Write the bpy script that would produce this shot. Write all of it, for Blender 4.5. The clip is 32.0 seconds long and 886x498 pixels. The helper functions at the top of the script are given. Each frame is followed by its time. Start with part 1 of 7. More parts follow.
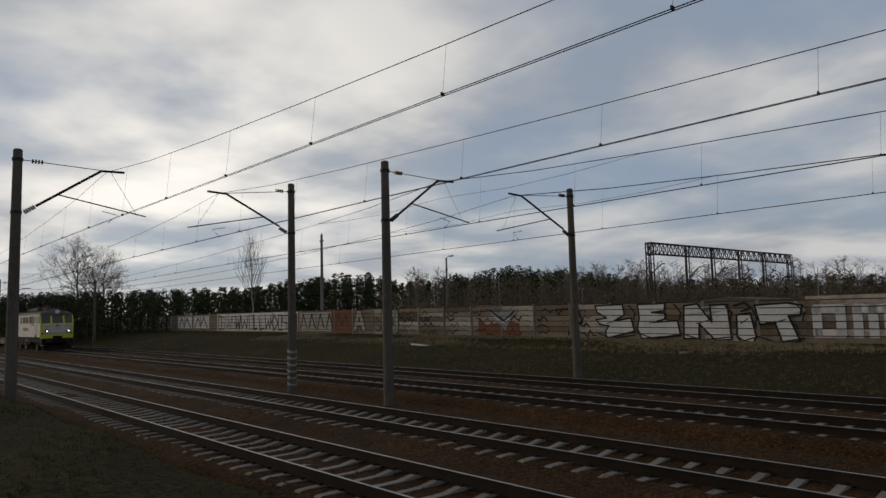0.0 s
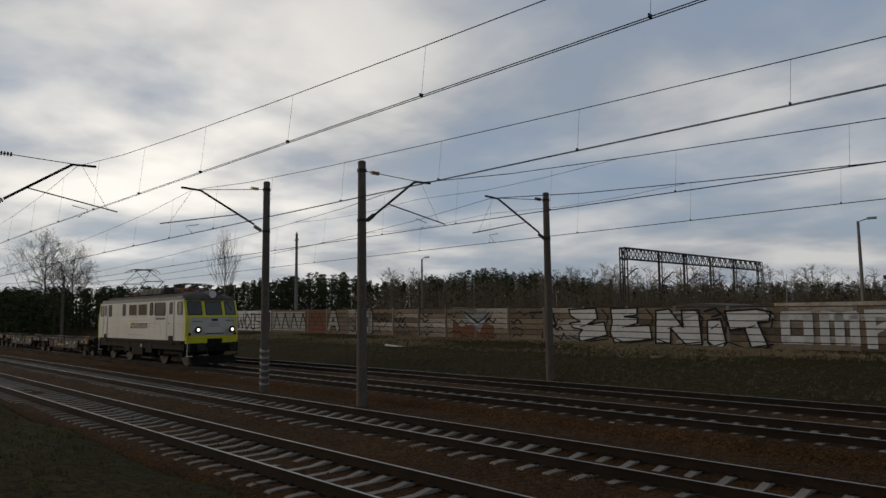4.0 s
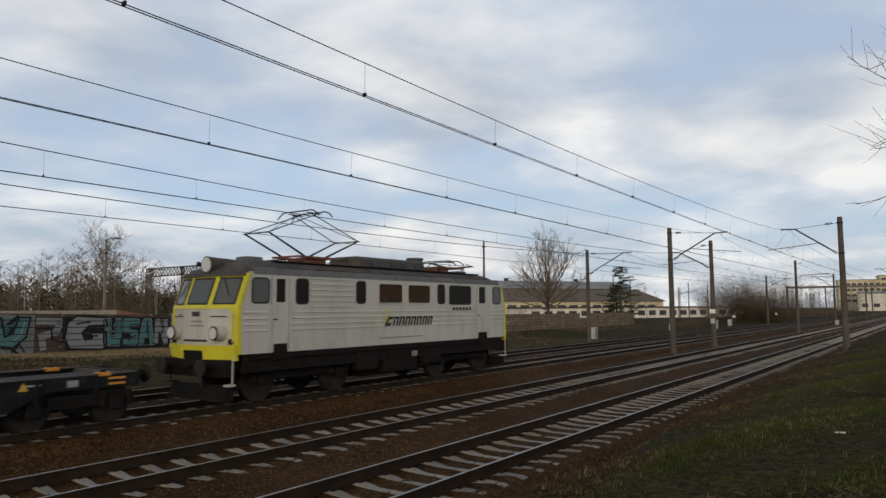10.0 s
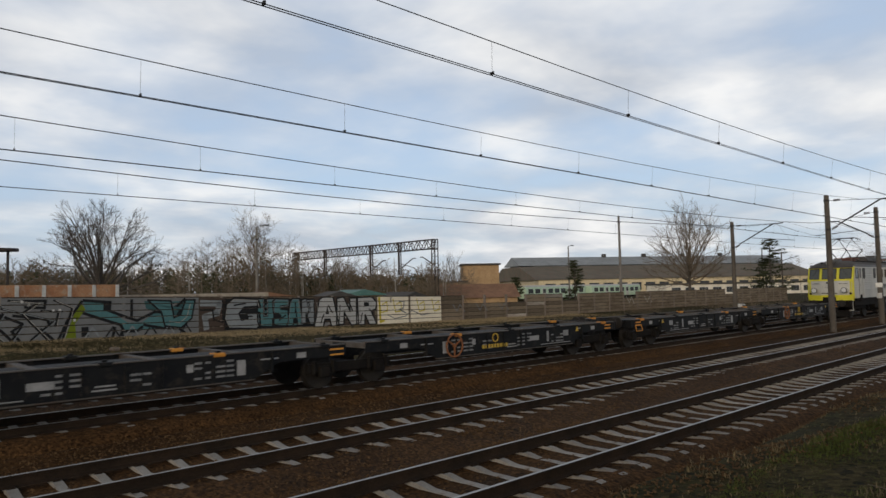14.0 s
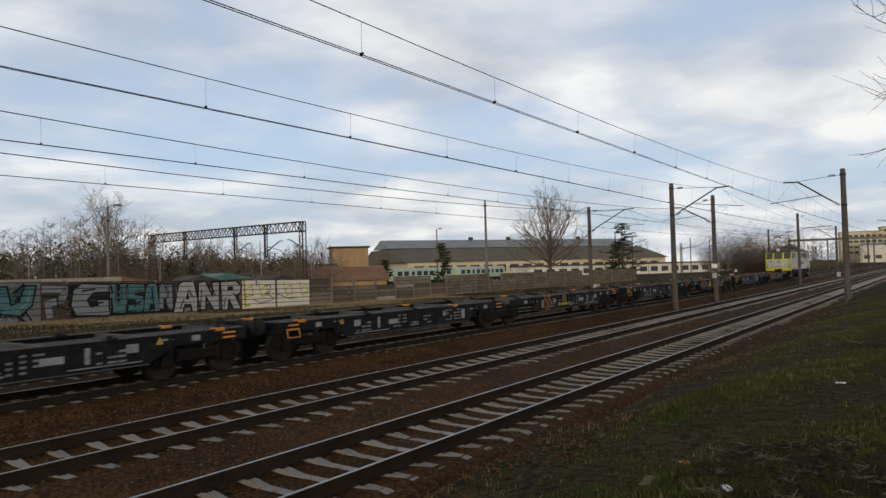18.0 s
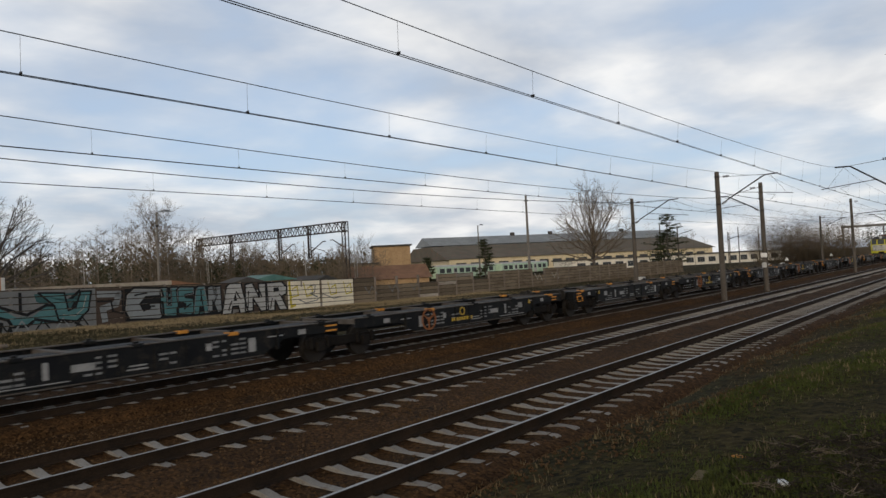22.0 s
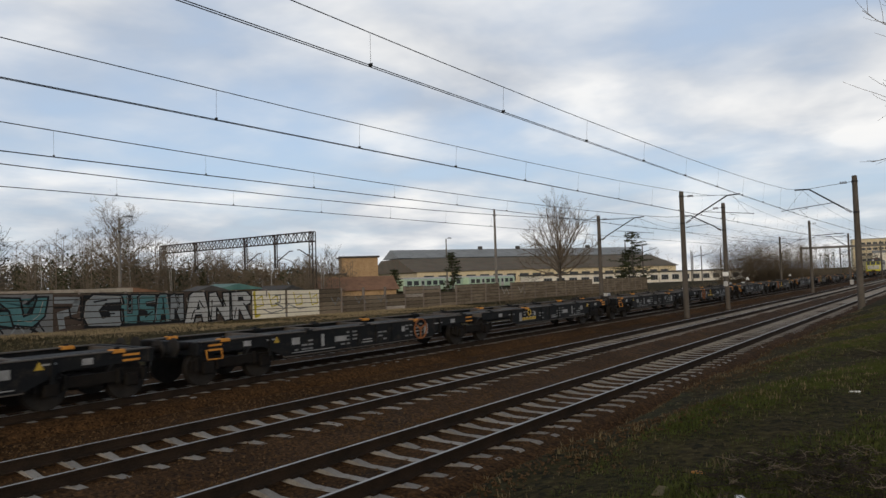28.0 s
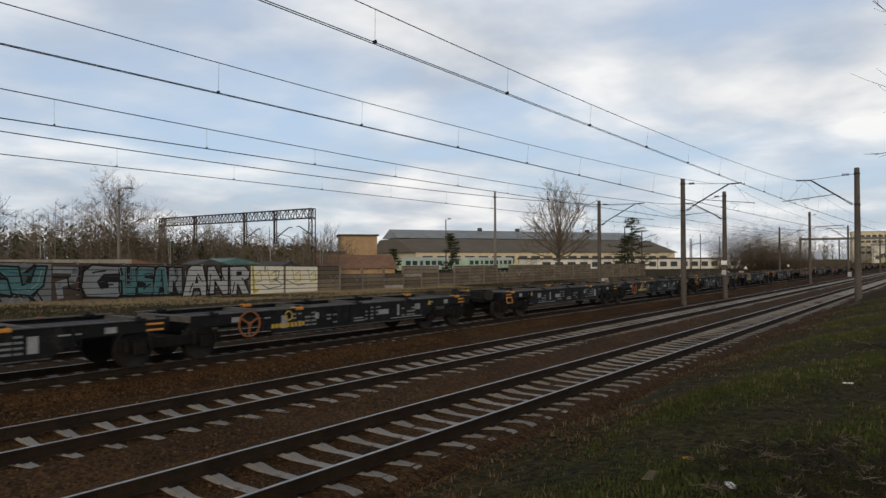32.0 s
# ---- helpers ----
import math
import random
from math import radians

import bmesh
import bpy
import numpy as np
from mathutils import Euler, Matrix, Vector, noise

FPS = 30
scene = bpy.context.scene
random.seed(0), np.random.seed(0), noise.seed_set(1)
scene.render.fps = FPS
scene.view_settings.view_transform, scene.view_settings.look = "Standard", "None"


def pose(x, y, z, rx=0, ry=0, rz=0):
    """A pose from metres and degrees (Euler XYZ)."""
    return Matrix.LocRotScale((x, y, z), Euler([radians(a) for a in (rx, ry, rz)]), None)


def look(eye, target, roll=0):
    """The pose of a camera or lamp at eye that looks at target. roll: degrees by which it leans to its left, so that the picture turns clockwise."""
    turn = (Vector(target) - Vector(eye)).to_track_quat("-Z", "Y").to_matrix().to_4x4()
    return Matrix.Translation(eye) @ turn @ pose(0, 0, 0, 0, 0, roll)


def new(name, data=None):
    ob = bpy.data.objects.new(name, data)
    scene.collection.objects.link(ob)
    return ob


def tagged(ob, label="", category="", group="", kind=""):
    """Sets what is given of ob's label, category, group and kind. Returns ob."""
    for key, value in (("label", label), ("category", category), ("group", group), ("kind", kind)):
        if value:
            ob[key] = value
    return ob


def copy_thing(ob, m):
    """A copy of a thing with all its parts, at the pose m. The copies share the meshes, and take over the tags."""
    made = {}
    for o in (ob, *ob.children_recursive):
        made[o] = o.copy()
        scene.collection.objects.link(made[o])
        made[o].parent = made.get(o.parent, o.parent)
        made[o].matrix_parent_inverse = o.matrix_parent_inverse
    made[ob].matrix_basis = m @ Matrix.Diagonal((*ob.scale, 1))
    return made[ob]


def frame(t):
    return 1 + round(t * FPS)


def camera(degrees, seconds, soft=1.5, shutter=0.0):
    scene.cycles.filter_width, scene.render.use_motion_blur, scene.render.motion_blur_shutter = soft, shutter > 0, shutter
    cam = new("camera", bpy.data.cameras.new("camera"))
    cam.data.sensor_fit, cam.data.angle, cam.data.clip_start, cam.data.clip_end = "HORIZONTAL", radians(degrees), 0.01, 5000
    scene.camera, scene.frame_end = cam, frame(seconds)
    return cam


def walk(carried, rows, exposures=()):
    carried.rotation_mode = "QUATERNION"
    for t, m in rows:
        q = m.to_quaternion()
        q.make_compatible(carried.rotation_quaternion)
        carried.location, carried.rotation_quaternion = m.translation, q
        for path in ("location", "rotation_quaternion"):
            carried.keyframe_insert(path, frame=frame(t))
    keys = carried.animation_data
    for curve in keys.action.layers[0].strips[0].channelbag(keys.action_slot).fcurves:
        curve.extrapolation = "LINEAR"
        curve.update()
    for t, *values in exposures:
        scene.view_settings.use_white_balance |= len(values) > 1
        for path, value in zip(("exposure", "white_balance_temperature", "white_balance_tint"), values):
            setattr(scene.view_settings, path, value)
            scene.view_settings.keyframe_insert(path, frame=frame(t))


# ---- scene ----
cam = camera(65.10, 32.0, soft=1.45, shutter=0.2)
EYE = (0.0, 0.0, 2.55)  # the rail heads lie at z = 0, the tracks run along x
ROWS = [  # seconds, yaw, pitch, roll
    (0.0, 48.68, 5.41, -1.49),
    (0.5, 49.00, 5.42, -0.92),
    (1.0, 48.49, 5.50, -0.76),
    (1.5, 47.84, 5.52, -1.06),
    (2.0, 47.95, 5.98, -0.68),
    (2.5, 47.43, 5.89, -0.67),
    (4.5, 45.99, 5.25, -0.45),
    (5.0, 40.76, 6.03, -0.24),
    (5.5, 33.05, 4.87, 0.34),
    (6.0, 16.52, 3.72, 1.45),
    (6.5, -0.32, 3.64, 1.40),
    (7.0, -19.54, 3.52, 0.50),
    (7.5, -36.09, 5.02, 1.90),
    (8.0, -50.00, 6.08, 0.87),
    (8.5, -52.08, 5.97, -0.91),
    (9.0, -51.12, 6.21, -0.68),
    (9.5, -52.34, 5.62, -0.65),
    (10.0, -54.38, 4.96, -0.38),
    (10.5, -53.79, 5.81, 0.20),
    (11.0, -54.09, 6.08, -0.42),
    (11.5, -55.27, 6.77, -0.51),
    (12.0, -56.01, 6.84, 0.16),
    (12.5, -51.89, 11.46, -2.95),
    (13.0, -45.10, 10.89, -3.99),
    (13.5, -41.80, 7.29, -4.85),
    (14.0, -43.45, 3.36, -1.19),
    (14.5, -48.54, 2.75, -0.66),
    (15.0, -52.21, 2.58, -0.64),
    (15.5, -52.74, 2.62, -0.15),
    (17.5, -53.20, 2.07, -1.73),
    (18.0, -54.18, 1.68, -1.54),
    (18.5, -54.33, 0.66, -0.78),
    (19.0, -53.10, -0.09, -1.36),
    (19.5, -53.56, 0.50, -1.91),
    (20.0, -53.91, -0.31, -1.86),
    (20.5, -52.90, -0.30, -1.96),
    (21.0, -50.09, 0.17, -2.85),
    (21.5, -51.12, 0.78, -3.82),
    (22.0, -50.73, 1.54, -2.95),
    (22.5, -50.23, 1.91, -2.68),
    (23.0, -49.61, 2.04, -1.58),
    (23.5, -50.63, 1.34, -2.31),
    (24.0, -50.23, 1.34, -2.83),
    (24.5, -50.09, 1.04, -3.58),
    (26.5, -51.69, 1.73, -0.95),
    (27.0, -52.09, 1.90, -2.00),
    (27.5, -52.58, 1.99, -2.87),
    (28.0, -53.42, 2.48, -1.80),
    (28.5, -53.41, 2.13, -1.24),
    (29.0, -54.04, 1.80, -0.47),
    (29.5, -55.39, 1.12, 0.22),
    (30.0, -54.54, 1.35, 0.55),
    (30.5, -53.21, 1.48, 0.41),
    (31.0, -52.62, 0.96, -0.44),
    (31.5, -53.24, 1.10, -0.10),
    (32.0, -53.45, 0.88, -0.16),
]
EXPOSURES = [(0.0, -0.75), (4.5, -0.75), (6.0, -0.5), (8.5, -0.1), (11.0, -0.1), (14.0, -0.03), (32.0, -0.03)]
walk(cam, [(t, pose(*EYE, 90 + pitch, 0, yaw) @ pose(0, 0, 0, 0, 0, roll)) for t, yaw, pitch, roll in ROWS], EXPOSURES)

# ---- world and sun ----
SUN_AZ, SUN_EL = -122.0, 14.0  # degrees from +y towards +x, and above the horizon
SUN_WAY = Vector((math.sin(radians(SUN_AZ)) * math.cos(radians(SUN_EL)), math.cos(radians(SUN_AZ)) * math.cos(radians(SUN_EL)), math.sin(radians(SUN_EL))))


def node(tree, kind, **inputs):
    n = tree.nodes.new(kind)
    for k, v in inputs.items():
        n.inputs[k.replace("_", " ")].default_value = v
    return n


def make_world():
    w = bpy.data.worlds.new("sky")
    scene.world = w
    w.use_nodes = True
    t = w.node_tree
    t.nodes.clear()
    link = t.links.new
    out, bg = t.nodes.new("ShaderNodeOutputWorld"), t.nodes.new("ShaderNodeBackground")
    sky = t.nodes.new("ShaderNodeTexSky")
    sky.sky_type, sky.sun_disc = "NISHITA", False
    sky.sun_elevation, sky.sun_rotation = radians(SUN_EL), radians(SUN_AZ)
    sky.air_density, sky.dust_density, sky.ozone_density = 1.0, 1.5, 2.0
    coord = t.nodes.new("ShaderNodeTexCoord")
    sep = t.nodes.new("ShaderNodeSeparateXYZ")
    link(coord.outputs["Generated"], sep.inputs[0])

    def op(kind, a, b=None, c=None):
        m = t.nodes.new("ShaderNodeMath")
        m.operation = kind
        for n, v in enumerate((a, b, c)):
            if v is None:
                continue
            if isinstance(v, (int, float)):
                m.inputs[n].default_value = v
            else:
                link(v, m.inputs[n])
        return m.outputs[0]

    up = op("ADD", op("MAXIMUM", sep.outputs[2], 0.0), 0.16)
    flat = t.nodes.new("ShaderNodeCombineXYZ")
    link(op("DIVIDE", sep.outputs[0], up), flat.inputs[0])
    link(op("DIVIDE", sep.outputs[1], up), flat.inputs[1])
    big = node(t, "ShaderNodeTexNoise", Scale=0.62, Detail=5.0, Roughness=0.5, Distortion=0.2)
    fine = node(t, "ShaderNodeTexNoise", Scale=1.5, Detail=5.0, Roughness=0.5, Distortion=0.15)
    shift = t.nodes.new("ShaderNodeVectorMath")
    shift.operation = "ADD"
    shift.inputs[1].default_value = (3.1, 7.4, 1.3)
    link(flat.outputs[0], big.inputs["Vector"])
    link(flat.outputs[0], shift.inputs[0])
    link(shift.outputs[0], fine.inputs["Vector"])
    cover = op("ADD", op("MULTIPLY", big.outputs[0], 0.65), op("MULTIPLY", fine.outputs[0], 0.35))
    cloud = t.nodes.new("ShaderNodeMapRange")
    cloud.interpolation_type = "SMOOTHSTEP"
    cloud.inputs["From Min"].default_value, cloud.inputs["From Max"].default_value = 0.345, 0.60
    link(cover, cloud.inputs["Value"])
    # a bright gap in the cloud at a fixed low spot, away from the sun
    dot = t.nodes.new("ShaderNodeVectorMath")
    dot.operation = "DOT_PRODUCT"
    dot.inputs[1].default_value = Vector((-0.93, 0.34, 0.13)).normalized()
    link(coord.outputs["Generated"], dot.inputs[0])
    glow = op("POWER", op("MAXIMUM", dot.outputs["Value"], 0.0), 15.0)
    shade = t.nodes.new("ShaderNodeMapRange")
    shade.inputs["From Min"].default_value, shade.inputs["From Max"].default_value = 0.38, 0.66
    link(fine.outputs[0], shade.inputs["Value"])
    tint = t.nodes.new("ShaderNodeMix")
    tint.data_type = "RGBA"
    tint.inputs["A"].default_value, tint.inputs["B"].default_value = (0.455, 0.495, 0.56, 1), (0.88, 0.875, 0.865, 1)
    link(shade.outputs[0], tint.inputs["Factor"])
    warm = t.nodes.new("ShaderNodeMix")
    warm.data_type = "RGBA"
    warm.inputs["B"].default_value = (1.62, 1.54, 1.42, 1)
    link(tint.outputs["Result"], warm.inputs["A"])
    link(op("MULTIPLY", glow, op("ADD", 0.30, op("MULTIPLY", shade.outputs[0], 0.65))), warm.inputs["Factor"])
    # the unseen sky overhead is dimmed to lessen the light on the ground
    thick = t.nodes.new("ShaderNodeMapRange")
    thick.interpolation_type = "SMOOTHSTEP"
    for key, v in (("From Min", 0.40), ("From Max", 0.80), ("To Min", 1.0), ("To Max", 0.30)):
        thick.inputs[key].default_value = v
    link(sep.outputs[2], thick.inputs["Value"])
    # a paler band over the horizon
    low = t.nodes.new("ShaderNodeMapRange")
    low.inputs["From Min"].default_value, low.inputs["From Max"].default_value = 0.0, 0.16
    low.inputs["To Min"].default_value, low.inputs["To Max"].default_value = 0.55, 0.0
    link(sep.outputs[2], low.inputs["Value"])
    blue = t.nodes.new("ShaderNodeVectorMath")
    blue.operation = "SCALE"
    blue.inputs["Scale"].default_value = 0.16
    link(sky.outputs[0], blue.inputs[0])
    veil = t.nodes.new("ShaderNodeMix")  # thin high haze over the blue
    veil.data_type = "RGBA"
    veil.inputs["Factor"].default_value = 0.75
    veil.inputs["B"].default_value = (0.445, 0.545, 0.705, 1)
    link(blue.outputs[0], veil.inputs["A"])
    mix = t.nodes.new("ShaderNodeMix")
    mix.data_type = "RGBA"
    link(op("MAXIMUM", cloud.outputs[0], low.outputs[0]), mix.inputs["Factor"])
    link(veil.outputs["Result"], mix.inputs["A"])
    link(warm.outputs["Result"], mix.inputs["B"])
    link(mix.outputs["Result"], bg.inputs["Color"])
    link(op("MULTIPLY", thick.outputs[0], 1.10), bg.inputs["Strength"])
    link(bg.outputs[0], out.inputs[0])


make_world()
sun = new("sun", bpy.data.lights.new("sun", "SUN"))
sun.data.energy, sun.data.angle, sun.data.color = 1.15, radians(16), (1.0, 0.80, 0.54)
sun.matrix_world = look(SUN_WAY * 300, (0, 0, 0))


# ---- materials ----
def surf(name, c1, c2, rough=0.8, metal=0.0, scale=1.5, fine=30.0, grain=0.35, bump=0.3, dirt=None, vary=0.0, spots=0.0, stretch=(1, 1, 1), spec=0.5):
    """c1 to c2 in broad patches, a fine grain over them, dirt in blotches, and a change from piece to piece."""
    m = bpy.data.materials.new(name)
    m.use_nodes = True
    t = m.node_tree
    link, b = t.links.new, t.nodes["Principled BSDF"]
    coord, mapping = t.nodes.new("ShaderNodeTexCoord"), t.nodes.new("ShaderNodeMapping")
    mapping.inputs["Scale"].default_value = stretch
    link(coord.outputs["Object"], mapping.inputs[0])
    n1 = node(t, "ShaderNodeTexNoise", Scale=scale, Detail=4.0, Roughness=0.6)
    n2 = node(t, "ShaderNodeTexNoise", Scale=fine, Detail=3.0, Roughness=0.7)
    for n in (n1, n2):
        link(mapping.outputs[0], n.inputs["Vector"])

    def ranged(value, a, z, lo=0.0, hi=1.0):
        r = t.nodes.new("ShaderNodeMapRange")
        for k, v in (("From Min", a), ("From Max", z), ("To Min", lo), ("To Max", hi)):
            r.inputs[k].default_value = v
        link(value, r.inputs["Value"])
        return r.outputs[0]

    def blend(kind, fac, a, z):
        x = t.nodes.new("ShaderNodeMix")
        x.data_type, x.blend_type = "RGBA", kind
        for key, v in (("Factor", fac), ("A", a), ("B", z)):
            if isinstance(v, (tuple, float, int)):
                x.inputs[key].default_value = (*v, 1) if isinstance(v, tuple) else v
            else:
                link(v, x.inputs[key])
        return x.outputs["Result"]

    col = blend("MIX", ranged(n1.outputs[0], 0.35, 0.65), c1, c2)
    if dirt:
        n3 = node(t, "ShaderNodeTexNoise", Scale=scale * 2.7, Detail=6.0, Roughness=0.7)
        link(mapping.outputs[0], n3.inputs["Vector"])
        col = blend("MIX", ranged(n3.outputs[0], 0.52, 0.68, 0.0, 0.85), col, dirt)
    if spots:
        n4 = node(t, "ShaderNodeTexVoronoi", Scale=spots)
        link(mapping.outputs[0], n4.inputs["Vector"])
        col = blend("MULTIPLY", 0.8, col, blend("MIX", ranged(n4.outputs["Color"], 0.1, 0.9), (0.22, 0.22, 0.22), (1.85, 1.75, 1.65)))
    g = t.nodes.new("ShaderNodeCombineColor")
    for k in range(3):
        link(ranged(n2.outputs[0], 0.3, 0.7, 1 - grain, 1 + grain), g.inputs[k])
    col = blend("MULTIPLY", 1.0, col, g.outputs[0])
    if vary:
        info, v = t.nodes.new("ShaderNodeObjectInfo"), t.nodes.new("ShaderNodeCombineColor")
        for k in range(3):
            link(ranged(info.outputs["Random"], 0, 1, 1 - vary, 1 + vary), v.inputs[k])
        col = blend("MULTIPLY", 1.0, col, v.outputs[0])
    link(col, b.inputs["Base Color"])
    link(ranged(n2.outputs[0], 0.3, 0.7, max(rough - 0.1, 0.03), min(rough + 0.1, 1)), b.inputs["Roughness"])
    b.inputs["Metallic"].default_value = metal
    b.inputs["Specular IOR Level"].default_value = spec
    if bump:
        bp = node(t, "ShaderNodeBump", Strength=bump, Distance=0.02)
        link(n2.outputs[0], bp.inputs["Height"])
        link(bp.outputs[0], b.inputs["Normal"])
    return m


def glowing(name, colour, strength):
    m = bpy.data.materials.new(name)
    m.use_nodes = True
    b = m.node_tree.nodes["Principled BSDF"]
    b.inputs["Base Color"].default_value = (*colour, 1)
    b.inputs["Emission Color"].default_value, b.inputs["Emission Strength"].default_value = (*colour, 1), strength
    return m


def glassy(name, colour, rough=0.12, spec=0.3):
    m = bpy.data.materials.new(name)
    m.use_nodes = True
    b = m.node_tree.nodes["Principled BSDF"]
    b.inputs["Base Color"].default_value, b.inputs["Roughness"].default_value = (*colour, 1), rough
    b.inputs["Specular IOR Level"].default_value = spec
    return m


M_RAIL = surf("rusty_rail", (0.016, 0.0115, 0.0085), (0.028, 0.0185, 0.0125), 0.85, 0, 2, 40, spec=0.12)
M_HEAD = surf("worn_rail_head", (0.32, 0.31, 0.30), (0.42, 0.41, 0.40), 0.45, 0.9, 1, 30, 0.1, 0.05)
M_SLEEPER = surf("sleeper_concrete", (0.215, 0.204, 0.188), (0.300, 0.288, 0.268), 0.9, 0, 1.5, 45, 0.2, 0.3, dirt=(0.16, 0.12, 0.09), vary=0.16)
M_BALLAST = surf("brown_ballast", (0.042, 0.0225, 0.0092), (0.066, 0.0355, 0.0148), 0.95, 0, 0.35, 14, 0.5, 1.0, dirt=(0.026, 0.018, 0.011), spots=22.0, spec=0.08)
M_STONE = surf("ballast_stone", (0.052, 0.029, 0.0130), (0.104, 0.064, 0.032), 0.9, 0, 3.0, 30, 0.3, 0.2, dirt=(0.024, 0.014, 0.009), spec=0.1)
M_POLE = surf("pole_concrete", (0.083, 0.072, 0.061), (0.122, 0.108, 0.094), 0.9, 0, 1.0, 30, 0.25, 0.3, dirt=(0.055, 0.042, 0.032), stretch=(1, 1, 0.3), spec=0.15)
M_STEEL = surf("dark_painted_steel", (0.016, 0.015, 0.015), (0.028, 0.025, 0.024), 0.6, 0.5, 3, 30, 0.25, 0.1)
M_WIRE = surf("dark_copper_wire", (0.014, 0.013, 0.013), (0.022, 0.020, 0.018), 0.6, 0.6, 3, 30, 0.2, 0)
M_INSUL = surf("brown_insulator", (0.035, 0.02, 0.015), (0.05, 0.03, 0.02), 0.3, 0, 3, 30, 0.2, 0)
M_WHITE = surf("white_paint", (0.72, 0.72, 0.70), (0.80, 0.80, 0.78), 0.5, 0, 2, 30, 0.06, 0.05, dirt=(0.55, 0.54, 0.51))
M_BLACK = surf("black_paint", (0.010, 0.010, 0.011), (0.018, 0.018, 0.019), 0.6, 0, 2, 30, 0.2, 0.1)
M_GALV = surf("galvanised_steel", (0.22, 0.23, 0.24), (0.30, 0.31, 0.32), 0.5, 0.7, 3, 30, 0.15, 0.1)


# ---- mesh tools ----
class Geo:
    """Gathers vertices and faces for one mesh."""

    def __init__(self):
        self.v, self.f = [], []

    def add(self, verts, faces):
        n = len(self.v)
        self.v += [tuple(p) for p in verts]
        self.f += [tuple(n + i for i in face) for face in faces]
        return self

    def box(self, x0, x1, y0, y1, z0, z1, m=None):
        p = [Vector((x, y, z)) for z in (z0, z1) for y in (y0, y1) for x in (x0, x1)]
        if m:
            p = [m @ q for q in p]
        return self.add(p, [(0, 2, 3, 1), (4, 5, 7, 6), (0, 1, 5, 4), (2, 6, 7, 3), (0, 4, 6, 2), (1, 3, 7, 5)])

    def cbox(self, x0, x1, y0, y1, z0, z1, b=0.02, m=None):
        """A box with chamfered edges along all sides."""
        bm = bmesh.new()
        bmesh.ops.create_cube(bm, size=1.0)
        for q in bm.verts:
            q.co = Vector((x0 if q.co.x < 0 else x1, y0 if q.co.y < 0 else y1, z0 if q.co.z < 0 else z1))
        bmesh.ops.bevel(bm, geom=bm.edges[:], offset=b, segments=1, affect="EDGES")
        bm.verts.index_update()
        self.add([m @ q.co if m else q.co for q in bm.verts], [[q.index for q in face.verts] for face in bm.faces])
        bm.free()
        return self

    def tube(self, pts, r, n=6, r2=None, cap=True):
        """A round bar along a line of points, tapering from r to r2."""
        pts = [Vector(p) for p in pts]
        r2 = r if r2 is None else r2
        rings, base, total = [], len(self.v), len(pts) - 1
        for i, p in enumerate(pts):
            d = (pts[min(i + 1, total)] - pts[max(i - 1, 0)]).normalized()
            a = d.orthogonal().normalized() if abs(d.z) > 0.9 else d.cross(Vector((0, 0, 1))).normalized()
            c, k = d.cross(a), r + (r2 - r) * i / total
            rings.append([p + (a * math.cos(2 * math.pi * j / n) + c * math.sin(2 * math.pi * j / n)) * k for j in range(n)])
        faces = [(i * n + j, i * n + (j + 1) % n, (i + 1) * n + (j + 1) % n, (i + 1) * n + j) for i in range(total) for j in range(n)]
        if cap:
            faces += [tuple(range(n))[::-1], tuple(total * n + j for j in range(n))]
        return self.add([q for ring in rings for q in ring], faces)

    def beam(self, p, q, w, h=None):
        """A square bar from p to q."""
        p, q, h = Vector(p), Vector(q), h or w
        d = (q - p).normalized()
        a = d.cross(Vector((0, 0, 1)))
        a = (a if a.length > 0.05 else Vector((1, 0, 0))).normalized()
        c = a.cross(d)
        return self.add([e + a * (w / 2 * s) + c * (h / 2 * u) for e in (p, q) for s, u in ((-1, -1), (1, -1), (1, 1), (-1, 1))],
                        [(0, 1, 2, 3), (7, 6, 5, 4), (0, 4, 5, 1), (1, 5, 6, 2), (2, 6, 7, 3), (3, 7, 4, 0)])

    def prism(self, poly, lo, hi, axis="x"):
        """A flat outline, pulled from lo to hi along an axis. Outline points are (y, z), (x, z) or (x, y)."""
        n = len(poly)
        put = {"x": lambda e, a, b: (e, a, b), "y": lambda e, a, b: (a, e, b), "z": lambda e, a, b: (a, b, e)}[axis]
        verts = [put(e, a, b) for e in (lo, hi) for a, b in poly]
        return self.add(verts, [tuple(range(n)), tuple(range(2 * n - 1, n - 1, -1))] + [(i, n + i, n + (i + 1) % n, (i + 1) % n) for i in range(n)])

    def disc(self, c, axis, r, depth, n=16):
        c, axis = Vector(c), Vector(axis).normalized()
        return self.tube([c - axis * depth / 2, c + axis * depth / 2], r, n)

    def mesh(self, name, mat, smooth=False):
        me = bpy.data.meshes.new(name)
        me.from_pydata(self.v, [], self.f)
        me.materials.append(mat)
        bm = bmesh.new()
        bm.from_mesh(me)
        bmesh.ops.recalc_face_normals(bm, faces=bm.faces)
        bm.to_mesh(me)
        bm.free()
        if smooth:
            me.shade_smooth()
            me.set_sharp_from_angle(angle=radians(40))
        return me


def thing(name, label, category, group="", at=None, kind=""):
    ob = tagged(new(name), label, category, group, kind)
    ob.empty_display_size = 0.2
    if at is not None:
        ob.matrix_world = at
    return ob


def part(name, geo, mat, parent=None, label="", smooth=False, kind=""):
    """One mesh object, from a Geo or a mesh, under its thing or part."""
    ob = new(name, geo if isinstance(geo, bpy.types.Mesh) else geo.mesh(name, mat, smooth))
    if parent:
        ob.parent = parent
    return tagged(ob, label, kind=kind)


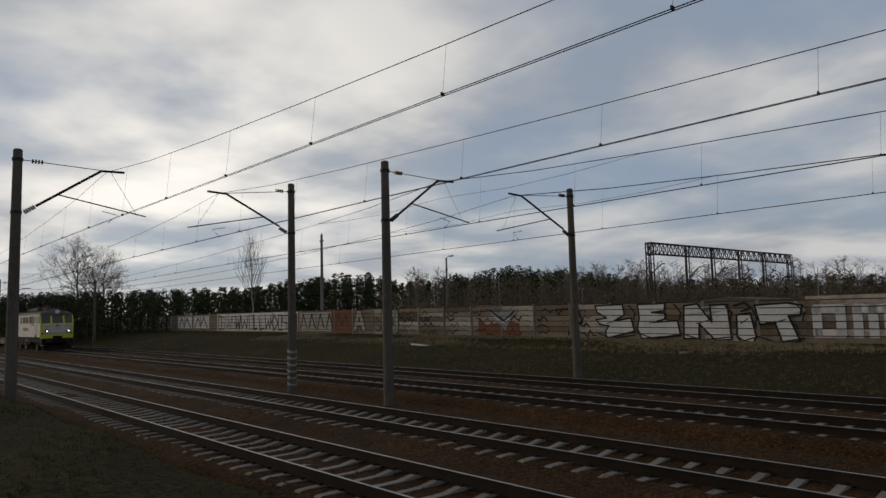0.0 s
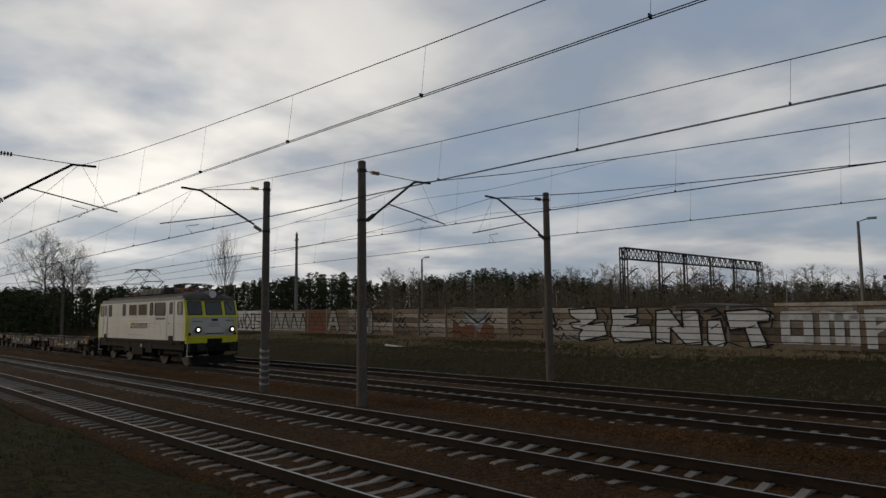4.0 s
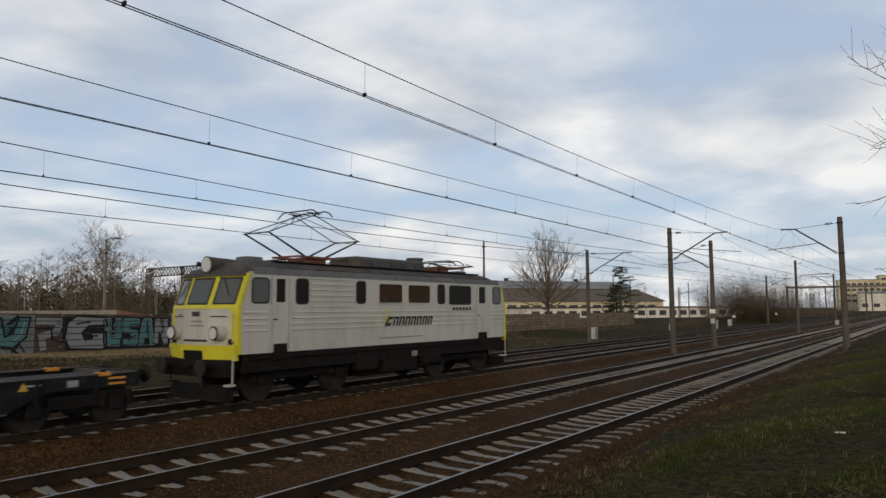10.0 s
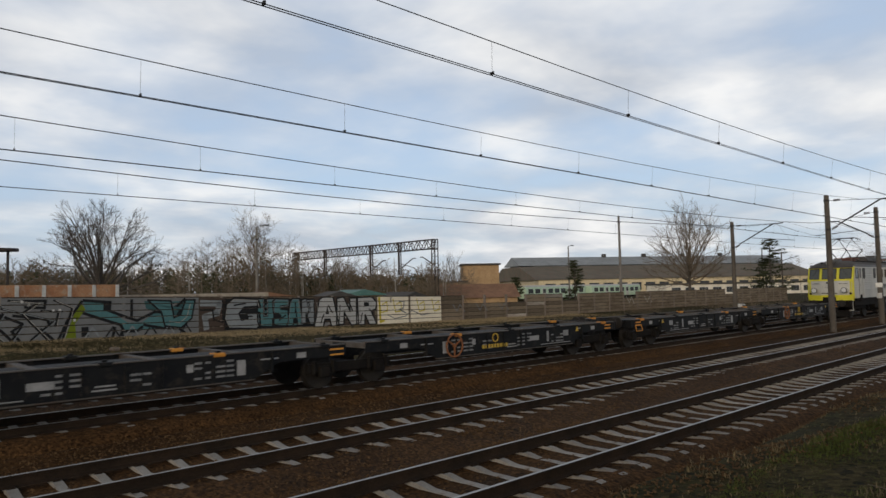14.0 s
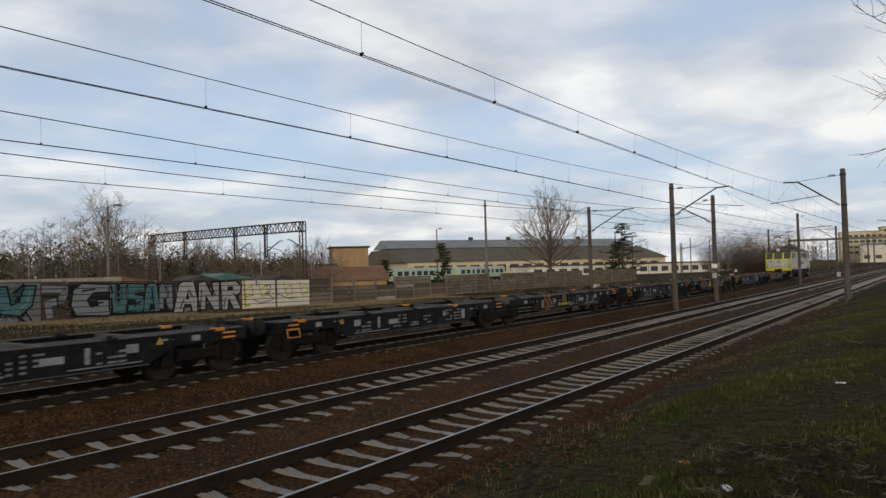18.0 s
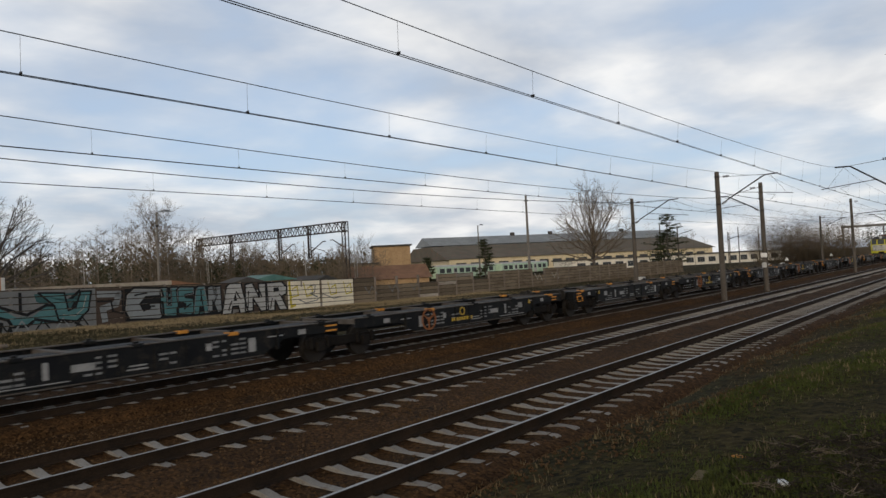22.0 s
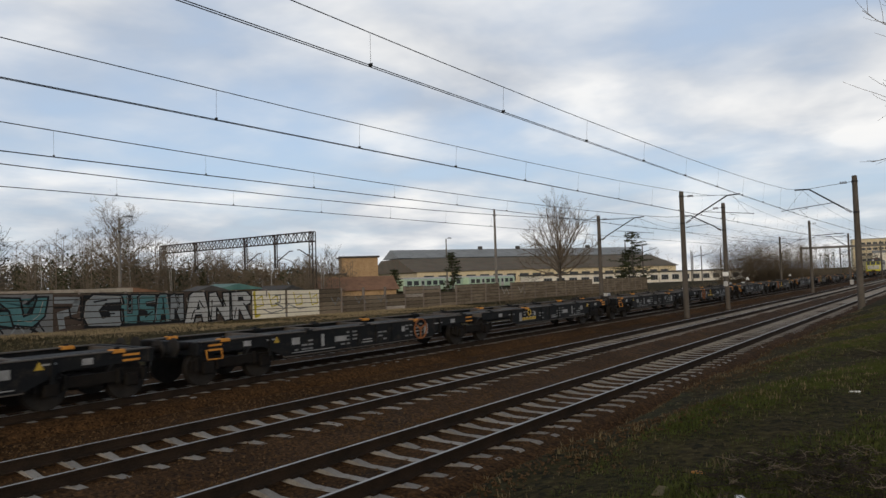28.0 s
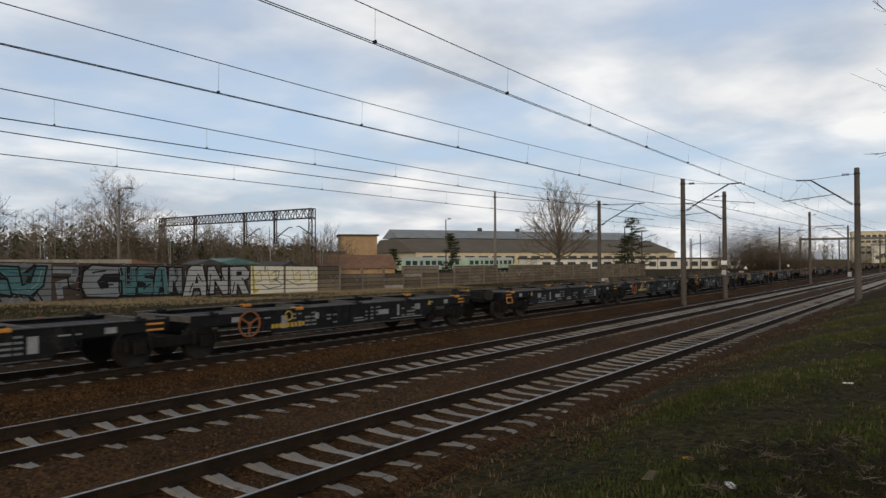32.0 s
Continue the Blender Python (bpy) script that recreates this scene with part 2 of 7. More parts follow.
def solid(name, geo, mat, label, category, group="", kind="", smooth=False):
    """A thing that is one plain mesh."""
    return tagged(part(name, geo, mat, None, "", smooth), label, category, group, kind)

# ---- the ground and the tracks ----
TRACKS = (7.0, 11.0, 16.7, 20.7)  # the middle of each track
FENCE = ((-150, 37.5), (-60, 34.6), (-15, 36.0), (10, 38.5), (40, 42.8), (62, 43.5), (130, 44.5))
FOOT = ((-150, 1.5), (-60, 1.15), (-30, 0.9), (-15, 0.7), (0, 0.6), (10, 0.45), (26, 0.15), (40, -0.1), (60, -0.25), (130, -0.35))


def along(table, x):
    return float(np.interp(x, [a for a, _ in table], [b for _, b in table]))


def ground_z(x, y):
    near = np.interp(y, [-400, -8, 0, 2.5, 4.0, 5.2], [2.5, 1.25, 0.95, 0.72, 0.42, -0.42])
    if y < 5.2:
        return float(near + 0.06 * math.sin(x * 0.9 + y * 2) * (1 if y > -8 else 0))
    foot, line = along(FOOT, x), along(FENCE, x)
    bank = np.interp(y, [5.2, 22.6, 24.0, line - 5, line, line + 60, line + 400], [-0.42, -0.42, -0.25, foot * 0.75 - 0.05, foot, foot * 0.6, foot * 0.3])
    return float(bank + (0.05 * math.sin(x * 0.7) * math.sin(y * 1.1) if 24 < y < line - 1 else 0))


def make_ground():
    xs = sorted({*np.arange(-130, 130.1, 1.5).round(2), *np.geomspace(131, 2500, 26).round(1), *(-np.geomspace(131, 2500, 26)).round(1)})
    ys = sorted({*np.arange(-12, 8, 0.5).round(2), *np.arange(8, 66, 1.0).round(2), *np.geomspace(67, 2500, 26).round(1), *(-np.geomspace(13, 2500, 20)).round(1), 5.2, 22.6})
    g, n = Geo(), len(ys)
    g.v = [(x, y, ground_z(x, y)) for x in xs for y in ys]
    g.f = [(i * n + j, (i + 1) * n + j, (i + 1) * n + j + 1, i * n + j + 1) for i in range(len(xs) - 1) for j in range(n - 1)]
    m = surf("rough_grass_and_soil", (0.027, 0.024, 0.009), (0.039, 0.031, 0.012), 0.95, 0, 0.22, 9, 0.5, 1.0, dirt=(0.028, 0.034, 0.011), spots=14.0, spec=0.05)
    solid("ground", g, m, "rough winter grass and bare brown soil", "ground", kind="structure", smooth=True)


make_ground()


def make_bed(y0, y1, name, lift=0.0):
    rng = np.random.default_rng(5)
    xs, n = np.arange(-420, 506, 2.0), 0
    prof = [(y0 - 2.0, -0.62), (y0 - 1.55, -0.28), (y0 - 1.2, -0.196), (y0 - 0.5, -0.250), (y0 + 0.5, -0.250), (y0 + 1.2, -0.196), ((y0 + y1) / 2, -0.33),
            (y1 - 1.2, -0.196), (y1 - 0.5, -0.250), (y1 + 0.5, -0.250), (y1 + 1.2, -0.196), (y1 + 1.55, -0.28), (y1 + 2.0, -0.62)]
    g, n = Geo(), len(prof)
    g.v = [(x, y + rng.normal(0, 0.03), z + (lift if z > -0.5 else 0) + rng.normal(0, 0.008)) for x in xs for y, z in prof]
    g.f = [(i * n + j, (i + 1) * n + j, (i + 1) * n + j + 1, i * n + j + 1) for i in range(len(xs) - 1) for j in range(n - 1)]
    solid(name, g, M_BALLAST, "rust-brown crushed stone ballast under two tracks", "ballast", kind="structure", smooth=True)


make_bed(7.0, 11.0, "ballast_bed_1", 0.014)
make_bed(16.7, 20.7, "ballast_bed_2", 0.028)
g = Geo()
g.add([(-420, 12.4, -0.40), (505, 12.4, -0.40), (505, 15.2, -0.40), (-420, 15.2, -0.40)], [(0, 1, 2, 3)])
solid("cess_path", g, M_BALLAST, "trodden brown stone strip between the two pairs of tracks", "path", kind="structure")


def make_stones():
    """Loose stones over the beds nearest to the bank."""
    rng = np.random.default_rng(8)
    n = 46000
    x, y = rng.uniform(-26, 34, n), rng.uniform(4.9, 15.1, n)
    keep = rng.uniform(0, 1, n) < np.clip(1.35 - np.abs(x) / 40 - (y - 5) / 26, 0.1, 1)
    x, y = x[keep], y[keep]
    off = np.minimum(np.abs(y - 7.0), np.abs(y - 11.0))
    z = np.interp(y, [4.9, 5.2, 5.5, 5.8, 6.5, 7.5, 8.2, 9.0, 9.8, 10.5, 11.5, 12.2, 12.6, 15.1], [-0.40, -0.42, -0.29, -0.20, -0.250, -0.250, -0.196, -0.33, -0.196, -0.250, -0.250, -0.196, -0.40, -0.40])
    clear = ~((np.abs(off - 0.753) < 0.11))
    x, y, z = x[clear], y[clear], z[clear]
    u, w = 1.0 + 33 * rng.uniform(0, 1, 15000) ** 1.5, 2.4 + 2.7 * rng.uniform(0, 1, 15000) ** 0.6  # spilled down the slope of the bank
    x, y, z = np.append(x, u), np.append(y, w), np.append(z, [ground_z(a, b) for a, b in zip(u, w)])
    n = len(x)
    r = rng.uniform(0.016, 0.040, n) * np.where(y < 5.0, 0.6, 1.0)
    unit = np.array([(1, 0, 0), (0, 1, 0), (-1, 0, 0), (0, -1, 0), (0, 0, 0.8), (0, 0, -0.8)], float)
    turn = rng.uniform(0, 6.3, n)
    c, s = np.cos(turn), np.sin(turn)
    v = unit[None] * r[:, None, None] * rng.uniform(0.6, 1.3, (n, 6, 1))
    v = np.stack([v[..., 0] * c[:, None] - v[..., 1] * s[:, None], v[..., 0] * s[:, None] + v[..., 1] * c[:, None], v[..., 2]], -1)
    v += np.stack([x, y, z + r * 0.2], -1)[:, None]
    tri = np.array([(0, 1, 4), (1, 2, 4), (2, 3, 4), (3, 0, 4), (1, 0, 5), (2, 1, 5), (3, 2, 5), (0, 3, 5)])
    f = (np.arange(n)[:, None, None] * 6 + tri[None]).reshape(-1, 3)
    me = bpy.data.meshes.new("loose_stones")
    me.from_pydata(v.reshape(-1, 3).tolist(), [], f.tolist())
    me.materials.append(M_STONE)
    tagged(new("loose_stones", me), "loose brown ballast stones strewn between the sleepers", "stones", kind="stuff")


make_stones()


def sleeper_geo():
    g = Geo()
    prof = [(-1.30, -0.205), (-1.24, -0.185), (-0.98, -0.176), (-0.56, -0.176), (-0.30, -0.225), (0.30, -0.225), (0.56, -0.176), (0.98, -0.176), (1.24, -0.185), (1.30, -0.205)]
    for y, z in prof:
        g.v += [(-0.105, y, -0.40), (-0.072, y, z), (0.072, y, z), (0.105, y, -0.40)]
    for i in range(len(prof) - 1):
        a, b = 4 * i, 4 * i + 4
        g.f += [(a, b, b + 1, a + 1), (a + 1, b + 1, b + 2, a + 2), (a + 2, b + 2, b + 3, a + 3)]
    g.f += [(0, 1, 2, 3), (39, 38, 37, 36)]
    return g


CLIP = Geo()
for s in (-0.7525, 0.7525):
    for d in (-0.105, 0.105):
        CLIP.box(-0.05, 0.05, s + d - 0.03, s + d + 0.03, -0.178, -0.142)
RAIL_OUTLINE = [(-0.072, -0.172), (0.072, -0.172), (0.072, -0.16), (0.012, -0.135), (0.012, -0.045), (0.036, -0.036), (0.036, -0.006), (0.028, -0.003), (-0.028, -0.003), (-0.036, -0.006), (-0.036, -0.036), (-0.012, -0.045), (-0.012, -0.135), (-0.072, -0.16)]


def make_track(y, name, label):
    rng = random.Random(int(y * 10))
    track = thing(name, label, "railway track", at=pose(0, y, 0), kind="structure")
    for s in (-0.7525, 0.7525):
        rail = part("rail", Geo().prism([(a + s, b) for a, b in RAIL_OUTLINE], -420, 505), M_RAIL, track)
        part("rail_head", Geo().prism([(s - 0.027, -0.003), (s + 0.027, -0.003), (s + 0.020, 0.0), (s - 0.020, 0.0)], -420, 505), M_HEAD, rail, "polished running surface")
    one, plain = sleeper_geo(), Geo()
    for a in (-1.28, 1.28):
        plain.v += [(-0.105, a, -0.40), (-0.072, a, -0.19), (0.072, a, -0.19), (0.105, a, -0.40)]
    plain.f = [(0, 4, 5, 1), (1, 5, 6, 2), (2, 6, 7, 3)]
    me, clips = one.mesh("sleeper", M_SLEEPER), CLIP.mesh("rail_clips", M_RAIL)
    far = Geo()
    for k in range(-560, 860):
        x = 0.6 * k + rng.uniform(-0.02, 0.02)
        if -48 <= x <= 60:
            sl = part("sleeper", me, None, track)
            sl.location, sl.rotation_euler = (x, rng.uniform(-0.02, 0.02), rng.uniform(-0.006, 0.004)), (0, 0, rng.uniform(-0.012, 0.012))
            if -15 < x < 25 and y < 12:
                part("rail_clips", clips, None, sl)
        elif -330 < x < 500:
            far.add([(a + x, b, c) for a, b, c in plain.v], plain.f)
    part("far_sleepers", far, M_SLEEPER, track, kind="stuff")


make_track(TRACKS[0], "track_1", "straight track on grey concrete sleepers, nearest to the bank")
make_track(TRACKS[1], "track_2", "straight track on grey concrete sleepers, second from the bank")
make_track(TRACKS[2], "track_3", "track on concrete sleepers sunk in brown ballast, under the freight train")
make_track(TRACKS[3], "track_4", "track on concrete sleepers sunk in brown ballast, along the grass verge")

# ---- overhead line ----
M_LABEL0 = surf("worn_white_band", (0.26, 0.25, 0.23), (0.36, 0.35, 0.33), 0.8, 0, 4, 30, 0.2, 0.1, dirt=(0.08, 0.07, 0.06))
LINES = (  # y, contact height at x = 0, heights of the carrying wire at its supports, curve, span, first support, dropper offset and pitch, fall of the contact wire, carrying wires
    (7.0, 5.84, (7.60, 6.88), 0.00077, 70.1, -25.4, 0.0, 3.86, 0.0056, 1),
    (11.0, 5.66, (7.24, 6.97), 0.00073, 70.1, -25.4, 0.05, 3.89, 0.0015, 1),
    (16.7, 5.65, (7.27, 6.66), 0.00063, 73.5, -19.0, 3.4, 4.05, 0.0012, 2),
    (20.7, 5.43, (7.13, 6.86), 0.00079, 73.5, -19.0, -1.8, 4.30, 0.0012, 2),
)


def carrier(line, x):
    heights, k, span, first = line[2:6]
    n = math.floor((x - first) / span)
    u = x - first - n * span
    a, b = heights[n % 2], heights[(n + 1) % 2]
    near = min(u, span - u)
    return a + (b - a) * u / span + k * u * (u - span) + 0.16 * max(0.0, 1 - near / 7.0) ** 2


def contact(line, x):
    return line[1] - line[8] * max(-32.0, min(46.0, x))


def make_line(line):
    y, _, _, _, span, first, start, pitch, _, ropes = line
    ob = thing("overhead_line", "dark overhead contact line with droppers over a track", "overhead line", "overhead lines over the tracks", pose(0, y, 0))
    xs = np.arange(first - 5 * span, first + 7 * span + 1, span / 16)
    stagger = lambda x: -0.2 * math.cos(math.pi * (x - first) / span)
    for s in (-0.03, 0.03):
        part("contact_wire", Geo().tube([(x, stagger(x) + s, contact(line, x)) for x in xs], 0.0075, 4), M_WIRE, ob)
    for s in ((0.0,) if ropes == 1 else (-0.045, 0.045)):
        part("carrying_wire", Geo().tube([(x, stagger(x) * 0.4 + s, carrier(line, x) + s * 0.3) for x in xs], 0.0085, 4), M_WIRE, ob)
    if ropes == 2:  # a stitch wire slung under the carrying wires at each support
        for n in range(-2, 4):
            c = first + n * span
            part("stitch_wire", Geo().tube([(c + d, stagger(c + d) * 0.4, carrier(line, c + d) - 0.62 * (1 - (abs(d) / 8.5) ** 1.5)) for d in (-8.5, -6, -3.5, 0, 3.5, 6, 8.5)], 0.006, 4), M_WIRE, ob)
    for k in range(-38, 48):
        x = start + pitch * k
        top, zc = carrier(line, x), contact(line, x)
        d = part("dropper", Geo().tube([(x, stagger(x), zc), (x + 0.02, stagger(x) * 0.4, top)], 0.003, 3), M_WIRE, ob)
        part("clamp", Geo().box(x - 0.009, x + 0.009, stagger(x) - 0.035, stagger(x) + 0.035, zc - 0.006, zc + 0.045), M_WIRE, d)


for line in LINES:
    make_line(line)


def make_pole(x, y, foot, top, line, stripes=False, arm=True):
    """A concrete mast with a cantilever that holds the line of its track."""
    ob = thing("catenary_mast", "weathered concrete overhead line mast with a steel cantilever arm", "mast", "masts along the tracks", pose(x, y, 0))
    shaft = part("shaft", Geo().tube([(0, 0, foot - 0.4), (0, 0, top)], 0.185, 12, 0.135), M_POLE, ob, smooth=True)
    part("cap", Geo().tube([(0, 0, top), (0, 0, top + 0.06)], 0.15, 12, 0.10), M_POLE, shaft)
    for z in (top - 0.28, top - 2.0):
        part("band", Geo().tube([(0, 0, z - 0.05), (0, 0, z + 0.05)], 0.165, 12), M_STEEL, shaft)
    if stripes:
        for k in range(6):
            z = foot + 0.30 + 0.26 * k
            part("warning_stripe", Geo().tube([(-0.02, 0, z), (0.02, 0, z + 0.10)], 0.192, 12), M_LABEL0, shaft, "worn white warning band")
    if not arm:
        return ob
    ty = line[0] - y
    s = 1 if ty > 0 else -1
    mz, cz = carrier(line, x), contact(line, x)
    end = ty + 0.35 * s
    a = Vector((0, 0.2 * s, top - 2.0))
    knee = Vector((0, ty - 0.25 * s, mz + 0.02))
    tube = part("cantilever_arm", Geo().tube([a + Vector((0, 0.35 * s, 0.25)), knee, knee + Vector((0, 0.75 * s, 0.03))], 0.042, 8), M_STEEL, ob, smooth=True)
    ins = Geo()
    for k in range(5):
        p = a + (knee - a).normalized() * (0.06 + 0.075 * k)
        ins.disc(p, knee - a, 0.075, 0.035, 10)
    part("insulator", ins, M_INSUL, tube)
    tie = part("tie_rod", Geo().tube([(0, 0.15 * s, top - 0.28), knee + Vector((0, 0.05 * s, 0.02))], 0.014, 5), M_STEEL, ob)
    ins = Geo()
    for k in range(4):
        ins.disc((0, (0.42 + 0.09 * k) * s, top - 0.29 + 0.0 * k), (0, 1, 0), 0.07, 0.045, 10)
    part("insulator", ins, M_INSUL, tie)
    mid = a.lerp(knee, 0.42)
    reg = part("registration_arm", Geo().tube([mid, (0, end + 0.9 * s, cz + 0.32)], 0.022, 6), M_STEEL, ob)
    part("steady_arm", Geo().tube([(0, end - 0.55 * s, cz + 0.40), (0, ty + 0.3 * s, cz + 0.30), (0, ty, cz + 0.02)], 0.014, 5), M_STEEL, reg)
    part("hanger", Geo().tube([knee + Vector((0, 0.3 * s, 0)), (0, end + 0.6 * s, cz + 0.33)], 0.006, 4), M_WIRE, ob)
    return ob


for k in (-1, 0, 1, 2, 3):
    x = -25.4 + 70.1 * k
    make_pole(x, 4.25 if k != 1 else 4.45, 0.4 if k >= 0 else 0.3, 8.15 if k != 1 else 7.55, LINES[0])
    make_pole(x if k != 2 else 92.0, 14.05, -0.4, 8.05 if k != 1 else 7.62, LINES[1], stripes=(k == 0))
    x = -18.9 + 73.4 * k
    make_pole(x, 14.05, -0.4, 7.8 if k != 1 else 7.56, LINES[2])
    make_pole(x, 24.1, ground_z(x, 24.1), 7.85 if k != 1 else 7.4, LINES[3])

# ---- the train ----
M_LOCO = surf("off_white_loco_paint", (0.40, 0.395, 0.370), (0.47, 0.465, 0.435), 0.5, 0, 0.8, 25, 0.05, 0.03, dirt=(0.34, 0.33, 0.295), stretch=(1, 1, 0.35))
M_YELLOW = surf("lime_yellow_paint", (0.50, 0.465, 0.015), (0.58, 0.535, 0.03), 0.45, 0, 2, 25, 0.08, 0.03, dirt=(0.45, 0.42, 0.04))
M_ROOF = surf("sooty_roof", (0.050, 0.046, 0.044), (0.085, 0.078, 0.073), 0.8, 0, 1.5, 20, 0.25, 0.2, dirt=(0.03, 0.027, 0.025))
M_UNDER = surf("black_running_gear", (0.007, 0.006, 0.006), (0.012, 0.011, 0.010), 0.8, 0, 3, 25, 0.3, 0.2, dirt=(0.018, 0.013, 0.010), spec=0.12)
M_CANTRAIL = surf("slate_grey_cantrail", (0.095, 0.098, 0.105), (0.135, 0.138, 0.145), 0.7, 0, 1.5, 20, 0.2, 0.1, dirt=(0.06, 0.058, 0.056))
M_REDBOX = surf("dull_red_box", (0.12, 0.045, 0.03), (0.16, 0.06, 0.04), 0.8)
M_SCREEN = glassy("pale_windscreen_glass", (0.075, 0.082, 0.08), 0.12)
M_GLASS = glassy("dark_window_glass", (0.014, 0.012, 0.010), 0.3, 0.1)
M_BROWNGLASS = surf("brown_louvre", (0.038, 0.022, 0.013), (0.055, 0.033, 0.02), 0.6, 0, 3, 30, 0.15, 0.1, spec=0.1)
M_RUBBER = surf("black_rubber", (0.012, 0.012, 0.013), (0.02, 0.02, 0.02), 0.7, 0, 3, 30, 0.2, 0)
M_LAMPGLASS = glassy("lamp_glass", (0.55, 0.56, 0.56), 0.1)
M_LIT = glowing("lit_headlamp", (1.0, 0.92, 0.74), 3.0)
M_WAGON = surf("navy_black_wagon_paint", (0.005, 0.006, 0.008), (0.009, 0.010, 0.011), 0.65, 0, 1.5, 25, 0.25, 0.1, dirt=(0.028, 0.024, 0.020), spec=0.16)
# rusty worn steel, its base colour raised to give the edges a shine
M_DECK = surf("rusty_wagon_top_sheen", (0.052, 0.045, 0.039), (0.085, 0.077, 0.069), 0.8, 0, 1.0, 20, 0.3, 0.2, dirt=(0.05, 0.03, 0.02))
M_ORANGE = surf("orange_fitting", (0.46, 0.19, 0.022), (0.56, 0.25, 0.03), 0.7, 0, 3, 25, 0.15, 0.1, dirt=(0.30, 0.13, 0.03))
M_WHEELPAINT = surf("rusty_orange_wheel", (0.16, 0.06, 0.022), (0.24, 0.09, 0.03), 0.8, 0, 3, 25, 0.2, 0.1)
M_LABEL = surf("grey_white_marking", (0.17, 0.175, 0.18), (0.27, 0.275, 0.28), 0.7, 0, 3, 25, 0.1, 0)
M_YELLOW2 = surf("yellow_marking", (0.36, 0.24, 0.02), (0.44, 0.30, 0.03), 0.6, 0, 3, 25, 0.1, 0)
M_LETTER = surf("faded_grey_lettering", (0.11, 0.115, 0.12), (0.19, 0.195, 0.20), 0.7, 0, 4, 25, 0.2, 0)
M_TYRE = surf("wheel_steel", (0.016, 0.014, 0.013), (0.028, 0.025, 0.022), 0.6, 0.2, 3, 25, 0.2, 0.1, spec=0.2)


def round_wheel(r, y, s):
    """A wheel disc with rim, web and flange; s is its outer side."""
    g = Geo()
    g.disc((0, y, 0), (0, 1, 0), r, 0.13, 24)
    g.disc((0, y - s * 0.08, 0), (0, 1, 0), r + 0.03, 0.03, 24)
    return g


def bogie(parent, x, wheelbase, r, name="bogie", mat=None):
    b = part(name, Geo().box(x - wheelbase / 2 - 0.45, x + wheelbase / 2 + 0.45, -1.08, -0.98, r - 0.02, r + 0.22).box(x - wheelbase / 2 - 0.45, x + wheelbase / 2 + 0.45, 0.98, 1.08, r - 0.02, r + 0.22)
             .box(x - 0.25, x + 0.25, -1.0, 1.0, r - 0.08, r + 0.2), mat or M_UNDER, parent)
    for sx in (-1, 1):
        for sy in (-1, 1):
            g = round_wheel(r, sy * 0.80, sy)
            w = part("wheel", Geo().add([(a + x + sx * wheelbase / 2, q, c + r) for a, q, c in g.v], g.f), M_TYRE, b, smooth=True)
            part("axle_box", Geo().cbox(x + sx * wheelbase / 2 - 0.16, x + sx * wheelbase / 2 + 0.16, sy * 1.08 - 0.09, sy * 1.08 + 0.09, r - 0.15, r + 0.15, 0.03), M_UNDER, b)
            for d in (-0.30, 0.30):
                part("spring", Geo().tube([(x + sx * wheelbase / 2 + d, sy * 1.08, r - 0.05), (x + sx * wheelbase / 2 + d, sy * 1.08, r + 0.28)], 0.06, 8), M_UNDER, b)
        part("brake_block", Geo().box(x + sx * (wheelbase / 2 - r - 0.12) - 0.05, x + sx * (wheelbase / 2 - r - 0.12) + 0.05, -0.9, 0.9, r - 0.1, r + 0.15), M_UNDER, b)
    return b


def buffers(parent, x, s, z=1.06):
    for y in (-0.875, 0.875):
        bf = part("buffer", Geo().tube([(x, y, z), (x + s * 0.38, y, z)], 0.10, 12), M_UNDER, parent, smooth=True)
        part("buffer_plate", Geo().disc((x + s * 0.40, y, z), (1, 0, 0), 0.23, 0.04, 20), M_TYRE, bf, smooth=True)


def rounded(x0, x1, z0, z1, r, n=4):
    """The outline of a rectangle with round corners."""
    out = []
    for cx, cz, a0 in ((x1 - r, z1 - r, 0), (x0 + r, z1 - r, 90), (x0 + r, z0 + r, 180), (x1 - r, z0 + r, 270)):
        out += [(cx + r * math.cos(radians(a0 + 90 * k / n)), cz + r * math.sin(radians(a0 + 90 * k / n))) for k in range(n + 1)]
    return out


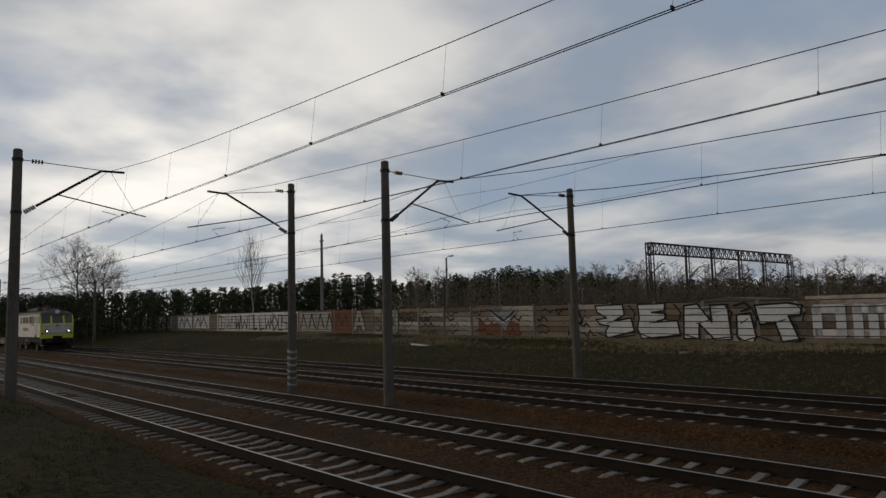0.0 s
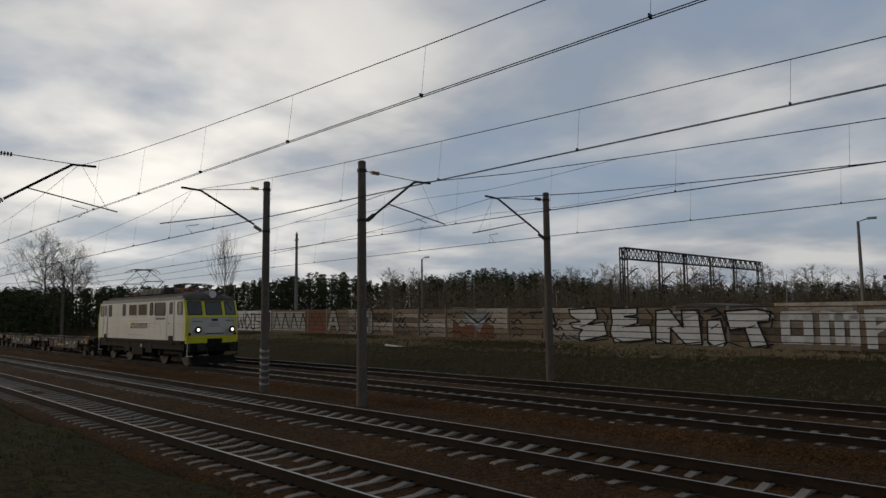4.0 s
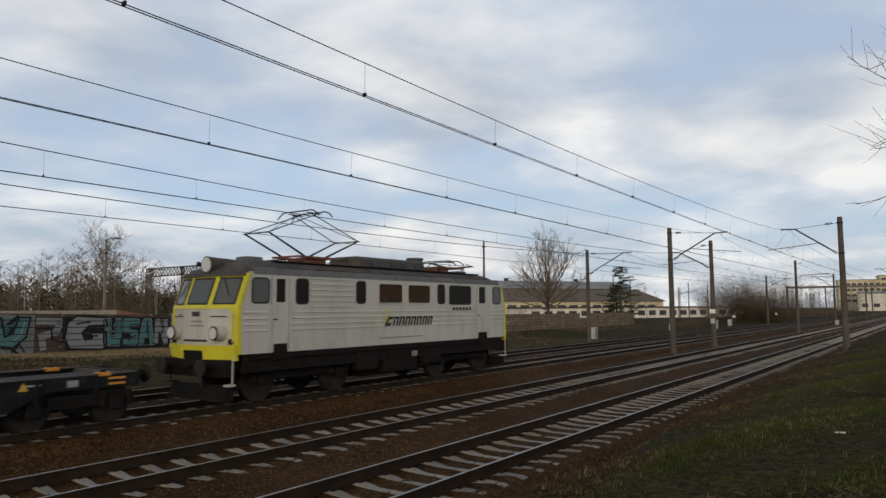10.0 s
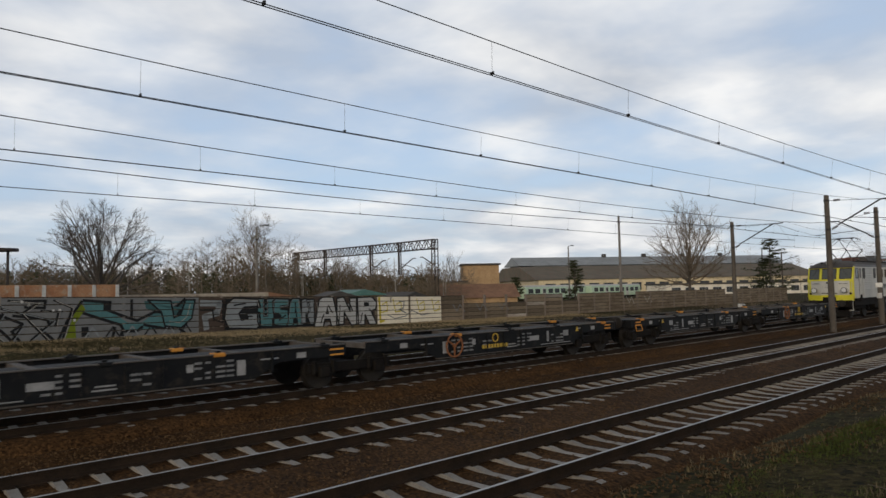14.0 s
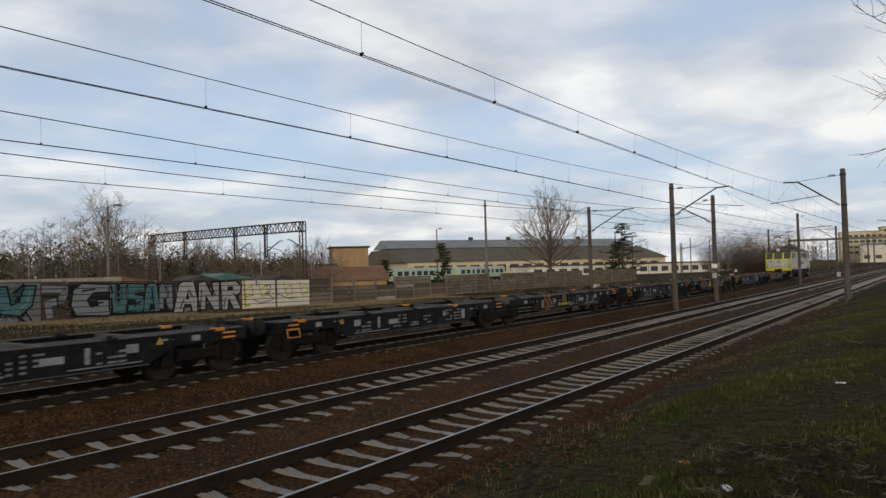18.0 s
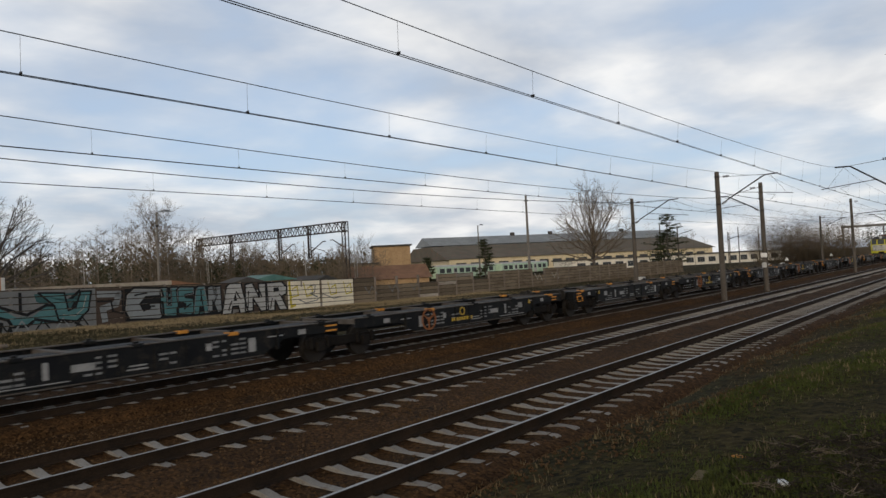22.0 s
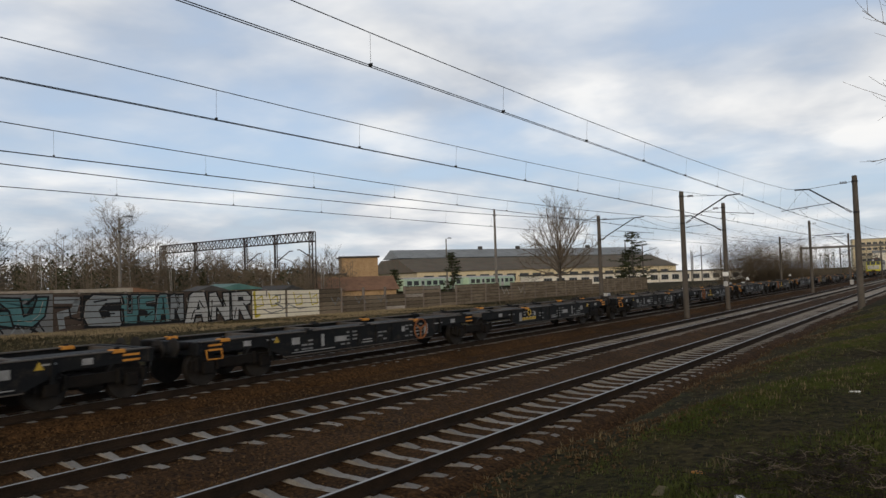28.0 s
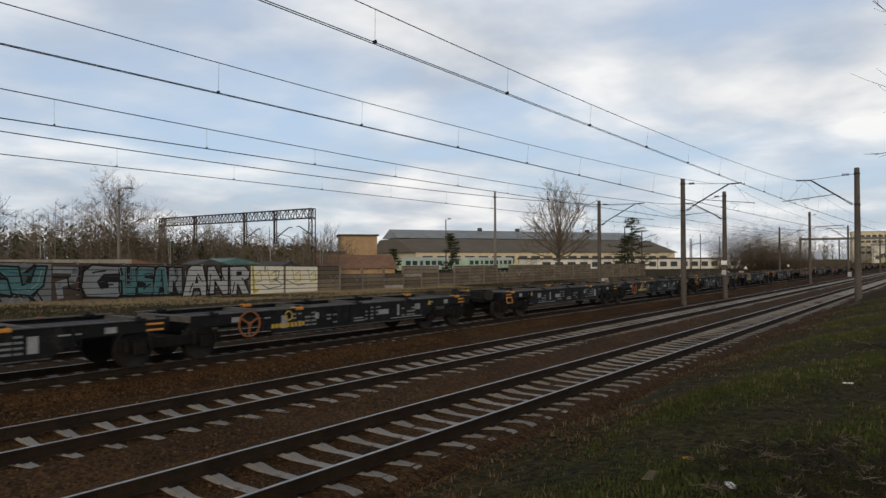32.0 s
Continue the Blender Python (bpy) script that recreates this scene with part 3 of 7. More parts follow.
def make_loco():
    """The length runs along x, the lit front towards +x; the rails lie at z = 0."""
    loco = thing("electric_locomotive", "white electric locomotive with lime yellow cab ends and a raised pantograph", "locomotive")
    half = 1.47
    section = [(-half, 1.38), (half, 1.38), (half, 3.52), (1.40, 3.62), (-1.40, 3.62), (-half, 3.52)]
    part("body", Geo().prism(section, -6.55, 6.55), M_LOCO, loco, "ribbed off-white side walls")
    roof = [(-1.44, 3.60), (1.44, 3.60), (1.38, 3.74), (1.10, 3.92), (0.55, 4.02), (-0.55, 4.02), (-1.10, 3.92), (-1.38, 3.74)]
    top = part("roof", Geo().prism(roof, -5.6, 5.6), M_ROOF, loco, "sooty dark grey roof", smooth=True)
    for s in (-1, 1):  # the drip edge and the grey cantrail under it
        part("gutter", Geo().tube([(-5.6, s * 1.41, 3.76), (5.6, s * 1.41, 3.76)], 0.022, 6), M_ROOF, top)
        part("cantrail", Geo().prism([(s * 1.465, 3.55), (s * 1.475, 3.55), (s * 1.41, 3.755), (s * 1.38, 3.755)], -6.45, 6.45), M_CANTRAIL, top, "slate grey band under the gutter")
    # the two cab ends: a flat middle, swept-back sides, raked above the waist
    for e in (-1, 1):
        def face(y, z):
            mid = float(np.interp(z, [1.20, 1.38, 1.75, 2.62, 3.58], [7.14, 7.16, 7.22, 7.22, 6.88]))
            return e * (mid - 0.27 * max(0.0, abs(y) - 0.55) / 0.915)

        def skin(y0, y1, z0, z1, off, thick, lean=0.0):
            """A plate that follows the cab front, off metres before it."""
            ys = sorted({y0, y1, *(v for v in (-0.55, 0.55) if y0 < v < y1)})
            zs = sorted({z0, z1, *(v for v in (1.38, 1.75, 2.62) if z0 < v < z1)})
            g, n, m = Geo(), len(ys), len(zs)
            for o in (off, off + thick):
                g.v += [(face(y, z) + e * o, y + lean * (z - z0), z) for z in zs for y in ys]
            at = lambda o, i, j: o * n * m + i * n + j
            for i in range(m - 1):
                for j in range(n - 1):
                    g.f += [(at(o, i, j), at(o, i, j + 1), at(o, i + 1, j + 1), at(o, i + 1, j)) for o in (0, 1)]
            for j in range(n - 1):
                g.f += [(at(0, i, j), at(0, i, j + 1), at(1, i, j + 1), at(1, i, j)) for i in (0, m - 1)]
            for i in range(m - 1):
                g.f += [(at(0, i, j), at(0, i + 1, j), at(1, i + 1, j), at(1, i, j)) for j in (0, n - 1)]
            return g

        def shell(z0, z1, wide):
            g, zs = Geo(), sorted({z0, z1, *(v for v in (1.75, 2.62) if z0 < v < z1)})
            for z in zs:
                g.v += [(e * 6.553, -wide, z), (face(-wide, z), -wide, z), (face(-0.55, z), -0.55, z), (face(0.55, z), 0.55, z), (face(wide, z), wide, z), (e * 6.553, wide, z)]
            for i in range(len(zs) - 1):
                g.f += [(6 * i + j, 6 * i + (j + 1) % 6, 6 * i + 6 + (j + 1) % 6, 6 * i + 6 + j) for j in range(6)]
            g.f += [(0, 1, 2, 3, 4, 5), tuple(6 * (len(zs) - 1) + j for j in range(6))]
            return g

        cab = part("cab_front", shell(1.38, 2.62, 1.465), M_LOCO, loco, "white lower cab front")
        part("upper_cab", shell(2.62, 3.575, 1.46), M_LOCO, loco, "white upper cab")
        part("windscreen_surround", skin(-1.46, 1.46, 2.60, 3.575, 0.004, 0.012), M_YELLOW, cab, "lime yellow windscreen surround")
        part("eyebrow", skin(-1.40, 1.40, 3.50, 3.575, 0.018, 0.07), M_ROOF, cab, "dark rain strip over the windscreens")
        apron = part("apron", skin(-1.44, 1.44, 1.22, 1.62, 0.03, 0.10), M_YELLOW, cab, "lime yellow apron")
        part("coupler_recess", skin(-0.42, 0.42, 1.20, 1.48, 0.131, 0.012), M_UNDER, apron)
        for s in (-1, 1):
            part("cab_corner", skin(*sorted((s * 1.24, s * 1.463)), 1.38, 2.60, 0.004, 0.012), M_YELLOW, cab, "lime yellow corner stripe")
            ya, yb = sorted((s * 1.466, s * 1.476))
            part("corner_edge", Geo().prism([(e * 6.83, 1.385), (e * 6.915, 1.385), (e * 6.965, 1.75), (e * 6.965, 2.62), (e * 6.63, 3.56), (e * 6.54, 3.56), (e * 6.87, 2.62)], ya, yb, "y"), M_YELLOW, cab, "lime yellow corner edge")
            for y0, y1 in (((0.66, 1.33), (-0.44, 0.44)) if s > 0 else ((-1.33, -0.66),)):
                pane = part("windscreen", skin(y0, y1, 2.74, 3.44, 0.018, 0.012), M_SCREEN, cab)
                seal = Geo()
                corners = [(y0, 2.74), (y1, 2.74), (y1, 3.44), (y0, 3.44)]
                for p, q in zip(corners, corners[1:] + corners[:1]):
                    seal.tube([(face(*p) + e * 0.03, *p), (face(*q) + e * 0.03, *q)], 0.024, 5)
                part("window_seal", seal, M_RUBBER, pane)
            x = face(s * 0.95, 1.98)
            lamp = part("headlight", Geo().tube([(x - e * 0.05, s * 0.95, 1.95), (x + e * 0.10, s * 0.95, 1.95), (x + e * 0.24, s * 0.95, 1.95)], 0.22, 20, 0.185), M_LOCO, cab, "large round headlight in a white housing", smooth=True)
            part("rim", Geo().tube([(x + e * 0.235, s * 0.95, 1.95), (x + e * 0.265, s * 0.95, 1.95)], 0.19, 20), M_RUBBER, lamp, smooth=True)
            part("lens", Geo().disc((x + e * 0.268, s * 0.95, 1.95), (1, 0, 0), 0.155, 0.02, 18), M_LAMPGLASS if e < 0 else M_GLASS, lamp, "dull glass lens")
            if e > 0:
                part("bulb", Geo().disc((x + e * 0.281, s * 0.95, 1.95), (1, 0, 0), 0.075, 0.01, 14), M_LIT, lamp, "lit lamp")
            part("tail_lamp", Geo().disc((face(s * 1.27, 1.72) + e * 0.03, s * 1.27, 1.72), (1, 0, 0), 0.075, 0.08, 12), M_BROWNGLASS, cab)
            part("wiper", Geo().tube([(face(s * 0.8, 3.42) + e * 0.06, s * 0.8, 3.42), (face(s * 1.1, 2.95) + e * 0.05, s * 1.1, 2.95)], 0.014, 4), M_RUBBER, cab)
            part("hand_rail", Geo().tube([(face(s * 1.36, z) + e * 0.07, s * 1.36, z) for z in (1.70, 2.0, 2.5)], 0.016, 5), M_LOCO, cab)
            part("front_rail", Geo().tube([(face(s * 0.75, 2.40) + e * 0.05, s * 0.62, 2.40), (face(s * 1.1, 2.40) + e * 0.05, s * 1.16, 2.40)], 0.014, 5), M_RUBBER, cab)
            part("step", Geo().box(*sorted((e * 6.95, e * 7.15)), *sorted((s * 1.15, s * 1.40)), 0.55, 0.60).box(*sorted((e * 7.03, e * 7.06)), *sorted((s * 1.37, s * 1.40)), 0.55, 1.30), M_LOCO if s < 0 else M_UNDER, cab)
        for k in range(3):
            part("number_mark", skin(-0.17 + k * 0.125, -0.06 + k * 0.125, 2.40, 2.53, 0.004, 0.006), M_BLACK, cab)
        for z, y0, y1 in ((2.24, -0.30, 0.26), (2.12, -0.34, 0.30), (2.42, 0.66, 1.0)):
            part("data_mark", skin(y0, y1, z, z + 0.045, 0.004, 0.004), M_LABEL, cab, "row of small grey marks")
        part("dark_strip", skin(-0.50, 0.50, 1.72, 1.77, 0.004, 0.03), M_BLACK, cab)
        # the roof dips to the cab front
        g, secs = Geo(), ((5.6, 1.0, 1.0), (6.0, 0.90, 1.0), (6.35, 0.72, 1.0), (6.62, 0.46, 0.985), (6.80, 0.24, 0.95), (6.93, 0.04, 0.90))
        for x, k, w in secs:
            g.v += [(e * (x - 0.20 * (x - 5.6) / 1.33 * max(0.0, abs(y) * w - 0.55)), y * w, 3.57 + (z - 3.57) * k if z > 3.6 else 3.57) for y, z in roof]
        n = len(roof)
        for i in range(len(secs) - 1):
            g.f += [(i * n + j, i * n + (j + 1) % n, i * n + n + (j + 1) % n, i * n + n + j) for j in range(n)]
        g.f += [tuple(range(n)), tuple((len(secs) - 1) * n + j for j in range(n))]
        part("cab_roof", g, M_ROOF, top, "roof curving down over the cab", smooth=True)
        hood = part("roof_lamp", Geo().tube([(e * 6.0, 0, 3.86), (e * 6.55, 0, 3.85), (e * 6.93, 0, 3.84)], 0.17, 18, 0.235), M_ROOF, top, smooth=True)
        part("lens", Geo().disc((e * 6.935, 0, 3.84), (1, 0, 0), 0.205, 0.02, 20), M_LAMPGLASS, hood, "large top headlight lens")
        part("horn", Geo().tube([(e * 6.5, 0.52, 3.86), (e * 6.85, 0.52, 3.88)], 0.03, 8, 0.075), M_STEEL, top)
        part("roof_locker", Geo().cbox(*sorted((e * 5.15, e * 5.75)), -0.28, 0.28, 3.98, 4.14, 0.03), M_CANTRAIL, top)
        beam_ = part("buffer_beam", Geo().cbox(*sorted((e * 6.9, e * 7.3)), -1.35, 1.35, 0.78, 1.25, 0.03), M_UNDER, loco)
        buffers(beam_, e * 7.28, e)
        part("coupling_hook", Geo().tube([(e * 7.3, 0, 1.05), (e * 7.55, 0, 1.02), (e * 7.58, 0, 0.85)], 0.05, 6), M_UNDER, beam_)
        part("hose", Geo().tube([(e * 7.3, -0.45, 1.0), (e * 7.42, -0.47, 0.75), (e * 7.36, -0.5, 0.5)], 0.025, 6), M_RUBBER, beam_)
        part("snow_plough", Geo().prism([(e * 6.9, 0.15), (e * 7.25, 0.15), (e * 7.05, 0.55), (e * 6.9, 0.55)], -1.25, 1.25, "y"), M_UNDER, beam_)
    for x in (-3.6, 3.3):
        part("roof_box", Geo().cbox(x, x + 0.9, -0.45, 0.45, 4.0, 4.22, 0.03), M_REDBOX, top, "dull red insulator box")
    rng = random.Random(77)
    for k in range(14):
        x, y = -1.6 + 0.33 * k, rng.choice((-0.7, 0.0, 0.7))
        part("roof_insulator", Geo().tube([(x, y, 3.85), (x, y, 4.12 + 0.1 * (k % 3))], 0.05, 6, 0.03), M_INSUL, top)
    part("roof_cable", Geo().tube([(-1.6 + 0.33 * k, 0.7 * (-1 if k % 2 else 1) * 0.4, 4.22 + 0.05 * (k % 3)) for k in range(15)], 0.018, 5), M_WIRE, top)
    # sides
    for s in (-1, 1):
        part("sole_bar", Geo().cbox(-6.7, 6.7, *sorted((s * 1.22, s * 1.40)), 0.86, 1.38, 0.02), M_UNDER, loco, "black sole bar over the bogies")
        y = s * half
        ya = lambda d0, d1: sorted((y + s * d0, y + s * d1))
        for k in range(10):
            z = 1.995 + k * 0.165
            for x0, x1 in (((-6.78, -5.95), (-5.05, 4.55), (5.65, 6.78)) if z < 2.62 else ((-4.35, -2.5),)):
                part("rib", Geo().prism([(y - s * 0.01, z - 0.016), (y + s * 0.03, z - 0.008), (y + s * 0.026, z + 0.012), (y - s * 0.01, z + 0.055)], x0, x1), M_LOCO, loco)
        wins = [(-4.93, -4.46, 2.74, 3.46, M_GLASS), (-2.37, -1.95, 2.76, 3.46, M_GLASS), (-1.30, -0.05, 2.76, 3.42, M_BROWNGLASS), (0.26, 1.56, 2.76, 3.42, M_BROWNGLASS), (2.05, 2.47, 2.76, 3.46, M_GLASS), (2.80, 4.25, 2.74, 3.44, M_GLASS),
                (-6.52, -5.94, 2.76, 3.44, M_SCREEN), (5.94, 6.52, 2.76, 3.44, M_SCREEN)]
        for x0, x1, z0, z1, m in wins:
            w = part("side_window", Geo().prism(rounded(x0, x1, z0, z1, 0.10), *ya(0.002, 0.012), "y"), m, loco)
            g, edge = Geo(), rounded(x0, x1, z0, z1, 0.10)
            g.tube([(a, y + s * 0.014, b) for a, b in edge + edge[:1]], 0.022, 5)
            part("window_frame", g, M_LOCO if m is M_BROWNGLASS else M_RUBBER, w)
            if m is M_BROWNGLASS:
                g = Geo()
                for k in range(7):
                    g.box(x0, x1, *ya(0.013, 0.024), z0 + 0.05 + k * 0.09, z0 + 0.075 + k * 0.09)
                part("louvre", g, M_BROWNGLASS, w)
        for x0, x1 in ((-5.82, -5.20), (4.72, 5.48)):
            d = part("cab_door", Geo().cbox(x0, x1, *ya(0.002, 0.020), 1.45, 3.50, 0.008), M_LOCO, loco)
            # flat dark plate on the door paints the shade of the step recess
            part("step_recess", Geo().box(x0 + 0.06, x1 - 0.06, *ya(0.0205, 0.024), 1.40, 1.62), M_UNDER, d, "dark plate for the shade of the step recess")
            for xr in (x0 - 0.07, x1 + 0.07):
                part("door_rail", Geo().tube([(xr, y + s * 0.01, 1.5), (xr, y + s * 0.06, 1.6), (xr, y + s * 0.06, 2.7), (xr, y + s * 0.01, 2.8)], 0.013, 5), M_LOCO, d)
            part("door_gap", Geo().box(x0 - 0.018, x0 - 0.004, *ya(0.001, 0.004), 1.45, 3.50).box(x1 + 0.004, x1 + 0.018, *ya(0.001, 0.004), 1.45, 3.50), M_RUBBER, d)
            part("door_window", Geo().cbox(x0 + 0.14, x1 - 0.16, *ya(0.021, 0.028), 2.78, 3.44, 0.003), M_GLASS, d)
            part("door_handle", Geo().box(x0 + 0.06, x0 + 0.16, *ya(0.021, 0.05), 2.28, 2.32), M_RUBBER, d)
            for hx in (x0 - 0.07, x1 + 0.07):
                part("grab_rail", Geo().tube([(hx, y + s * 0.06, 1.45), (hx, y + s * 0.06, 2.55)], 0.014, 5), M_LOCO, d)
            part("door_step", Geo().box(x0 + 0.05, x1 - 0.05, *ya(-0.2, 0.03), 1.18, 1.40), M_UNDER, d)
        # the firm's lettering, as slanted plain shapes, with a yellow star cluster over it
        logo = part("side_lettering", Geo().prism([(-1.0, 2.0), (-0.72, 2.0), (-0.64, 2.10), (-0.84, 2.10), (-0.76, 2.22), (-0.60, 2.22), (-0.52, 2.31), (-0.86, 2.31)], *ya(0.024, 0.028), "y"), M_BLACK, loco, "black slanted block lettering shapes")
        for k in range(7):
            x0, w, t = -0.60 + k * 0.325, 0.25, 0.075
            m = Geo()
            lean = lambda x, z: (x + (z - 2.0) * 0.32, z)
            for q in ([(x0, 2.0), (x0 + t, 2.0), (x0 + t, 2.31), (x0, 2.31)], [(x0 + w - t, 2.0), (x0 + w, 2.0), (x0 + w, 2.31), (x0 + w - t, 2.31)], [(x0 + t, 2.25), (x0 + w - t, 2.25), (x0 + w - t, 2.31), (x0 + t, 2.31)]):
                m.prism([lean(*p) for p in q], *ya(0.032, 0.036), "y")
            part("wordmark_block", m, M_BLACK, logo, "dark slanted block")
        for k in range(5):
            x, z = -1.1 + 0.13 * (k % 3), 2.12 + 0.16 * k * 0.6
            part("yellow_spot", Geo().box(x, x + 0.12, *ya(0.034, 0.038), z, z + 0.09), M_YELLOW, logo)
        for k in range(6):
            x = 2.98 + k * 0.225
            part("running_mark", Geo().box(x, x + 0.15, *ya(0.024, 0.027), 2.50, 2.62), M_BLACK, loco)
        part("data_line", Geo().box(-1.25, 1.05, *ya(0.024, 0.026), 1.60, 1.63), M_LABEL, loco)
        part("sill", Geo().box(-6.5, 6.5, *ya(-0.04, 0.01), 1.22, 1.38), M_UNDER, loco)
        for x0, x1, z0 in ((-0.9, 0.9, 0.45), (-2.2, -1.2, 0.6), (1.3, 2.3, 0.6)):
            part("equipment_case", Geo().cbox(x0, x1, *ya(-0.35, -0.05), z0, 1.22, 0.03), M_UNDER, loco)
        part("white_plate", Geo().box(0.55, 0.85, *ya(-0.048, -0.044), 0.92, 1.10), M_LABEL, loco)
    part("underframe", Geo().box(-6.9, 6.9, -1.2, 1.2, 0.95, 1.38), M_UNDER, loco)
    part("transformer_tank", Geo().cbox(-1.6, 1.6, -1.0, 1.0, 0.35, 0.95, 0.06), M_UNDER, loco)
    for x in (-4.25, 4.25):
        bogie(loco, x, 3.05, 0.625)
    # roof gear
    box = part("roof_box", Geo().prism([(-0.85, 3.98), (0.85, 3.98), (0.72, 4.32), (0.5, 4.38), (-0.5, 4.38), (-0.72, 4.32)], -1.35, 2.15), M_ROOF, top, "long louvred resistor housing")
    for k in range(5):
        for j in range(5):
            part("louvre", Geo().box(-1.25 + k * 0.68, -0.70 + k * 0.68, -0.90 + j * 0.022, -0.84 + j * 0.022, 4.03 + j * 0.055, 4.06 + j * 0.055), M_CANTRAIL, box)
    part("roof_walkway", Geo().box(-5.4, 5.4, -1.14, -0.92, 3.95, 3.98).box(-5.4, 5.4, 0.92, 1.14, 3.95, 3.98), M_UNDER, top)
    part("roof_vent", Geo().tube([(2.55, 0, 4.0), (2.55, 0, 4.46)], 0.30, 18).tube([(2.55, 0, 4.46), (2.55, 0, 4.54)], 0.34, 18), M_ROOF, top, smooth=True)
    for x in (-1.0, 0.2, 1.4, 2.2):
        ins = Geo()
        for k in range(3):
            ins.disc((x, 0.85, 4.02 + k * 0.06), (0, 0, 1), 0.07, 0.03, 8)
        part("roof_insulator", ins, M_INSUL, top)
    part("roof_conductor", Geo().tube([(-1.4, 0.85, 4.2), (2.6, 0.85, 4.2)], 0.018, 5), M_STEEL, top)
    for x, up in ((-3.25, True), (4.3, False)):
        p = part("pantograph", Geo().beam((x - 0.85, -0.55, 4.22), (x + 0.85, -0.55, 4.22), 0.06).beam((x - 0.85, 0.55, 4.22), (x + 0.85, 0.55, 4.22), 0.06).beam((x - 0.8, -0.55, 4.22), (x - 0.8, 0.55, 4.22), 0.06).beam((x + 0.8, -0.55, 4.22), (x + 0.8, 0.55, 4.22), 0.06), M_REDBOX, top, "raised pantograph" if up else "folded pantograph")
        for sx in (-1, 1):
            for sy in (-1, 1):
                ins = Geo()
                for k in range(3):
                    ins.disc((x + sx * 0.75, sy * 0.55, 4.03 + k * 0.06), (0, 0, 1), 0.08, 0.035, 8)
                part("insulator", ins, M_INSUL, p)
        kz, kx, tz, hx = (4.88, 1.95, 5.66, 0.42) if up else (4.34, 1.55, 4.44, 1.2)
        for sx in (-1, 1):
            for sy in (-1, 1):
                part("lower_arm", Geo().tube([(x + sx * 0.45, sy * 0.5, 4.24), (x + sx * kx, sy * 0.55, kz)], 0.035, 6, 0.026), M_STEEL, p)
                part("upper_arm", Geo().tube([(x + sx * kx, sy * 0.55, kz), (x - sx * hx * (0.4 if up else -1), sy * 0.42, tz)], 0.017, 5), M_STEEL, p)
            part("cross_tube", Geo().tube([(x + sx * kx, -0.6, kz), (x + sx * kx, 0.6, kz)], 0.022, 5), M_STEEL, p)
            part("diagonal", Geo().tube([(x + sx * kx, -0.55, kz), (x, 0.42, tz)], 0.011, 4), M_STEEL, p)
            bow = [(x + sx * 0.3, yy, tz + 0.06 - (0.26 * max(abs(yy) - 0.6, 0) / 0.35) ** 2 * 3) for yy in (-0.95, -0.85, -0.72, -0.6, 0.6, 0.72, 0.85, 0.95)]
            part("contact_bow", Geo().tube(bow, 0.022, 5), M_STEEL, p)
        part("head_frame", Geo().beam((x - 0.32, -0.42, tz), (x + 0.32, -0.42, tz), 0.03).beam((x - 0.32, 0.42, tz), (x + 0.32, 0.42, tz), 0.03), M_STEEL, p)
    return loco


loco = make_loco()


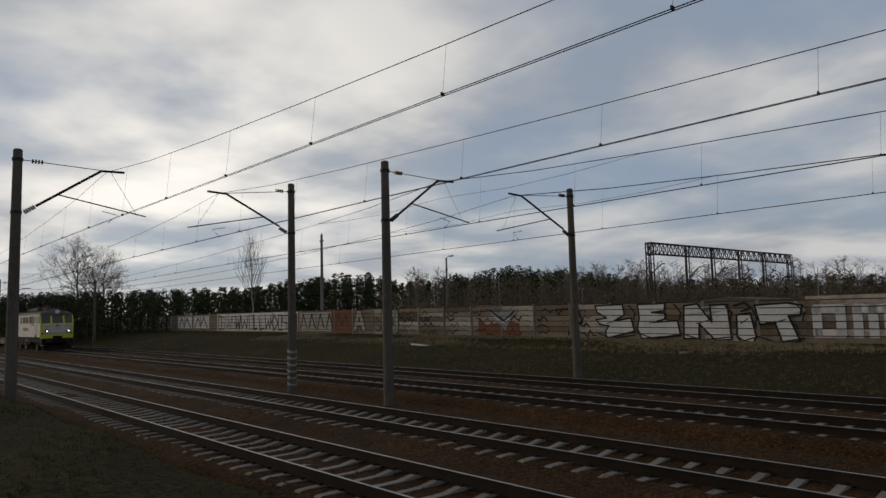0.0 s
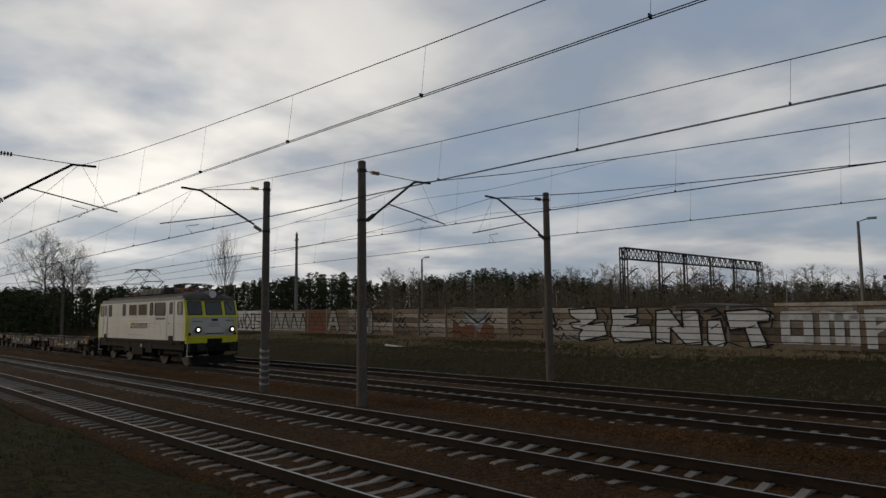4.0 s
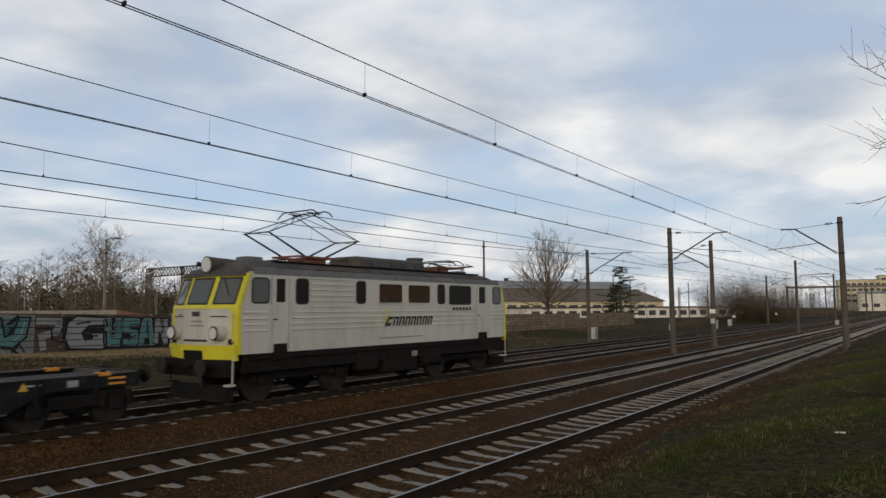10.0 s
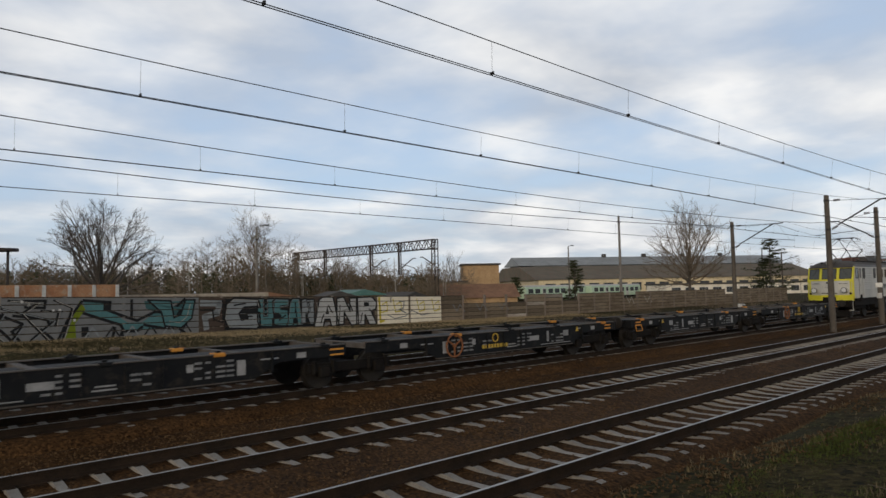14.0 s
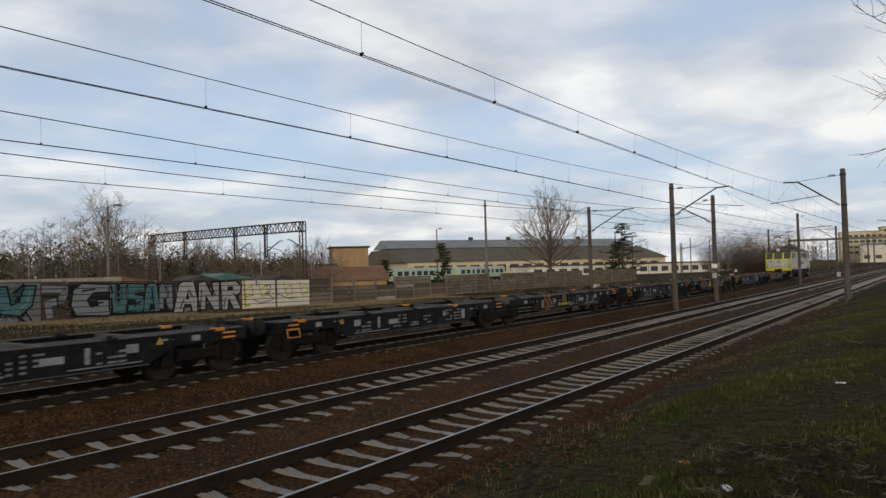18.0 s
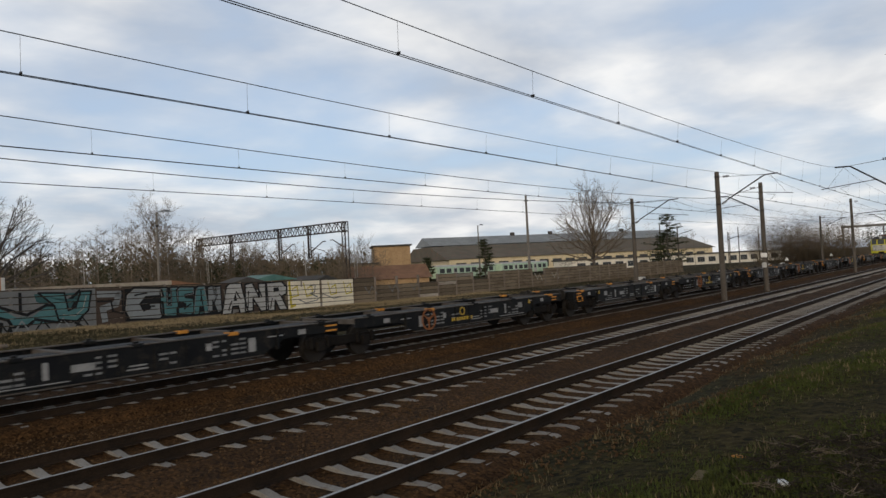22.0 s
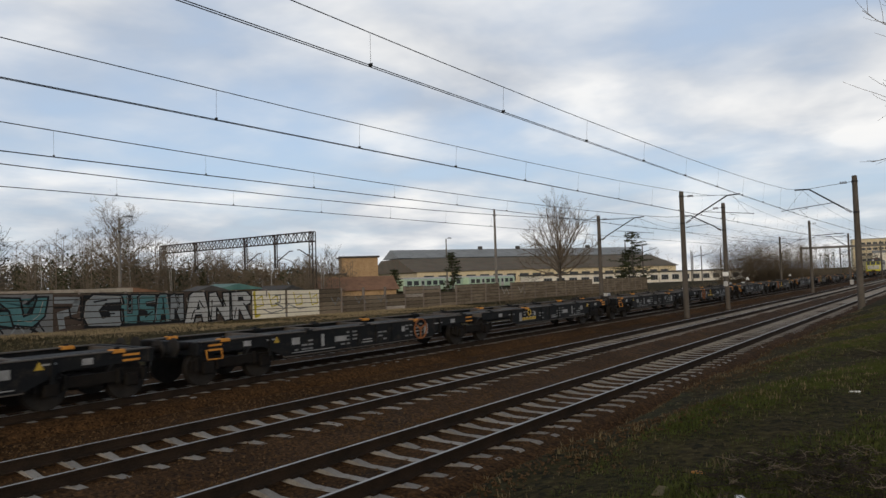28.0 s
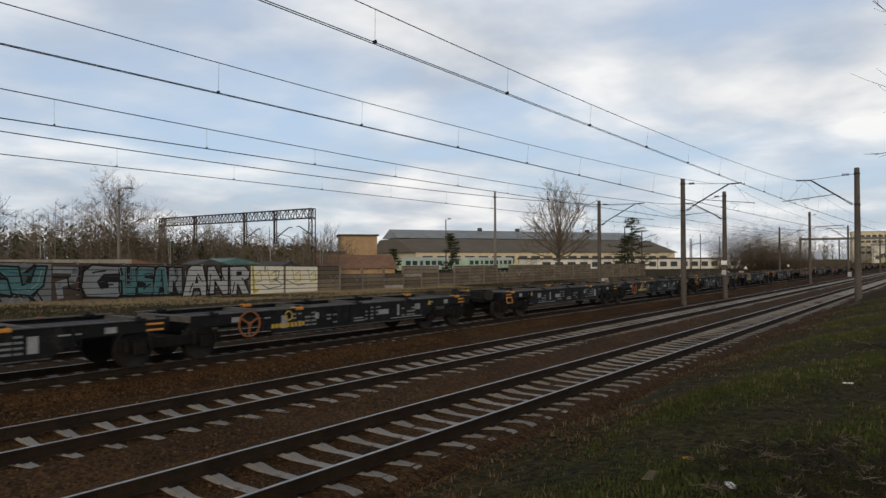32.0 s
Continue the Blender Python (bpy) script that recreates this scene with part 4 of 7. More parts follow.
def make_wagon(wheel_x=3.7, emblem_x=5.6):
    """An articulated container flat: two skeletal halves on three bogies, its middle at x = 0."""
    wag = thing("container_flat_wagon", "empty black articulated container flat wagon with orange fittings", "wagon", "wagons of the freight train")
    for e in (-1, 1):
        x0, x1 = 0.35, 12.55
        for s in (-1, 1):
            y = s * 1.28
            ya = lambda d0, d1: sorted((y + s * d0, y + s * d1))
            sill = Geo().prism([(e * x0, 0.86), (e * 2.3, 0.86), (e * 3.0, 0.50), (e * 9.8, 0.50), (e * 10.6, 0.86), (e * x1, 0.86), (e * x1, 1.14), (e * x0, 1.14)], *ya(-0.04, 0), "y")
            sd = part("side_sill", sill, M_WAGON, wag)
            part("top_flange", Geo().box(*sorted((e * x0, e * x1)), *ya(-0.16, 0.035), 1.14, 1.165), M_DECK, sd, "worn brown top edge, colour lifted for its shine")
            part("lower_flange", Geo().box(*sorted((e * 3.0, e * 9.8)), *ya(-0.10, 0.03), 0.475, 0.50), M_DECK, sd, "worn grey lower edge")
            for k, x in enumerate((1.0, 3.9, 6.4, 8.9, 11.8)):
                lug = part("container_spigot", Geo().cbox(e * x - 0.14, e * x + 0.14, *ya(-0.22, 0.045), 1.10, 1.19, 0.015), M_ORANGE if k in (1, 4) else M_WAGON, sd, "orange container lug" if k in (1, 4) else "")
                part("pin", Geo().box(e * x - 0.05, e * x + 0.05, *ya(-0.13, -0.03), 1.19, 1.235), M_WAGON, lug)
            for x, z0, z1, w, m in ((1.7, 0.90, 1.04, 0.28, M_LABEL), (3.35, 0.62, 0.98, 0.22, M_LABEL), (4.6, 0.80, 0.98, 0.16, M_LABEL), (7.6, 0.74, 0.90, 0.5, M_LABEL), (8.35, 0.66, 1.02, 0.12, M_LABEL), (9.4, 0.80, 1.0, 0.3, M_LABEL), (11.1, 0.92, 1.06, 0.24, M_LABEL), (6.42, 0.60, 0.635, 0.5, M_LABEL), (6.40, 0.68, 0.715, 0.42, M_LABEL), (2.6, 0.93, 0.965, 0.5, M_LABEL), (10.3, 1.0, 1.04, 0.3, M_LABEL), (12.1, 0.9, 0.95, 0.4, M_ORANGE), (12.1, 1.02, 1.07, 0.4, M_ORANGE)):
                part("marking", Geo().box(e * x - w / 2, e * x + w / 2, *ya(0.001, 0.005), z0, z1), m, sd)
            for bx, rows, cols in ((4.05, 4, 4), (5.45, 3, 2), (7.15, 4, 3), (9.0, 3, 3)):  # blocks of small lettering
                bars = Geo()
                for r in range(rows):
                    for c in range(cols):
                        w = 0.13 + 0.05 * ((r * 3 + c * 5 + int(bx)) % 3)
                        if (r * 7 + c * 3 + int(bx * 2)) % 5:
                            bars.box(e * bx - 0.45 + c * 0.26, e * bx - 0.45 + c * 0.26 + w, *ya(0.001, 0.004), 0.62 + r * 0.115, 0.67 + r * 0.115)
                part("lettering", bars, M_LETTER, sd, "rows of small grey lettering", kind="stuff")
            part("warning_triangle", Geo().prism([(e * 10.1 - 0.1, 0.92), (e * 10.1 + 0.1, 0.92), (e * 10.1, 1.1)], *ya(0.001, 0.004), "y"), M_YELLOW2, sd, "yellow triangle")
            for x in (2.55, 10.35):
                part("gusset", Geo().prism([(e * x - 0.03, 0.60), (e * x + 0.03, 0.60), (e * x + 0.03, 1.12), (e * x - 0.03, 1.12)], *ya(-0.03, 0.07), "y"), M_WAGON, sd)
            part("side_hand_rail", Geo().tube([(e * 7.9, y + s * 0.05, 0.58), (e * 9.6, y + s * 0.05, 0.58)], 0.014, 4), M_LABEL, sd)
            if e == s:
                for z in (0.88, 1.02):
                    part("marking", Geo().box(e * 0.62 - 0.22, e * 0.62 + 0.22, *ya(0.001, 0.005), z, z + 0.045), M_ORANGE, sd, "orange warning bar")
            for x in (5.2, 6.0, 6.85):
                part("rib", Geo().box(e * x - 0.02, e * x + 0.02, *ya(0.001, 0.03), 0.50, 1.14), M_WAGON, sd)
        # maker's panel, handwheel on one half
        for x in (x0 + 0.1, 3.2, 5.2, 7.6, 9.9, x1 - 0.1):
            part("cross_member", Geo().box(*sorted((e * x - 0.09, e * x + 0.09)), -1.25, 1.25, 0.98, 1.13), M_DECK, wag)
        part("centre_beam", Geo().box(*sorted((e * x0, e * x1)), -0.32, 0.32, 0.72, 1.10), M_WAGON, wag)
        part("head_stock", Geo().cbox(*sorted((e * 12.5, e * 12.65)), -1.3, 1.3, 0.82, 1.16, 0.02), M_WAGON, wag)
        buffers(wag, e * 12.62, e)
        part("air_tank", Geo().tube([(e * 5.6, 0.55, 0.70), (e * 6.8, 0.55, 0.70)], 0.18, 10), M_UNDER, wag)
        bogie(wag, e * 11.3, 1.8, 0.46)
        part("brake_rod", Geo().tube([(e * 2.2, -1.0, 0.62), (e * 10.2, -1.0, 0.62)], 0.03, 5), M_UNDER, wag)
    bogie(wag, 0.0, 1.8, 0.46)
    for s in (-1, 1):
        y = s * 1.33
        hw = part("hand_wheel", Geo().tube([(s * -wheel_x + 0.34 * math.cos(a), y, 0.83 + 0.34 * math.sin(a)) for a in np.linspace(0, 2 * math.pi, 21)], 0.028, 6), M_WHEELPAINT, wag, "orange spoked brake wheel")
        hub = Geo().disc((s * -wheel_x, y, 0.83), (0, 1, 0), 0.06, 0.05, 10)
        for k in range(3):
            a = 0.5 + k * 2.094
            hub.beam((s * -wheel_x, y, 0.83), (s * -wheel_x + 0.33 * math.cos(a), y, 0.83 + 0.33 * math.sin(a)), 0.04)
        part("spokes", hub, M_WHEELPAINT, hw)
        g = Geo()
        g.tube([(s * -emblem_x + 0.13 * math.cos(a), y - s * 0.04, 0.96 + 0.13 * math.sin(a)) for a in np.linspace(0, 2 * math.pi, 13)], 0.022, 5)
        part("maker_emblem", g, M_YELLOW2, wag, "yellow ring emblem")
        for k in range(9):
            x = s * -emblem_x - 0.62 + k * 0.14
            part("maker_mark", Geo().box(x, x + 0.10, *sorted((y - s * 0.05 + 0.001 * s, y - s * 0.044)), 0.64, 0.76), M_YELLOW2, wag)
        part("shunter_grip", Geo().tube([(s * 12.4, y, 0.95), (s * 12.4, y + s * 0.06, 0.7), (s * 11.95, y + s * 0.06, 0.7), (s * 11.95, y, 0.95)], 0.018, 5), M_ORANGE, wag)
    return wag


wagons = [make_wagon()]
for k in range(5):
    wagons.append(copy_thing(wagons[0], pose(0, 0, 0)))
wagons += [make_wagon(-3.7, 4.1), make_wagon(2.1, 3.5)]
for k in range(3):
    wagons.append(copy_thing(wagons[7], pose(0, 0, 0)))
SPEED, TRACK_Y = 10.28, 16.7


def motions():
    """The train rolls by at an even pace."""
    times = (0, 4, 8, 12, 16, 20, 24, 28, 32)
    walk(loco, [(t, pose(-83.95 + SPEED * t, TRACK_Y, 0)) for t in times])
    for k, wag in enumerate(wagons):
        walk(wag, [(t, pose(-106.2 - 26.45 * k - (1.3 if k > 7 else 0) + SPEED * t, TRACK_Y, 0)) for t in times])

# ---- the concrete fence and its graffiti ----
M_SLAB = surf("weathered_concrete_slab", (0.122, 0.096, 0.067), (0.205, 0.165, 0.120), 0.95, 0, 0.9, 18, 0.25, 0.5, dirt=(0.075, 0.050, 0.034), vary=0.42, stretch=(0.4, 1, 1.6), spec=0.15)
M_WASHED = surf("whitewashed_slab", (0.24, 0.208, 0.172), (0.37, 0.335, 0.29), 0.95, 0, 1.3, 18, 0.25, 0.5, dirt=(0.12, 0.08, 0.055), vary=0.35, stretch=(0.5, 1, 1.6), spec=0.15)
M_POST = surf("fence_post_concrete", (0.15, 0.12, 0.10), (0.20, 0.17, 0.145), 0.95, 0, 1.2, 20, 0.25, 0.4, dirt=(0.10, 0.065, 0.045), vary=0.2)


def paint(name, c, worn=0.78):
    return surf(name, tuple(v * 0.88 for v in c), c, 0.85, 0, 1.4, 22, 0.14, 0.2, dirt=tuple(v * worn for v in c), spec=0.12)


P_WHITE, P_BLACK, P_GREY = paint("white_spray", (0.55, 0.545, 0.535), 0.72), paint("black_spray", (0.020, 0.021, 0.023)), paint("grey_spray", (0.175, 0.18, 0.182))
P_TEAL, P_DTEAL, P_SILVER = paint("teal_spray", (0.085, 0.19, 0.20)), paint("deep_teal_spray", (0.045, 0.105, 0.11)), paint("silver_spray", (0.34, 0.325, 0.295), 0.86)
P_YELLOW, P_ORANGE, P_GREEN = paint("yellow_spray", (0.42, 0.26, 0.02)), paint("orange_spray", (0.50, 0.11, 0.02)), paint("green_spray", (0.15, 0.19, 0.02))
P_RED, P_CREAM, P_LEMON = paint("rust_red_spray", (0.165, 0.075, 0.046)), paint("cream_wash", (0.80, 0.725, 0.57), 0.87), paint("lemon_spray", (0.52, 0.42, 0.05))
P_PALE = paint("pale_silver_spray", (0.42, 0.418, 0.405), 0.80)
P_BROWN, P_BLUE = paint("brown_spray", (0.075, 0.055, 0.044)), paint("blue_grey_spray", (0.235, 0.255, 0.265), 0.8)
# near-black backing; the shade of the slab grooves is put into its colour
M_JOINT = surf("joint_groove_shade", (0.030, 0.024, 0.019), (0.045, 0.036, 0.028), 0.95, 0, 2, 20, 0.3, 0.2, spec=0.1)
COURSES, RISE, TALL = 6, 0.352, 2.12


def fence_at(x, z, d=0.0):
    """A point on the fence's face at x, z above its foot's line, d metres proud of it."""
    return Vector((x, along(FENCE, x) - 0.05 - d, z))


fences = {}
for key, label in (("far", "old concrete slab fence with faded white graffiti"), ("mid", "weathered concrete slab fence with big painted letters"), ("near", "concrete slab fence under dense teal and grey graffiti"), ("plain", "bare weathered concrete slab fence with leaning bays")):
    fences[key] = thing("slab_fence", label, "fence", "lengths of slab fence")


def which(x):
    return fences["far" if x < -50 else "mid" if x < 0.9 else "near" if x < 40.4 else "plain"]


def make_fence():
    rng = random.Random(4)
    slab = Geo().cbox(-1.44, 1.44, -0.074, 0.03, 0.022, RISE - 0.022, 0.008).mesh("slab", M_SLAB)
    washed = Geo().cbox(-1.44, 1.44, -0.076, 0.03, 0.022, RISE - 0.022, 0.008).mesh("slab", M_WASHED)
    post = Geo().cbox(-0.085, 0.085, -0.118, 0.09, -0.3, TALL + 0.06, 0.015).mesh("post", M_POST)
    flush = Geo().cbox(-0.085, 0.085, -0.078, 0.09, -0.3, TALL + 0.06, 0.015).mesh("post", M_POST)
    joined, joints = Geo(), {key: Geo() for key in fences}
    one = Geo().box(-1.44, 1.44, -0.074, 0.03, 0.022, RISE - 0.022)
    x = -149.6
    while x < 118:
        nx = x + 2.96
        a, b = fence_at(x, along(FOOT, x), -0.05), fence_at(nx, along(FOOT, nx), -0.05)
        mid, turn = a.lerp(b, 0.5), math.degrees(math.atan2(b.y - a.y, b.x - a.x))
        f = which(mid.x)
        loose = mid.x > 40
        fill = joints[next(key for key in fences if fences[key] is f)]
        lean = rng.uniform(-1.5, 1.5) if not loose else rng.uniform(-4, 4)
        p = part("post", flush if -28 < x < 40 else post, None, f)
        p.matrix_local = pose(a.x, a.y, a.z, lean * 0.5, rng.uniform(-1.2, 1.2), turn)
        gone = rng.random() < 0.25 if loose else False
        for k in range(COURSES - (2 if gone else 0)):
            m = pose(mid.x, mid.y, mid.z + k * RISE, lean * 0.3, math.degrees(-math.atan2(b.z - a.z, 2.96)), turn) @ pose(0, rng.uniform(-0.004, 0.004), 0)
            fill.box(-1.44, 1.44, -0.045, 0.012, RISE - 0.03, RISE + 0.03, m)
            if -50 < mid.x < 62:
                s = part("slab", washed if rng.random() < (0.6 if -52 < mid.x < -26 else 0.12) else slab, None, f)
                s.matrix_local = m
            else:
                joined.add([m @ Vector(v) for v in one.v], one.f)
        x = nx
    for key in fences:
        part("joint_filling", joints[key], M_JOINT, fences[key], "dark backing that paints the shade in the joints", kind="stuff")
    part("far_slab_run", joined, M_SLAB, fences["far"], kind="stuff")


def clip(poly, z, keep_above):
    out = []
    for i, p in enumerate(poly):
        q = poly[(i + 1) % len(poly)]
        pin, qin = (p[1] >= z) == keep_above, (q[1] >= z) == keep_above
        if pin:
            out.append(p)
        if pin != qin:
            t = (z - p[1]) / (q[1] - p[1])
            out.append((p[0] + (q[0] - p[0]) * t, z))
    return out


def at_bends(poly):
    """The outline cut where the fence bends."""
    lo, hi = min(x for x, _ in poly), max(x for x, _ in poly)
    cuts = [x for x in (-60, -30, -15, 0, 10, 26, 40, 62) if lo + 0.01 < x < hi - 0.01]
    if not cuts:
        return [poly]
    out, rest = [], [(z, x) for x, z in poly]
    for c in cuts:
        out.append(clip(rest, c, False))
        rest = clip(rest, c, True)
    return [[(x, z) for z, x in p] for p in out + [rest] if len(p) > 2]


def patch(polys, mat, d=0.036, name="painted_patch", label="", parent=None, kind=""):
    """Painted shapes on the slabs, cut at the joints. Shapes are outlines of (x, z), z above the fence's foot."""
    g = Geo()
    for poly in [q for p in polys for q in at_bends(p)]:
        for k in range(COURSES):
            strip = clip(clip(poly, k * RISE + 0.026, True), (k + 1) * RISE - 0.026, False)
            if len(strip) < 3 or max(p[1] for p in strip) - min(p[1] for p in strip) < 0.01:
                continue
            n = len(strip)
            verts = [fence_at(x, along(FOOT, x) + z, e) for e in (d + 0.006, d + 0.014) for x, z in strip]
            g.add(verts, [tuple(range(n)), tuple(range(2 * n - 1, n - 1, -1))] + [(i, n + i, n + (i + 1) % n, (i + 1) % n) for i in range(n)])
    if g.f:
        return part(name, g, mat, parent or which(polys[0][0][0]), label, kind=kind)


def stroke(line, w):
    """Quads along a line of points."""
    out = []
    for a, b in zip(line[:-1], line[1:]):
        d = Vector((b[0] - a[0], b[1] - a[1]))
        if d.length < 1e-6:
            continue
        d.normalize()
        n, e = Vector((-d.y, d.x)) * w / 2, d * w * 0.35
        out.append([(a[0] - e.x + n.x, a[1] - e.y + n.y), (a[0] - e.x - n.x, a[1] - e.y - n.y), (b[0] + e.x - n.x, b[1] + e.y - n.y), (b[0] + e.x + n.x, b[1] + e.y + n.y)])
    return out


LETTERS = {
    "Z": [[(0, .95), (1, .95), (.15, .5), (.85, .5), (.3, .05), (1, .05)]], "E": [[(1, .95), (.1, .95), (.2, .05), (1, .05)], [(.15, .5), (.85, .5)]],
    "N": [[(.1, 0), (.1, 1), (.85, 0), (.9, 1)]], "I": [[(.45, 0), (.6, 1)]], "T": [[(0, .92), (1, .92)], [(.5, .9), (.6, 0)]],
    "O": [[(.1, .05), (.1, .95), (.9, .95), (.9, .05), (.1, .05)]], "M": [[(.08, 0), (.08, .95), (.5, .9), (.92, .95), (.92, 0)], [(.5, .9), (.5, 0)]],
    "P": [[(.15, 0), (.15, .95), (.9, .95), (.95, .45), (.2, .42)]], "A": [[(0, 0), (.4, 1), (.6, 1), (1, 0)], [(.2, .35), (.8, .35)]],
    "R": [[(.1, 0), (.1, .95), (.85, .9), (.85, .55), (.15, .5)], [(.4, .5), (1, 0)]], "U": [[(.1, 1), (.1, .15), (.5, .02), (.9, .15), (.9, 1)]],
    "S": [[(.95, .9), (.15, .92), (.1, .55), (.9, .45), (.9, .1), (.05, .08)]], "G": [[(.95, .82), (.65, .97), (.25, .92), (.06, .65), (.06, .3), (.25, .06), (.75, .03), (.95, .15), (.95, .45), (.62, .45)]],
    "C": [[(.95, .85), (.5, .98), (.1, .6), (.15, .15), (.6, .02), (.95, .2)]], "1": [[(.2, .7), (.6, .98), (.5, 0)]], "K": [[(.1, 0), (.15, 1)], [(.95, 1), (.2, .5), (1, 0)]], "V": [[(0, 1), (.5, .05), (1, 1)]],
}


def letter(ch, x0, x1, z0, z1, w, fill, line=None, slant=0.0):
    lines = [[(x0 + (a * (x1 - x0 - w) + w / 2) + slant * (b - 0.5), z0 + w / 2 + b * (z1 - z0 - w)) for a, b in ln] for ln in LETTERS[ch]]
    ob = patch([q for ln in lines for q in stroke(ln, w)], fill, 0.046, "painted_letter")
    if line and ob:
        patch([q for ln in lines for q in stroke(ln, w + 0.20)], line, 0.040, "letter_outline", parent=ob)


BLOCKS = {  # solid letters in a unit box
    "Z": [(0, .97), (.72, 1), (.76, .70), (.5, .52), (.93, .60), (1, .22), (.62, .10), (.28, 0), (.26, .22), (.36, .36), (.1, .42), (.02, .55), (.3, .6), (.05, .78)],
    "E": [(.03, .98), (.68, 1), (.66, .80), (.36, .75), (.68, .72), (.66, .56), (.40, .47), (.95, .52), (1, .14), (.72, .08), (.10, 0), (0, .3), (.06, .6)],
    "N": [(.02, .03), (.05, .95), (.34, 1), (.62, .5), (.6, .96), (.95, .97), (1, .04), (.68, 0), (.36, .45), (.34, .05)],
    "I": [(.12, .80), (.78, .86), (1, .12), (.85, -.04), (.25, -.02), (.1, .12)],
    "T": [(0, .95), (.7, 1), (1, .93), (.96, .70), (.72, .66), (.92, .04), (.56, 0), (.42, .52), (.1, .45), (.05, .68)],
    "G": [(.12, .05), (0, .35), (.05, .8), (.25, 1), (.95, .96), (1, .72), (.55, .70), (.40, .5), (.48, .30), (.64, .36), (.60, .52), (.98, .52), (1, .12), (.9, 0)],
    "U": [(0, 1), (.36, 1), (.38, .38), (.6, .38), (.62, 1), (1, 1), (1, .1), (.85, 0), (.1, .03), (0, .2)],
    "S": [(.05, .5), (0, .9), (.2, 1), (1, .98), (1, .76), (.48, .72), (.5, .62), (.95, .58), (1, .1), (.8, 0), (0, .05), (0, .28), (.5, .3), (.5, .40)],
    "A": [(0, 0), (.2, .9), (.34, 1), (.76, 1), (1, 0), (.68, 0), (.62, .24), (.42, .24), (.36, 0)],
    "R": [(0, 0), (0, .97), (.75, 1), (1, .8), (.95, .55), (.72, .48), (1, 0), (.62, 0), (.42, .35), (.38, 0)],
}


def block(ch, x0, x1, z0, z1, fill, edge=0.11, shine=None, hole=None):
    """A solid painted letter with a black edge, a thin bright line along its top and an inner hole."""
    at = lambda p: (x0 + p[0] * (x1 - x0), z0 + p[1] * (z1 - z0))
    pts = [at(p) for p in BLOCKS[ch]]
    ob = patch([pts], fill, 0.046, "painted_letter")
    patch(stroke(pts + pts[:1], edge), P_BLACK, 0.053, "letter_outline", parent=ob)
    if hole:
        patch([[at(p) for p in hole]], P_BLACK, 0.054, "letter_hole", parent=ob)
    if shine:
        c = at((0.5, 0.5))
        inner = [(c[0] + (x - c[0]) * 0.93, c[1] + (z - c[1]) * 0.91) for x, z in pts[:6]]
        patch(stroke(inner, 0.035), shine, 0.058, "letter_highlight", parent=ob)


def outline(points, w=0.09, mat=None, d=0.052):
    patch(stroke(points, w), mat or P_BLACK, d, "painted_line", kind="stuff")


def rect(x0, x1, z0, z1):
    return [(x0, z0), (x1, z0), (x1, z1), (x0, z1)]


